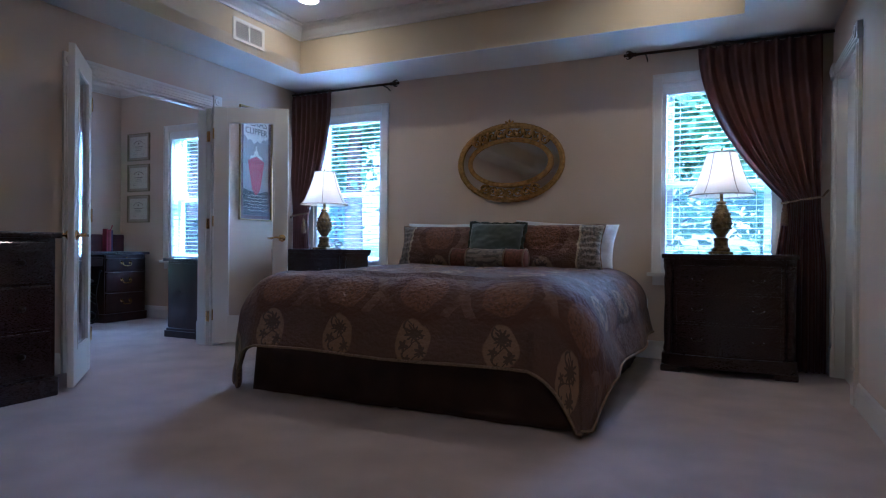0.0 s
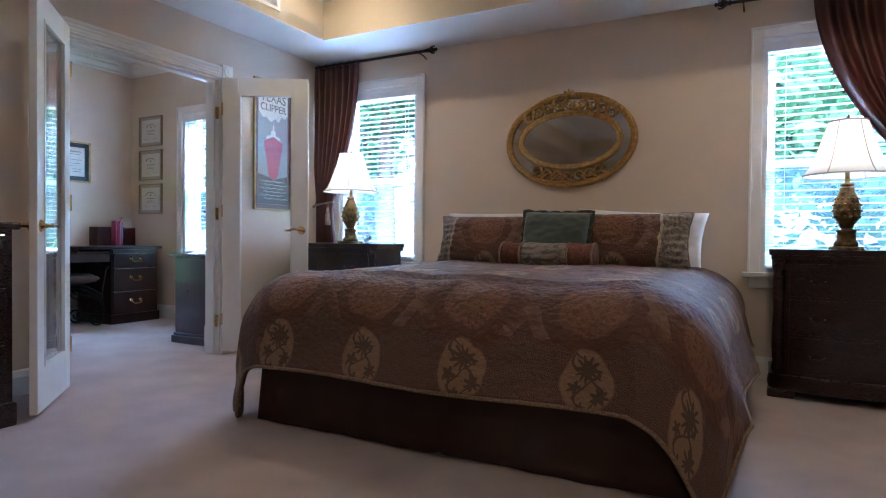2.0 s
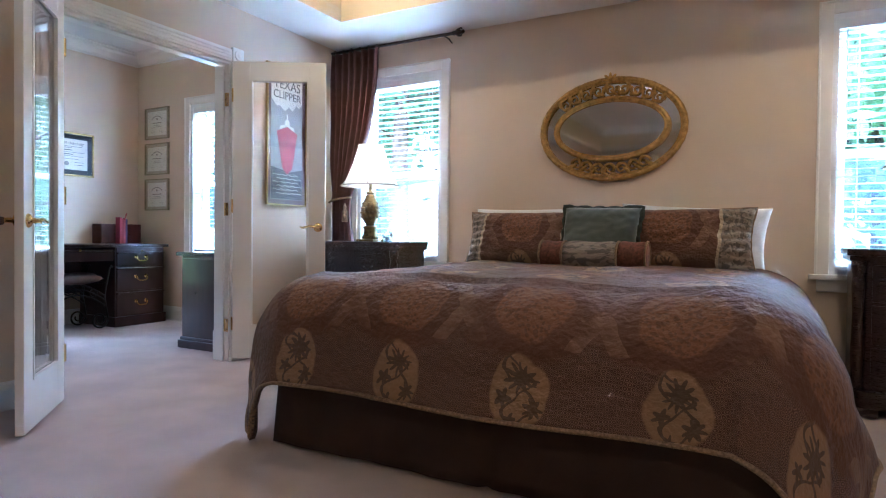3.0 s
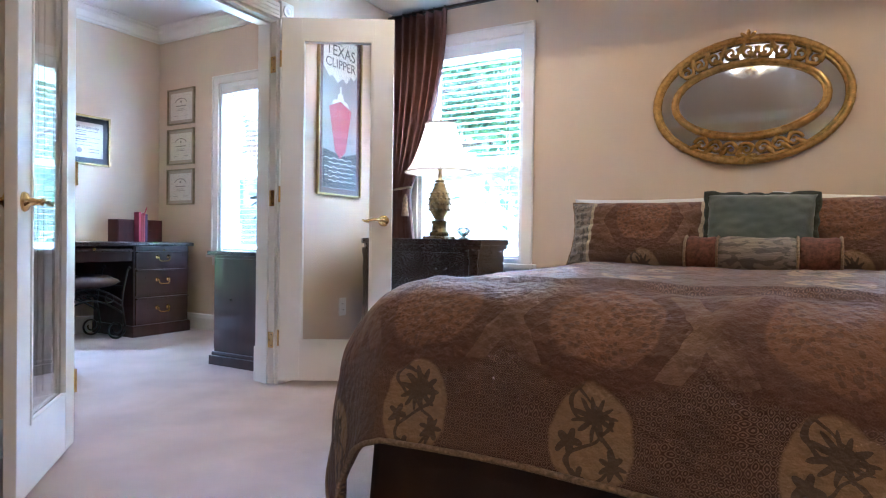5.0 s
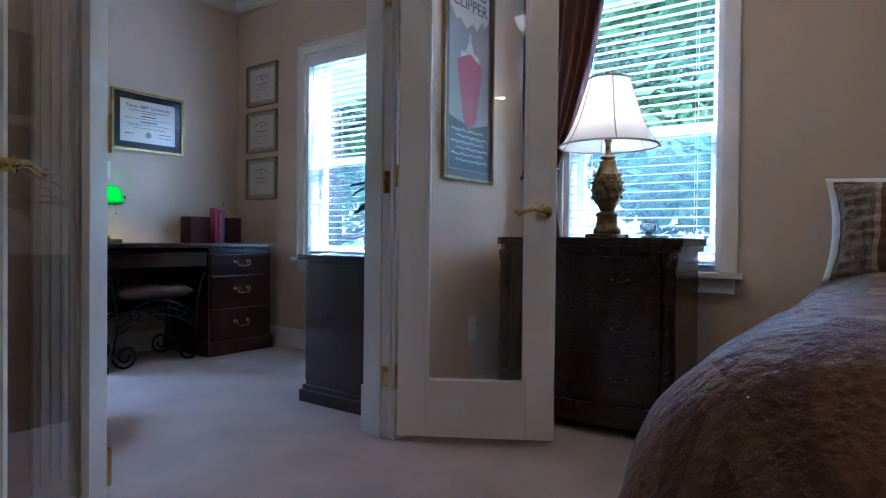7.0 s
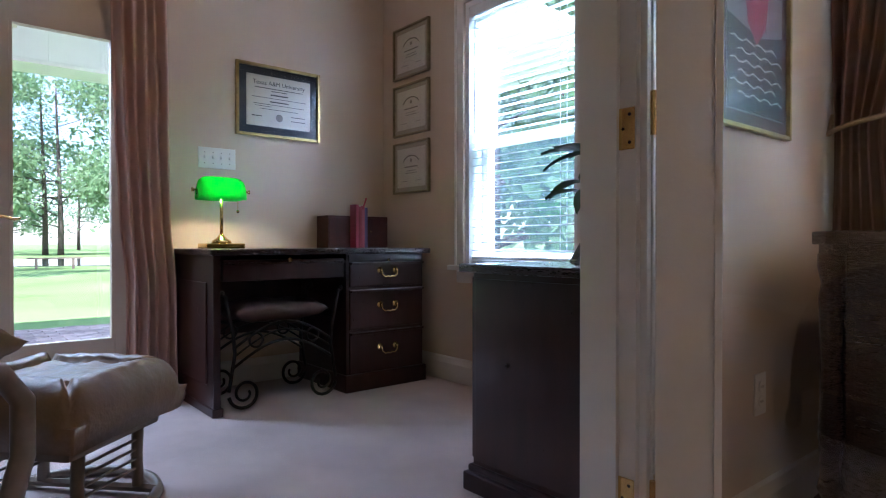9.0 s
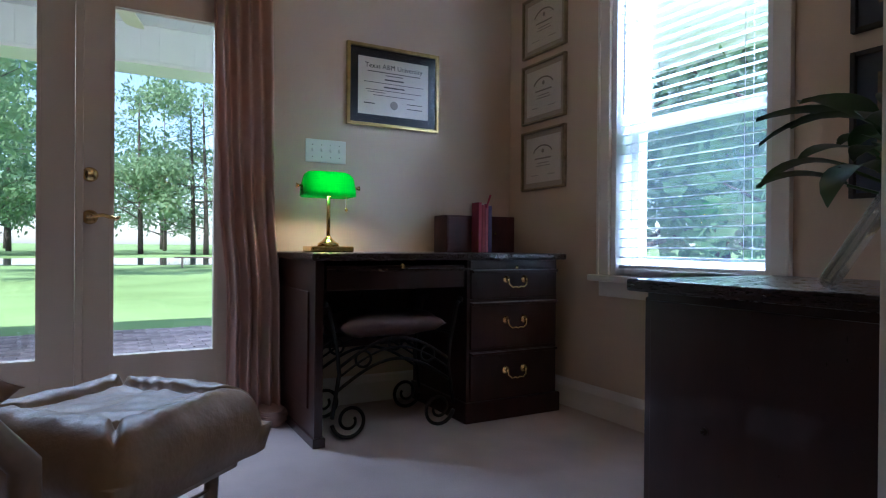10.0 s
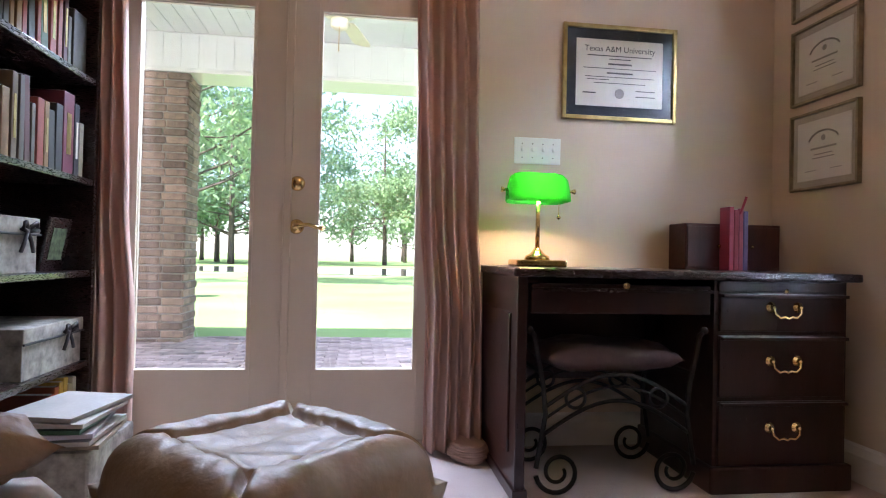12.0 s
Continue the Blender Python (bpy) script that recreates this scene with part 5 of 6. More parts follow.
# poster of a liner, behind the open door
M_SKYGREY = mat("poster_grey", (0.30, 0.29, 0.30), 0.6, var=0.04)
pos_ = frame_y("poster", pose(XD + 0.002, 4.735, 1.625, 0, 0, 90), 0.43, 1.05, M_FRAME, mat("plum_mat", (0.10, 0.045, 0.055), 0.7), M_SKYGREY, "tall framed ship poster with a gold frame behind the glass door", 0.035, 0.012)
M_HULL = mat("poster_red", (0.45, 0.05, 0.10), 0.6, var=0.06)
M_SEA = mat("poster_sea", (0.02, 0.03, 0.045), 0.6, var=0.1)


def flat(nm, poly, y, material):
    bm = bm_new()
    f = [bm.verts.new((x, y, z)) for x, z in poly]
    g = [bm.verts.new((x, y + 0.0008, z)) for x, z in poly]
    n = len(f)
    bm.faces.new(f), bm.faces.new(g[::-1])
    for k in range(n):
        bm.faces.new((f[k], g[k], g[(k + 1) % n], f[(k + 1) % n]))
    bmesh.ops.recalc_face_normals(bm, faces=bm.faces)
    part(nm, bm, material, pos_)


flat("cloud", [(-0.165, 0.475), (0.165, 0.475), (0.165, 0.27), (0.13, 0.235), (0.10, 0.255), (0.06, 0.20), (0.02, 0.225), (-0.03, 0.19), (-0.08, 0.23), (-0.11, 0.215), (-0.165, 0.27)], -0.0112, M_PAPER)
flat("sea", [(-0.165, -0.475), (0.165, -0.475), (0.165, -0.24), (0.02, -0.27), (-0.165, -0.235)], -0.0112, M_SEA)
flat("hull", [(-0.11, 0.03), (0.0, 0.075), (0.11, 0.03), (0.055, -0.24), (0.0, -0.29), (-0.05, -0.24)], -0.0120, M_HULL)
flat("superstructure", [(-0.08, 0.045), (-0.075, 0.075), (-0.03, 0.085), (-0.025, 0.12), (-0.008, 0.125), (-0.006, 0.17), (0.006, 0.17), (0.008, 0.125), (0.025, 0.12), (0.03, 0.085), (0.075, 0.075), (0.08, 0.045), (0, 0.078)], -0.0124, M_PAPER)
for _k in range(6):
    flat("wave", [(-0.15 + 0.04 * (_k % 2) + 0.27 * _q / 12, -0.29 - 0.028 * _k + 0.006 * math.sin(_q * 1.9)) for _q in range(13)] + [(0.12 + 0.04 * (_k % 2) - 0.27 * _q / 12, -0.294 - 0.028 * _k + 0.006 * math.sin((12 - _q) * 1.9)) for _q in range(13)], -0.0122, M_PAPER)
_R = Matrix.Rotation(math.pi / 2, 4, "X")
words("the", 0.05, Matrix.Translation((-0.02, -0.0122, 0.445)) @ _R, M_INK, pos_)
words("TEXAS", 0.098, Matrix.Translation((0, -0.0122, 0.385)) @ _R, M_INK, pos_)
words("CLIPPER", 0.083, Matrix.Translation((0, -0.0122, 0.305)) @ _R, M_INK, pos_)

# ---- lights in the tray ----
M_CAN = glow("downlight_lens", (1, 0.80, 0.52), 5)
# The last two are added to brighten the rear of the bedroom.
for _x, _y in ((-2.85, 4.29), (-0.15, 4.29), (-0.15, 1.6), (-0.15, -1.0)):
    _l = thing("downlight", pose(_x, _y, ZT), "white lit ceiling downlight; the two rear ones are added fill", "downlight", "recessed downlights")
    part("trim_ring", lathe([(0.10, -0.006), (0.098, -0.012), (0.08, -0.014), (0.078, -0.006)], 32), M_TRIM, _l, "", True)
    part("lens", lathe([(0.077, -0.004), (0.076, -0.010), (0.001, -0.011)], 24), M_CAN, _l, "glowing lens")
    _s = new("downlight_beam", bpy.data.lights.new("downlight_beam", "AREA"))
    _s.data.shape, _s.data.size, _s.data.energy, _s.data.color = "DISK", 0.14, 1.6, (1, 0.68, 0.32)
    _s.data.spread = radians(175)
    _s.matrix_world = pose(_x, _y, ZT - 0.02)
vent = thing("ceiling_vent", pose(TX0 + 0.001, 4.13, 2.595), "white air vent in the tray band", "air vent")
_bm = bm_new()
for _c in ((0, -0.18, -0.09, 0.008, 0.18, -0.065), (0, -0.18, 0.065, 0.008, 0.18, 0.09), (0, -0.18, -0.065, 0.008, -0.15, 0.065), (0, 0.15, -0.065, 0.008, 0.18, 0.065), (0, -0.01, -0.065, 0.008, 0.01, 0.065)):
    box(_bm, *_c)
part("frame", _bm, M_TRIM, vent)
# Black sheet painted in for the shade behind the slats.
part("shade_backing", bx(0, -0.15, -0.065, 0.001, 0.15, 0.065), M_BLACK, vent)
for _k in range(9):
    _z = -0.058 + _k * 0.0145
    for _y0, _y1 in ((-0.15, -0.01), (0.01, 0.15)):
        part("slat", bx(0.001, _y0, _z, 0.006, _y1, _z + 0.005), M_TRIM, vent)

# ceiling fixture in the middle of the tray
ch = thing("chandelier", pose(-1.64, 2.2, ZT), "brass ceiling fixture with lit glass shades", "chandelier")
part("canopy", lathe([(0.06, -0.03), (0.065, -0.005), (0.065, 0)], 20), M_BRASS, ch, "", True)
part("stem", tube([(0, 0, -0.03), (0, 0, -0.25)], 0.012, 8), M_BRASS, ch)
part("hub", lathe([(0.001, -0.36), (0.03, -0.34), (0.06, -0.29), (0.03, -0.24)], 18), M_BRASS, ch, "", True)
M_TULIP = glow("lit_tulip_glass", (1, 0.86, 0.62), 0.9)
for _k in range(5):
    _a = 2 * math.pi * _k / 5
    _c, _s = math.cos(_a), math.sin(_a)
    part("arm", tube([(0.04 * _c, 0.04 * _s, -0.29), (0.12 * _c, 0.12 * _s, -0.33), (0.19 * _c, 0.19 * _s, -0.30), (0.2 * _c, 0.2 * _s, -0.26)], 0.007, 6), M_BRASS, ch, "", True)
    part("glass_shade", lathe([(0.02, -0.26), (0.045, -0.23), (0.055, -0.19), (0.07, -0.15)], 14, None, Matrix.Translation((0.2 * _c, 0.2 * _s, 0))), M_TULIP, ch, "lit tulip glass", True)

# dome light in the middle of the study
dome = thing("ceiling_light", pose(-5.2, 3.86, ZS), "lit white glass dome ceiling light in the study", "ceiling light")
part("canopy", lathe([(0.07, -0.03), (0.075, -0.005), (0.075, 0)], 24), M_BRASS, dome, "brass canopy", True)
part("stem", tube([(0, 0, -0.03), (0, 0, -0.15)], 0.01, 8), M_BRASS, dome)
part("glass_bowl", lathe([(0.001, -0.26), (0.05, -0.255), (0.10, -0.23), (0.135, -0.19), (0.15, -0.15), (0.001, -0.145)], 32), glow("lit_opal_glass", (1, 0.66, 0.34), 3.2), dome, "glowing opal glass bowl", True)
part("finial", lathe([(0.001, -0.285), (0.01, -0.275), (0.006, -0.262), (0.012, -0.258)], 12), M_BRASS, dome, "", True)

# ---- study: soft furnishing ----
def study_drape(y0, y1, yb0, yb1, folds, label, seed):
    ob = drape("curtain", pose(XO + 0.10, 0, 0, 0, 0, 0) @ pose(0, 0, 0, 0, 0, 90), (y0, y1), ((y0 + yb0) / 2, (y1 + yb1) / 2), (yb0, yb1), 2.42, 1.0, folds, M_CURTAIN2, label, 0.04)
    return ob


study_drape(3.705, 3.955, 3.77, 4.01, 5, "dusty rose drape hanging beside the patio door", 1)
study_drape(2.47, 2.585, 2.50, 2.65, 3, "dusty rose drape hanging beside the bookcase", 2)
_bm = pillow_mesh(0.24, 0.075, 0.17, 2.4, 33, 0, 0.1, n=30)
tagged(part("curtain_puddle", _bm, M_CURTAIN2, None, "gathered end of the rose drape puddled on the carpet", True, (XO + 0.13, 3.95, 0.034)), "", "curtain")
_r = thing("curtain_rod", Matrix(), "dark bronze curtain rod over the patio doors", "curtain rod", "curtain rods")
part("pole", tube([(XO + 0.10, 2.45, 2.44), (XO + 0.10, 4.03, 2.44)], 0.011, 10), M_BRONZE, _r, "", True)
part("finial", lathe([(0.012, 0), (0.02, 0.01), (0.03, 0.035), (0.02, 0.06), (0.001, 0.068)], 14, None, Matrix.Translation((XO + 0.10, 4.03, 2.44)) @ Matrix.Rotation(-math.pi / 2, 4, "X")), M_BRONZE, _r, "", True)
for _y in (2.47, 4.01):
    part("bracket", tube([(XO + 0.10, _y, 2.43), (XO, _y, 2.41)], 0.007, 6), M_BRONZE, _r)


def leather_pad(w, d, t, seed):
    """Square quilted cushion with a seamed border; origin at its base."""
    bm, n = bm_new(), 64
    top, bot = [], []
    for j in range(n + 1):
        ra, rb = [], []
        for i in range(n + 1):
            u, v = 2 * i / n - 1, 2 * j / n - 1
            q = (abs(u) ** 7 + abs(v) ** 7) ** (1 / 7)
            k = max(0, 1 - min(1, q) ** 8) ** 0.5
            seam = min(abs(abs(u) - 0.56) if abs(v) < 0.60 else 9, abs(abs(v) - 0.56) if abs(u) < 0.60 else 9, abs(abs(u) - abs(v)) * 0.7 if q > 0.56 else 9)
            groove = math.exp(-(seam / 0.024) ** 2)
            puck = 0.0018 * math.sin(34 * (u if abs(v) > abs(u) else v) + 2 * noise.noise((u * 3, v * 3, seed))) * math.exp(-((q - 0.60) / 0.16) ** 2)
            h = t * (0.42 + 0.58 * k) + 0.016 * math.exp(-((q - 0.78) / 0.2) ** 2) * k - 0.008 * k * (q < 0.56) - 0.03 * groove * k + puck * k + 0.008 * noise.noise((u * 2.5, v * 2.5, seed)) * k + 0.006 * noise.noise((u * 6, v * 6, seed + 2)) * k
            rr = 1 + 0.05 * (1 - k)
            ra.append(bm.verts.new((w / 2 * u * (1.0 if k > 0 else 0.985), d / 2 * v * (1.0 if k > 0 else 0.985), h)))
            rb.append(bm.verts.new((w / 2 * u * 0.93, d / 2 * v * 0.93, 0.004 * noise.noise((u * 3, v * 3, 1)))))
        top.append(ra), bot.append(rb)
    for rows, s in ((top, 1), (bot, -1)):
        for a, b in zip(rows, rows[1:]):
            for i in range(n):
                q = (a[i], a[i + 1], b[i + 1], b[i])
                bm.faces.new(q if s > 0 else q[::-1])
    ring = lambda r: [r[0][i] for i in range(n)] + [r[j][n] for j in range(n)] + [r[n][n - i] for i in range(n)] + [r[n - j][0] for j in range(n)]
    a, b = ring(top), ring(bot)
    for k in range(len(a)):
        bm.faces.new((b[k], b[(k + 1) % len(a)], a[(k + 1) % len(a)], a[k]))
    return bm


ott = thing("glider_ottoman", pose(-5.225, 3.325, 0, 0, 0, 42), "taupe leather glider ottoman on a ring base", "ottoman")
part("cushion", leather_pad(0.53, 0.53, 0.17, 3.0), M_LEATHER, ott, "quilted taupe leather cushion", True, (0, 0, 0.255))
part("support_frame", bx(-0.20, -0.20, 0.215, 0.20, 0.20, 0.256, bev=0.012), M_RATTAN, ott)
for _x in (-0.17, 0.17):
    for _y in (-0.13, 0.13):
        part("post", tube([(_x, _y, 0.03), (_x * 0.97, _y, 0.13), (_x, _y, 0.225)], 0.018, 8), M_RATTAN, ott, "", True)
    for _z in (0.09, 0.12, 0.15, 0.18):
        part("spindle", tube([(_x, -0.13, _z), (_x, 0.13, _z)], 0.005, 6), M_RATTAN, ott)
part("ring_base", tube([(0.27 * math.cos(a * math.pi / 24), 0.27 * math.sin(a * math.pi / 24), 0.018) for a in range(48)], 0.017, 8, None, True), M_RATTAN, ott, "round painted wood ring", True)
for _y in (-0.13, 0.13):
    part("base_bar", tube([(-0.235, _y, 0.022), (0.235, _y, 0.022)], 0.014, 6), M_RATTAN, ott)

# glider chair: its front to local +y
ch2 = thing("glider_chair", pose(-4.72, 2.74, 0, 0, 0, 42), "taupe leather glider chair with curved wooden arms", "armchair")
part("seat_cushion", leather_pad(0.54, 0.54, 0.17, 9.0), M_LEATHER, ch2, "", True, (0, 0.02, 0.30))
_bm = leather_pad(0.54, 0.68, 0.15, 12.0)
bmesh.ops.transform(_bm, matrix=Matrix.Translation((0, -0.27, 0.74)) @ Matrix.Rotation(radians(76), 4, "X"), verts=_bm.verts)
part("back_cushion", _bm, M_LEATHER, ch2, "", True)
for _s in (-1, 1):
    _bm = pillow_mesh(0.11, 0.40, 0.10, 3.0, 40 + _s, n=20)
    bmesh.ops.transform(_bm, matrix=Matrix.Translation((_s * 0.33, 0.06, 0.595)) @ Matrix.Rotation(math.pi / 2, 4, "X"), verts=_bm.verts)
    part("arm_pad", _bm, M_LEATHER, ch2, "padded leather armrest", True)
    part("arm_loop", tube([(_s * 0.33, -0.26, 0.50), (_s * 0.33, -0.1, 0.545), (_s * 0.33, 0.12, 0.55), (_s * 0.33, 0.24, 0.53), (_s * 0.33, 0.30, 0.46), (_s * 0.33, 0.30, 0.34), (_s * 0.325, 0.26, 0.22), (_s * 0.31, 0.20, 0.10), (_s * 0.30, 0.15, 0.03)], 0.025, 10), M_RATTAN, ch2, "bent wooden arm", True)
    part("rear_post", tube([(_s * 0.33, -0.26, 0.50), (_s * 0.32, -0.24, 0.25), (_s * 0.28, -0.16, 0.03)], 0.022, 8), M_RATTAN, ch2, "", True)
    part("side_pocket", bx(_s * 0.29 - 0.012, -0.16, 0.24, _s * 0.29 + 0.012, 0.24, 0.46, bev=0.01), M_LEATHER, ch2)
part("seat_frame", bx(-0.29, -0.24, 0.26, 0.29, 0.27, 0.30, bev=0.01), M_RATTAN, ch2)
part("ring_base", tube([(0.32 * math.cos(a * math.pi / 24), 0.32 * math.sin(a * math.pi / 24), 0.018) for a in range(48)], 0.018, 8, None, True), M_RATTAN, ch2, "", True)
part("hub", lathe([(0.09, 0.02), (0.07, 0.05), (0.045, 0.08), (0.045, 0.26)], 18), M_RATTAN, ch2, "", True)
for _k in range(2):
    part("base_bar", bx(-0.31, -0.02, 0.012, 0.31, 0.02, 0.03) if _k else bx(-0.02, -0.31, 0.011, 0.02, 0.31, 0.031), M_RATTAN, ch2)

# ---- bookcase and what stands in it ----
bc = thing("bookcase", pose(-6.34, YO + 0.004, 0), "tall dark wood bookcase, crowded with books and boxes", "bookcase")
BW, BD = 0.92, 0.325
for _x in (0, BW - 0.03):
    part("side", bx(_x, 0, 0, _x + 0.03, BD, 2.05, bev=0.003), M_DARK, bc)
part("back", bx(0.03, 0, 0.06, BW - 0.03, 0.012, 2.03), M_DARK, bc)
part("plinth", bx(0.03, 0.02, 0, BW - 0.03, BD - 0.01, 0.075), M_DARK, bc)
part("cornice", bx(-0.02, 0, 2.05, BW + 0.02, BD + 0.025, 2.10, bev=0.01), M_DARK, bc)
SHELVES = (0.075, 0.40, 0.728, 1.062, 1.43, 1.78)
for _z in SHELVES:
    part("shelf", bx(0.03, 0.012, _z - 0.022, BW - 0.03, BD - 0.004, _z, bev=0.003), M_DARK, bc)


def book(x, z, w, h, d, col, tilt=0.0, lines=0):
    """A closed book standing with its spine to +y."""
    ob = thing("book", pose(x, YO + BD - 0.03, z, 0, tilt, 0), "upright book on the bookcase shelf", "book", "books in the bookcase")
    cloth = mat("book_cloth", col, 0.55, var=0.12, vscale=20, bump=0.1, bscale=200)
    part("cover", bx(0, -d, 0, w, 0, h, bev=min(0.003, w / 5)), cloth, ob)
    part("pages", bx(0.003, -d - 0.001, h - 0.002, w - 0.003, -0.006, h + 0.001), M_PAPER, ob)
    if lines:
        part("spine_title", bx(w * 0.3, 0.0, h * 0.25, w * 0.7, 0.0012, h * 0.75), M_PAPER if lines == 1 else M_FRAME, ob)


_cols = ((0.10, 0.03, 0.03), (0.05, 0.10, 0.16), (0.12, 0.10, 0.08), (0.03, 0.03, 0.03), (0.30, 0.06, 0.04), (0.08, 0.12, 0.05), (0.16, 0.11, 0.07), (0.26, 0.14, 0.05))
_rng = random.Random(4)
for _zi, _z in ((4, SHELVES[4]), (3, SHELVES[3]), (5, SHELVES[5])):
    _x = -6.295
    if _zi == 3:
        for _w, _h, _c, _l in ((0.03, 0.20, (0.6, 0.58, 0.52), 0), (0.035, 0.26, (0.05, 0.05, 0.06), 1), (0.075, 0.285, (0.15, 0.022, 0.045), 2)):
            book(_x, _z, _w, _h, 0.22, _c, 0, _l)
            _x += _w + 0.006
    if _zi == 4:
        book(_x, _z, 0.10, 0.22, 0.2, (0.06, 0.05, 0.03), 0, 0)
        _x += 0.115
    while _x < -5.52:
        _w = _rng.uniform(0.016, 0.045)
        book(_x, _z, _w, _rng.uniform(0.17, 0.27), _rng.uniform(0.14, 0.22), _rng.choice(_cols), _rng.choice((0, 0, 0, 3)), _rng.choice((0, 0, 2)))
        _x += _w + _rng.choice((0.003, 0.004, 0.012))
M_TOILE = mat("grey_toile_paper", (0.42, 0.39, 0.33), 0.7, var=0.3, vscale=30, col2=(0.16, 0.15, 0.13))
M_RIBBON = mat("black_ribbon", (0.02, 0.02, 0.022), 0.4, var=0.1)


def keepsake_box(x, z, w, d, h, label):
    ob = thing("keepsake_box", pose(x, YO + BD - 0.02, z), label, "storage box", "paper boxes in the bookcase")
    part("box_body", bx(0, -d, 0, w, 0, h * 0.72, bev=0.003), M_TOILE, ob)
    part("lid", bx(-0.006, -d - 0.004, h * 0.7, w + 0.006, 0.006, h, bev=0.004), M_TOILE, ob, "patterned lid with a dark rim")
    part("rim", tube([(-0.006, 0.007, h * 0.7), (w + 0.006, 0.007, h * 0.7)], 0.004, 6), M_RIBBON, ob)
    bm = bm_new()
    for s in (-1, 1):
        tube([(w * 0.3, 0.012, h * 0.78), (w * 0.3 + s * 0.03, 0.022, h * 0.9), (w * 0.3 + s * 0.045, 0.02, h * 0.78), (w * 0.3, 0.012, h * 0.76)], 0.008, 6, bm)
        tube([(w * 0.3, 0.012, h * 0.76), (w * 0.3 + s * 0.02, 0.014, h * 0.55), (w * 0.3 + s * 0.035, 0.012, h * 0.38)], 0.006, 6, bm)
    part("bow", bm, M_RIBBON, ob, "black ribbon bow", True)


keepsake_box(-6.295, SHELVES[1], 0.39, 0.27, 0.16, "grey toile paper box tied with a black ribbon bow")
keepsake_box(-5.97, SHELVES[2], 0.26, 0.22, 0.17, "grey toile paper box on the middle shelf")
_f = thing("photo_frame", pose(-6.25, YO + BD - 0.07, SHELVES[2], -10), "dark photo frame standing on the bookcase shelf", "photo frame")
part("frame", bx(0, -0.012, 0.0, 0.155, 0.0, 0.185, bev=0.004), M_DARK, _f)
part("print", bx(0.03, 0.0005, 0.04, 0.125, 0.002, 0.15), mat("green_print", (0.18, 0.24, 0.13), 0.4, var=0.4, vscale=40), _f)
_x = -6.295
for _c, _h in (((0.55, 0.47, 0.33), 0.27), ((0.6, 0.5, 0.33), 0.25), ((0.65, 0.42, 0.07), 0.28), ((0.6, 0.38, 0.05), 0.27), ((0.45, 0.12, 0.04), 0.26), ((0.35, 0.08, 0.04), 0.24)):
    book(_x, SHELVES[0], 0.028, _h, 0.2, _c, 0, 1)
    _x += 0.032
_bk = thing("basket", pose(-5.90, 2.645, 0), "patterned paper basket heaped with papers on the carpet", "basket")
part("basket_body", bx(-0.17, -0.12, 0, 0.17, 0.12, 0.24, bev=0.01), M_TOILE, _bk)
for _k in range(6):
    _p = thing("paper_stack", pose(-5.88 + _rng.uniform(-0.015, 0.03), 2.635 + _rng.uniform(-0.02, 0.02), 0.243 + _k * 0.017, _rng.uniform(-1, 1), _rng.uniform(-1, 1), _rng.uniform(-14, 14)), "loose magazine or sheaf heaped in the basket", "magazine", "heap of papers")
    part("sheaf", bx(-0.15, -0.11, 0, 0.15, 0.11, 0.013, bev=0.002), mat("magazine", _rng.choice(((0.40, 0.37, 0.33), (0.30, 0.24, 0.17), (0.16, 0.22, 0.30), (0.48, 0.44, 0.48), (0.06, 0.14, 0.08))), 0.5, var=0.1), _p)

# ---- on the desk and cabinet ----
_b = thing("wooden_box", pose(-6.44, 5.058, 0.778), "low mahogany desk organiser with two small knobs", "desk organiser")
M_BOX = mat("mahogany_box", (0.085, 0.02, 0.018), 0.5, var=0.25, vscale=6, bump=0.06, bscale=60, stretch=(1, 3, 1), spec=0.3)
part("case", bx(0, -0.215, 0, 0.14, 0.215, 0.195, bev=0.004), M_BOX, _b)
for _y0 in (-0.209, 0.004):
    _p = part("small_drawer", bx(0.138, _y0, 0.012, 0.146, _y0 + 0.205, 0.183, bev=0.002), M_BOX, _b)
    part("knob", lathe([(0.004, 0), (0.004, 0.008), (0.009, 0.012), (0.001, 0.02)], 12, None, Matrix.Translation((0.146, 0.075 if _y0 > -0.1 else -0.075, 0.10)) @ Matrix.Rotation(math.pi / 2, 4, "Y")), M_BRASS, _p, "", True)
for _k, (_c, _h) in enumerate((((0.42, 0.05, 0.10), 0.262), ((0.30, 0.03, 0.06), 0.25), ((0.45, 0.10, 0.16), 0.256), ((0.14, 0.11, 0.30), 0.245))):
    _p = thing("notebook", pose(-6.292, 4.99 + _k * 0.021, 0.778), "slim coloured notebook standing on the desk", "notebook", "notebooks on the desk")
    part("cover", bx(0, 0, 0, 0.07, 0.0195, _h, bev=0.003), mat("notebook_cloth", _c, 0.45, var=0.1), _p)
    part("pages", bx(0.004, 0.004, _h, 0.066, 0.016, _h + 0.002), M_PAPER, _p)
_p = thing("pen", pose(-6.22, 5.035, 0.81), "red pen sticking up between the notebooks", "pen")
part("barrel", tube([(0, 0, 0.2), (0.01, 0.02, 0.27)], 0.005, 7), M_HULL, _p)

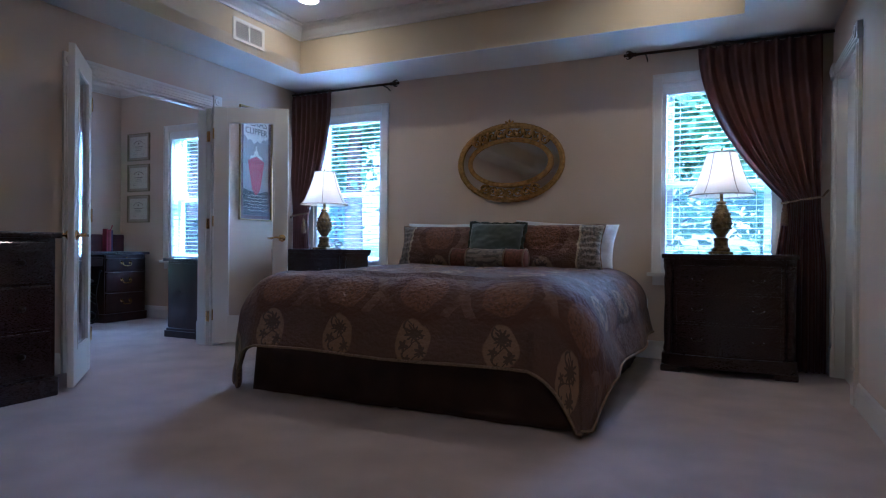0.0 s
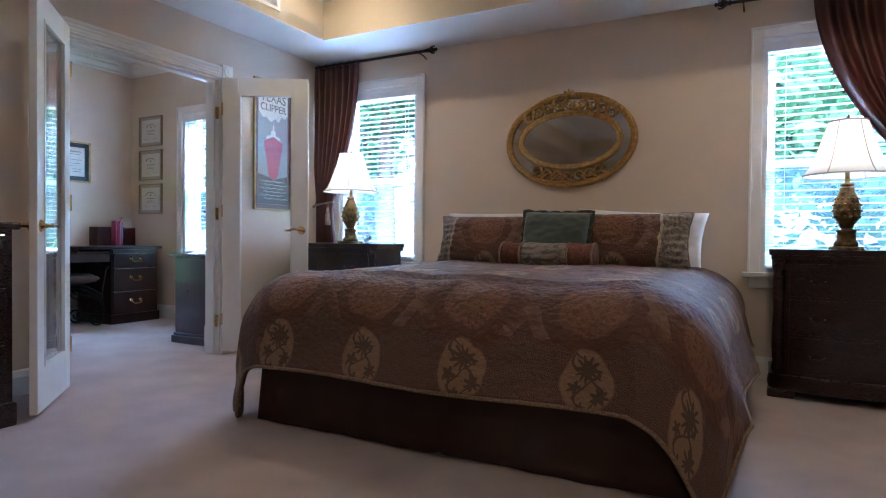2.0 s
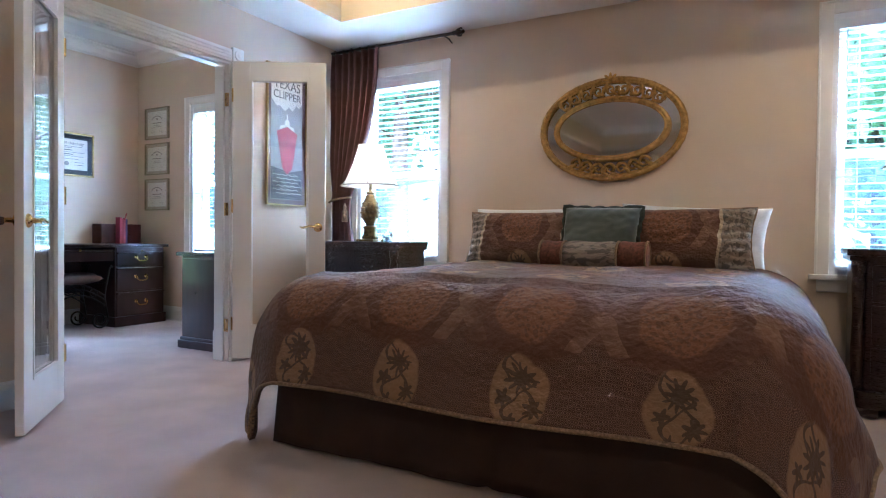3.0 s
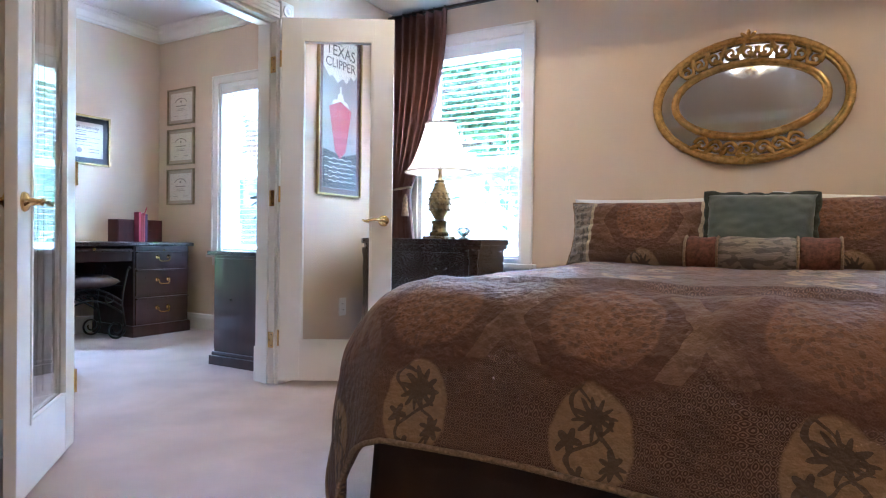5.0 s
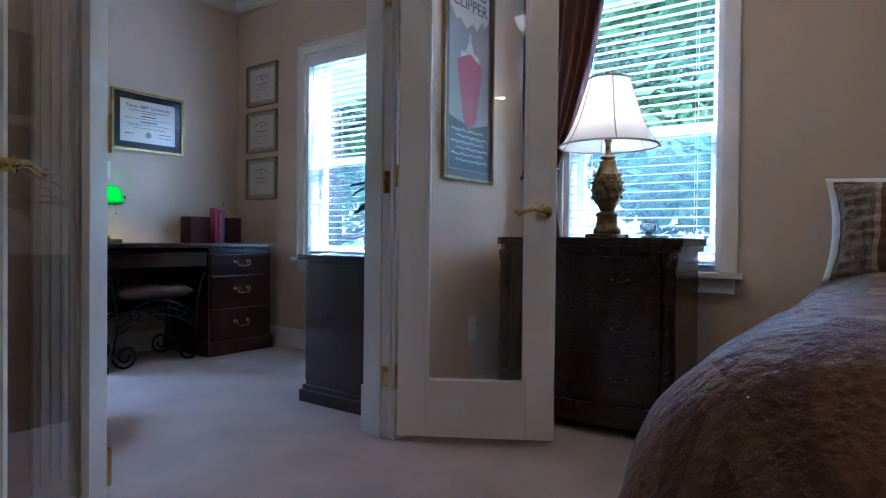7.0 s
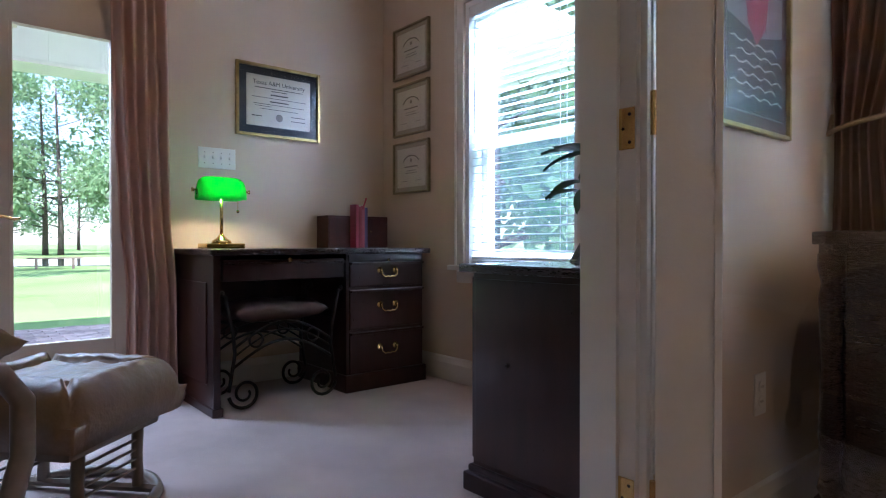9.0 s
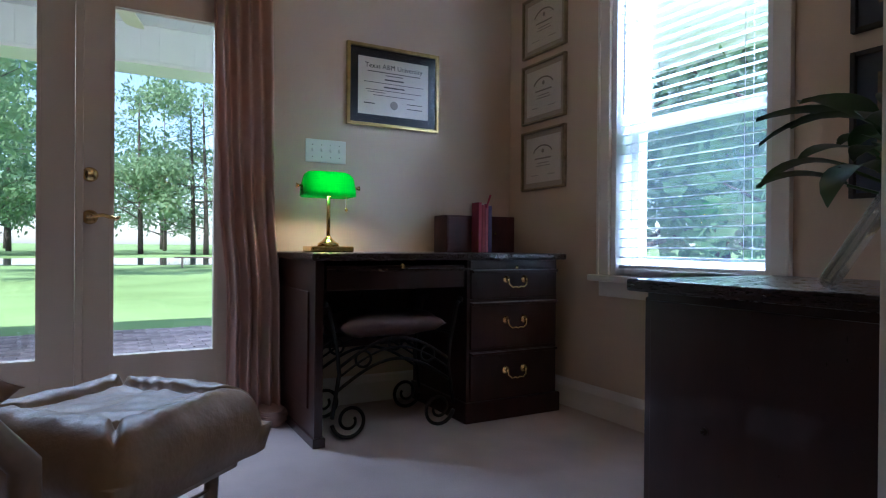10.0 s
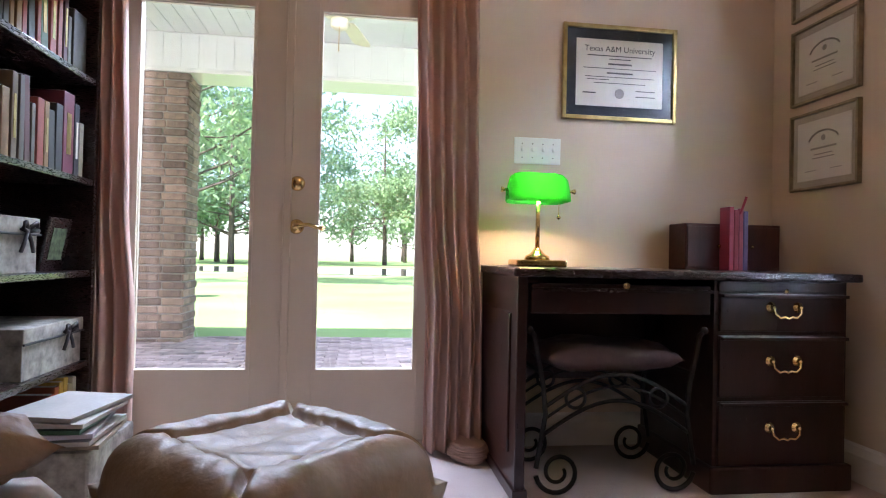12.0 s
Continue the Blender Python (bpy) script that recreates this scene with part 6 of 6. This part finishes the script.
_a = thing("acrylic_frame", pose(-4.19, 4.50, 0.738), "clear acrylic photo frame leaning back on the cabinet", "photo frame")
_bm = bx(-0.08, -0.011, 0, 0.08, 0.011, 0.24, bev=0.004)
bmesh.ops.transform(_bm, matrix=Matrix.Translation((0, 0, 0.006)) @ Matrix.Rotation(radians(112), 4, "Z") @ Matrix.Rotation(radians(30), 4, "X"), verts=_bm.verts)
_g = mat("clear_acrylic", (0.86, 0.92, 0.98), 0.05, var=0.02)
_g.node_tree.nodes["Principled BSDF"].inputs["Transmission Weight"].default_value = 0.75
part("block", _bm, _g, _a)
_pl = thing("potted_plant", pose(-4.12, 4.70, 0.738), "peace lily with drooping dark leaves in a brass pot", "plant")
part("pot", lathe([(0.055, 0), (0.062, 0.01), (0.07, 0.14), (0.074, 0.15), (0.066, 0.15), (0.064, 0.135), (0.001, 0.132)], 26), M_BRASS, _pl, "polished brass pot", True)
M_LEAF = translucent("glossy_leaf", (0.012, 0.045, 0.012), (0.05, 0.14, 0.02), 0.3, share=0.2, bump=0.1, bscale=60)
_rng = random.Random(9)
for _k in range(30):
    _an, _len, _wd = 2.4 * _k + _rng.uniform(-0.3, 0.3), _rng.uniform(0.17, 0.26), _rng.uniform(0.028, 0.045)
    _rise, _reach = _rng.uniform(0.06, 0.26), _rng.uniform(0.05, 0.15)
    _st = [Vector((0.03 * math.cos(_an), 0.03 * math.sin(_an), 0.13)), Vector((_reach * 0.5 * math.cos(_an), _reach * 0.5 * math.sin(_an), 0.13 + _rise * 0.7)), Vector((_reach * math.cos(_an), _reach * math.sin(_an), 0.13 + _rise))]
    part("stalk", tube(_st, 0.004, 5), M_LEAF, _pl)
    _bm, _rows = bm_new(), []
    _drop = _rng.uniform(0.5, 1.6)
    _p = _st[-1].copy()
    for _j in range(9):
        _q = _j / 8
        _e = 0.5 - _drop * _q * 1.5
        _dirv = Vector((math.cos(_an) * math.cos(_e), math.sin(_an) * math.cos(_e), math.sin(_e)))
        _sd = Vector((-math.sin(_an), math.cos(_an), 0))
        _hw = _wd * math.sin(math.pi * min(1, (_q * 0.93 + 0.04))) ** 0.8
        _rows.append([_bm.verts.new(_p - _sd * _hw + Vector((0, 0, 0.008))), _bm.verts.new(_p), _bm.verts.new(_p + _sd * _hw + Vector((0, 0, 0.008)))])
        _p = _p + _dirv * _len / 8
    for _a1, _b1 in zip(_rows, _rows[1:]):
        _bm.faces.new((_a1[0], _a1[1], _b1[1], _b1[0])), _bm.faces.new((_a1[1], _a1[2], _b1[2], _b1[1]))
    part("leaf", _bm, M_LEAF, _pl, "", True)


def plate(name, m, w, h, label, toggles=0):
    ob = thing(name, m, label, "light switch" if toggles else "socket")
    part("plate", bx(-w / 2, -0.006, -h / 2, w / 2, 0, h / 2, bev=0.003), M_PLASTIC, ob)
    for k in range(toggles):
        x = (k - (toggles - 1) / 2) * 0.046
        part("toggle", bx(x - 0.005, -0.018, -0.004, x + 0.005, -0.005, 0.012, bev=0.002), M_PLASTIC, ob)
        for z in (-0.03, 0.03):
            part("screw", lathe([(0.003, 0), (0.003, 0.001), (0.001, 0.0013)], 8, None, Matrix.Translation((x, -0.006, z)) @ Matrix.Rotation(math.pi / 2, 4, "X")), M_GREYINK, ob)
    if not toggles:
        for z in (-0.02, 0.02):
            s = part("receptacle", lathe([(0.016, 0), (0.016, 0.002), (0.001, 0.0022)], 16, None, Matrix.Translation((0, -0.006, z)) @ Matrix.Rotation(math.pi / 2, 4, "X")), M_PLASTIC, ob)
            for x in (-0.006, 0.006):
                # Black boxes on the face, coloured as the dark of the holes.
                part("slot", bx(x - 0.001, -0.0092, z - 0.004, x + 0.001, -0.0075, z + 0.004), M_BLACK, s)


plate("light_switch", pose(XO, 4.252, 1.278, 0, 0, 90), 0.208, 0.115, "white four-gang light switch plate over the desk", 4)
plate("socket", pose(XD, 4.79, 0.387, 0, 0, 90), 0.07, 0.115, "white wall socket behind the glass door")
plate("socket", pose(-0.385, YB, 0.412), 0.115, 0.115, "white wall socket between the bed and the night chest")

_g = thing("crystal_dish", pose(-2.99, 4.93, 0.835), "small cut-crystal oval keepsake on the night chest", "ornament")
part("crystal", lathe([(0.03, 0), (0.034, 0.006), (0.012, 0.012), (0.03, 0.03), (0.042, 0.05), (0.03, 0.07), (0.001, 0.075)], 12), _a and bpy.data.materials["clear_acrylic"], _g)

# ---- porch ----
M_BEAD = mat("white_beadboard", (0.78, 0.78, 0.76), 0.5, var=0.04)
M_MORTAR = mat("mortar", (0.40, 0.37, 0.33), 0.9, var=0.1, vscale=20, bump=0.5, bscale=200)
M_BRICK = mat("tumbled_brick", (0.36, 0.25, 0.19), 0.85, var=0.25, vscale=14, bump=0.6, bscale=120, rand=0.42)
M_PAVER = mat("brick_paver", (0.36, 0.27, 0.26), 0.8, var=0.25, vscale=12, bump=0.6, bscale=100, rand=0.35)
PX = -10.3
setting("ceiling_porch", bx(PX, -3, 2.86, XO - 0.2, 9, 2.93), M_BEAD, "white beadboard porch ceiling", "ceiling")
_pb = thing("porch_beam", Matrix(), "white boarded beam along the porch edge", "beam")
part("core", bx(PX, -3, 2.51, PX + 0.40, 9, 2.859), M_BEAD, _pb)
for _k in range(44):
    _y = 0.2 + _k * 0.16
    part("board", bx(PX + 0.40, _y, 2.525, PX + 0.408, _y + 0.152, 2.855, bev=0.002), M_BEAD, _pb)
part("drip_edge", bx(PX - 0.01, -3, 2.485, PX + 0.42, 9, 2.51), M_TRIM, _pb)
for _k in range(40):
    tagged(part("ceiling_board", bx(PX + 0.42, 0.4 + _k * 0.15, 2.852, XO - 0.2, 0.4 + _k * 0.15 + 0.143, 2.861), M_BEAD, bpy.data.objects["ceiling_porch"]))
setting("patio_bed", bx(PX + 0.1, -3, -0.3, XO - 0.2, 9, -0.055), M_MORTAR, "mortar bed of the brick patio", "patio")

# ceiling fan on the porch
fan = thing("ceiling_fan", pose(-8.15, 3.32, 2.852), "cream porch ceiling fan with light kit, at rest", "ceiling fan")
M_FAN = mat("cream_fan_paint", (0.70, 0.64, 0.47), 0.45, var=0.05)
part("canopy", lathe([(0.03, -0.09), (0.07, -0.05), (0.075, 0)], 20), M_FAN, fan, "", True)
part("downrod", tube([(0, 0, -0.08), (0, 0, -0.26)], 0.014, 8), M_FAN, fan)
part("motor", lathe([(0.05, -0.42), (0.11, -0.40), (0.125, -0.34), (0.11, -0.28), (0.04, -0.25)], 28), M_FAN, fan, "", True)
part("switch_cup", lathe([(0.03, -0.50), (0.06, -0.48), (0.06, -0.43), (0.04, -0.42)], 20), M_FAN, fan, "", True)
part("pull_chain", tube([(0.04, 0, -0.48), (0.04, 0, -0.66)], 0.003, 5), M_BRASS, fan)
for _k in range(5):
    _a1 = radians(22 + 72 * _k)
    _bm = prism([(0.20, -0.05), (0.26, -0.062), (0.60, -0.072), (0.66, -0.06), (0.675, 0), (0.66, 0.06), (0.60, 0.072), (0.26, 0.062), (0.20, 0.05)], -0.005, 0.005)
    bmesh.ops.transform(_bm, matrix=Matrix.Translation((0, 0, -0.375)) @ Matrix.Rotation(_a1, 4, "Z") @ Matrix.Rotation(radians(12), 4, "X"), verts=_bm.verts)
    part("blade", _bm, M_FAN, fan, "cream paddle blade")
    part("blade_iron", tube([(0.09 * math.cos(_a1), 0.09 * math.sin(_a1), -0.37), (0.24 * math.cos(_a1), 0.24 * math.sin(_a1), -0.382)], 0.012, 6), M_FAN, fan)

# brick column
col = thing("brick_column", pose(-10.15, 1.56, -0.16), "tumbled brown brick porch column", "column")
part("core", bx(-0.24, -0.29, 0, 0.24, 0.29, 2.66), M_MORTAR, col)
BR = mesh(bx(-0.099, -0.045, -0.031, 0.099, 0.045, 0.031, bev=0.006, seg=1), "brick")
BR.materials.append(M_BRICK)
_rng = random.Random(2)
for _i in range(35):
    _z = 0.04 + _i * 0.0755
    if _z > 2.62:
        break
    _off = 0.10 if _i % 2 else 0.0
    for _j in range(3):
        _b1 = new("brick", BR)
        _b1.parent, _b1.location, _b1.rotation_euler = col, (0.212 + _rng.uniform(-0.003, 0.004), -0.195 + _j * 0.208 - _off * 0.3, _z), (0, 0, math.pi / 2)
    for _j in range(2):
        _b1 = new("brick", BR)
        _b1.parent, _b1.location = col, (-0.12 + _j * 0.208 + _off * 0.5, 0.262 + _rng.uniform(-0.003, 0.004), _z)

# ---- yard ----
M_GRASS = mat("lawn_grass", (0.25, 0.38, 0.14), 0.95, var=0.2, vscale=0.22, bump=0.8, bscale=22, col2=(0.13, 0.20, 0.06), spec=0.1)
setting("ground", bx(-900, -900, -0.5, 900, 900, -0.16), M_GRASS, "mown green lawn", "lawn")
M_WATER = mat("pond_water", (0.05, 0.07, 0.06), 0.05, var=0.1, vscale=0.3, bump=0.1, bscale=4)
_pond = [(-41 + 8 * math.cos(a) * (1 + 0.15 * math.sin(3 * a)), 9 + 24 * math.sin(a) * (1 + 0.1 * math.sin(2 * a + 1))) for a in np.linspace(0, 2 * math.pi, 48, endpoint=False)]
setting("water", prism(_pond, -0.2, -0.13), M_WATER, "still pond beyond the lawn", "pond")
M_BARK = mat("grey_bark", (0.12, 0.095, 0.075), 0.95, var=0.3, vscale=6, bump=1.0, bscale=30, stretch=(1, 1, 0.25))


def leaf_mat(name, a, b):
    m = translucent(name, a, b, 0.55, share=0.4, bump=0)
    return m


M_LEAVES = [leaf_mat("oak_leaves", (0.11, 0.20, 0.09), (0.30, 0.48, 0.22)), leaf_mat("light_leaves", (0.15, 0.24, 0.11), (0.36, 0.52, 0.26)), leaf_mat("dark_leaves", (0.09, 0.17, 0.09), (0.22, 0.38, 0.20))]


def tree(m, h, crown, trunk, material, label, seed, leaves=3200, size=0.2, low=0.28):
    """Tapered trunk with limbs and a crown of small leaf clumps gathered round the limb ends."""
    rng = random.Random(seed)
    ob = thing("tree", m, label, "tree", "yard trees")
    pts, rad = [], []
    for k in range(9):
        q = k / 8
        pts.append((0.25 * math.sin(q * 3 + seed) * q, 0.25 * math.cos(q * 2 + seed) * q, h * 0.86 * q))
        rad.append(trunk * (1.15 - 0.95 * q))
    bm = tube(pts, rad, 9)
    ends = []
    for k in range(26):
        q = rng.uniform(low, 0.96)
        base = Vector(pts[min(8, int(q * 8))])
        base.z = h * 0.86 * q
        a, reach = rng.uniform(0, 2 * math.pi), crown * (1.05 - 0.55 * abs(q - 0.45)) * rng.uniform(0.55, 1.0)
        tip = base + Vector((reach * math.cos(a), reach * math.sin(a), reach * rng.uniform(0.1, 0.6)))
        mid = (base + tip) / 2 + Vector((0, 0, -0.05 * reach))
        tube([base, mid, tip], [trunk * 0.32 * (1.1 - q), trunk * 0.2 * (1.1 - q), trunk * 0.06], 5, bm)
        ends += [tip, (mid + tip) / 2, tip + Vector((rng.uniform(-1, 1), rng.uniform(-1, 1), rng.uniform(-0.6, 0.5))) * crown * 0.22]
    part("trunk", bm, M_BARK, ob, "", True)
    vs, fs = [], []
    for k in range(leaves):
        e = rng.choice(ends)
        p = e + Vector((rng.gauss(0, 1), rng.gauss(0, 1), rng.gauss(0, 0.7))) * crown * 0.13
        s = size * rng.uniform(0.5, 1.2)
        u = Vector((rng.gauss(0, 1), rng.gauss(0, 1), rng.gauss(0, 1))).normalized()
        w = u.orthogonal().normalized() * s * 0.45
        i = len(vs)
        vs += [p - u * s, p + w, p + u * s, p - w]
        fs.append((i, i + 1, i + 2, i + 3))
    me = bpy.data.meshes.new("crown")
    me.from_pydata(vs, [], fs)
    me.materials.append(material)
    c = new("crown", me)
    c.parent = ob
    return ob


_kinds = [tree(pose(-62, 18, -0.2), 19, 6.4, 0.26, M_LEAVES[0], "leafy broad tree beyond the pond", 1, 3600, 0.30, 0.14),
          tree(pose(-66, 6, -0.2), 17, 6.0, 0.22, M_LEAVES[1], "light green tree beyond the pond", 2, 3000, 0.28, 0.14),
          tree(pose(-58, 27, -0.2), 21, 6.2, 0.24, M_LEAVES[2], "dark green tree beyond the pond", 3, 3400, 0.30, 0.14)]
_rng = random.Random(12)
for _k in range(30):
    _d, _an = _rng.uniform(56, 120), radians(_rng.uniform(148, 206))
    copy_thing(_kinds[_k % 3], pose(_d * math.cos(_an), 3 + _d * math.sin(_an), -0.2, 0, 0, _rng.uniform(0, 360)))
tree(pose(-23.5, -2.2, -0.2), 13, 3.6, 0.2, M_LEAVES[1], "tall slender tree on the lawn near the porch", 5, 5200, 0.16, 0.16)
tree(pose(-34, 10.6, -0.2), 14, 4.6, 0.17, M_LEAVES[1], "airy tree on the lawn before the pond", 6, 3600, 0.17, 0.2)
# trees close to the north windows
_n = [tree(pose(-4.5, 14, -0.2), 9, 3.4, 0.2, M_LEAVES[2], "dense tree outside the bedroom windows", 21, 7000, 0.16, 0.1),
      tree(pose(1.0, 13, -0.2), 8.5, 3.2, 0.2, M_LEAVES[0], "dense tree outside the bedroom windows", 22, 7000, 0.16, 0.1)]
for _k, (_x, _y) in enumerate(((-9, 13.5), (-13, 16), (-7, 18), (-1.5, 17), (4, 16), (-16, 20), (-19, 14), (-10.5, 10.2), (-14.5, 12), (-6.8, 11), (2.2, 10.5), (-2.2, 11.5))):
    copy_thing(_n[_k % 2], pose(_x, _y, -0.2, 0, 0, 70 * _k))


def shrub(m, r, material, seed, label):
    rng = random.Random(seed)
    ob = thing("shrub", m, label, "shrub")
    vs, fs = [], []
    for k in range(1500):
        d = Vector((rng.gauss(0, 1), rng.gauss(0, 1), abs(rng.gauss(0, 0.8)))).normalized()
        p = Vector((d.x * r * 1.3, d.y * r * 1.3, d.z * r)) * rng.uniform(0.75, 1.05)
        s = r * 0.09
        u = Vector((rng.gauss(0, 1), rng.gauss(0, 1), rng.gauss(0, 1))).normalized()
        w = u.orthogonal() * s * 0.5
        i = len(vs)
        vs += [p - u * s, p + w, p + u * s, p - w]
        fs.append((i, i + 1, i + 2, i + 3))
    me = bpy.data.meshes.new("foliage")
    me.from_pydata(vs, [], fs)
    me.materials.append(material)
    c = new("foliage", me)
    c.parent = ob
    part("stems", tube([(0, 0, 0), (0.05, 0, r * 0.5)], 0.03, 6), M_BARK, ob)


shrub(pose(-35, 14.2, -0.17), 1.3, M_LEAVES[1], 3, "pale feathery shrub at the edge of the pond")
shrub(pose(-38, 16.0, -0.17), 1.1, M_LEAVES[0], 4, "green shrub at the edge of the pond")
M_PLANK = mat("weathered_plank", (0.22, 0.17, 0.13), 0.9, var=0.2, vscale=5)
for _x, _y, _rz in ((-30.5, 6.6, 85), (-29, 9.8, 95)):
    _b = thing("garden_bench", pose(_x, _y, -0.17, 0, 0, _rz), "plain wooden backless bench on the lawn", "bench", "lawn benches")
    part("plank", bx(-0.9, -0.16, 0.40, 0.9, 0.16, 0.45), M_PLANK, _b)
    for _q in (-0.6, 0.6):
        part("leg", bx(_q - 0.04, -0.13, 0, _q + 0.04, 0.13, 0.40), M_PLANK, _b)
_u = thing("garden_urn", pose(-17.5, -0.35, -0.17), "terracotta urn planter on the lawn", "planter")
part("bowl", lathe([(0.15, 0.0), (0.17, 0.03), (0.10, 0.08), (0.13, 0.16), (0.27, 0.34), (0.33, 0.58), (0.37, 0.66), (0.36, 0.70), (0.30, 0.70), (0.26, 0.6), (0.001, 0.58)], 24), mat("terracotta", (0.42, 0.25, 0.14), 0.85, var=0.2, vscale=8, bump=0.3, bscale=60), _u, "", True)

# ---- brick pavers ----
PV = mesh(bx(-0.047, -0.097, -0.03, 0.047, 0.097, 0.0, bev=0.004, seg=1), "brick_paver")
PV.materials.append(M_PAVER)
_rng = random.Random(8)
_bed = bpy.data.objects["patio_bed"]
_vs, _fs = [], []
for _i in range(36):
    _x = XO - 0.26 - _i * 0.1
    for _j in range(38):
        _y = 0.4 + _j * 0.202 + (0.1 if _i % 2 else 0)
        _z = -0.04 + _rng.uniform(-0.004, 0.004)
        if 2.2 < _y < 4.6 and _i >= 10:
            _b1 = new("brick_paver", PV)
            _b1.parent, _b1.location, _b1.rotation_euler = _bed, (_x, _y, _z), (_rng.uniform(-0.02, 0.02), _rng.uniform(-0.02, 0.02), 0)
        else:
            _k0 = len(_vs)
            for _zz, _s in ((-0.03, 1.0), (-0.004, 1.0), (0.0, 0.92)):
                for _dx, _dy in ((-1, -1), (1, -1), (1, 1), (-1, 1)):
                    _vs.append((_x + _dx * 0.047 * _s, _y + _dy * 0.097 * (1 - (1 - _s) * 0.5), _z + _zz))
            for _r0 in (0, 4):
                for _q in range(4):
                    _fs.append((_k0 + _r0 + _q, _k0 + _r0 + (_q + 1) % 4, _k0 + _r0 + 4 + (_q + 1) % 4, _k0 + _r0 + 4 + _q))
            _fs.append((_k0 + 8, _k0 + 9, _k0 + 10, _k0 + 11))
_me = bpy.data.meshes.new("brick_pavers")
_me.from_pydata(_vs, [], _fs)
_me.materials.append(mat("brick_paver_field", (0.36, 0.27, 0.26), 0.8, var=0.25, vscale=12, bump=0.6, bscale=100, island=0.35))
_o = new("brick_pavers", _me)
_o.parent = _bed
tagged(_o, "", "", "", "stuff")
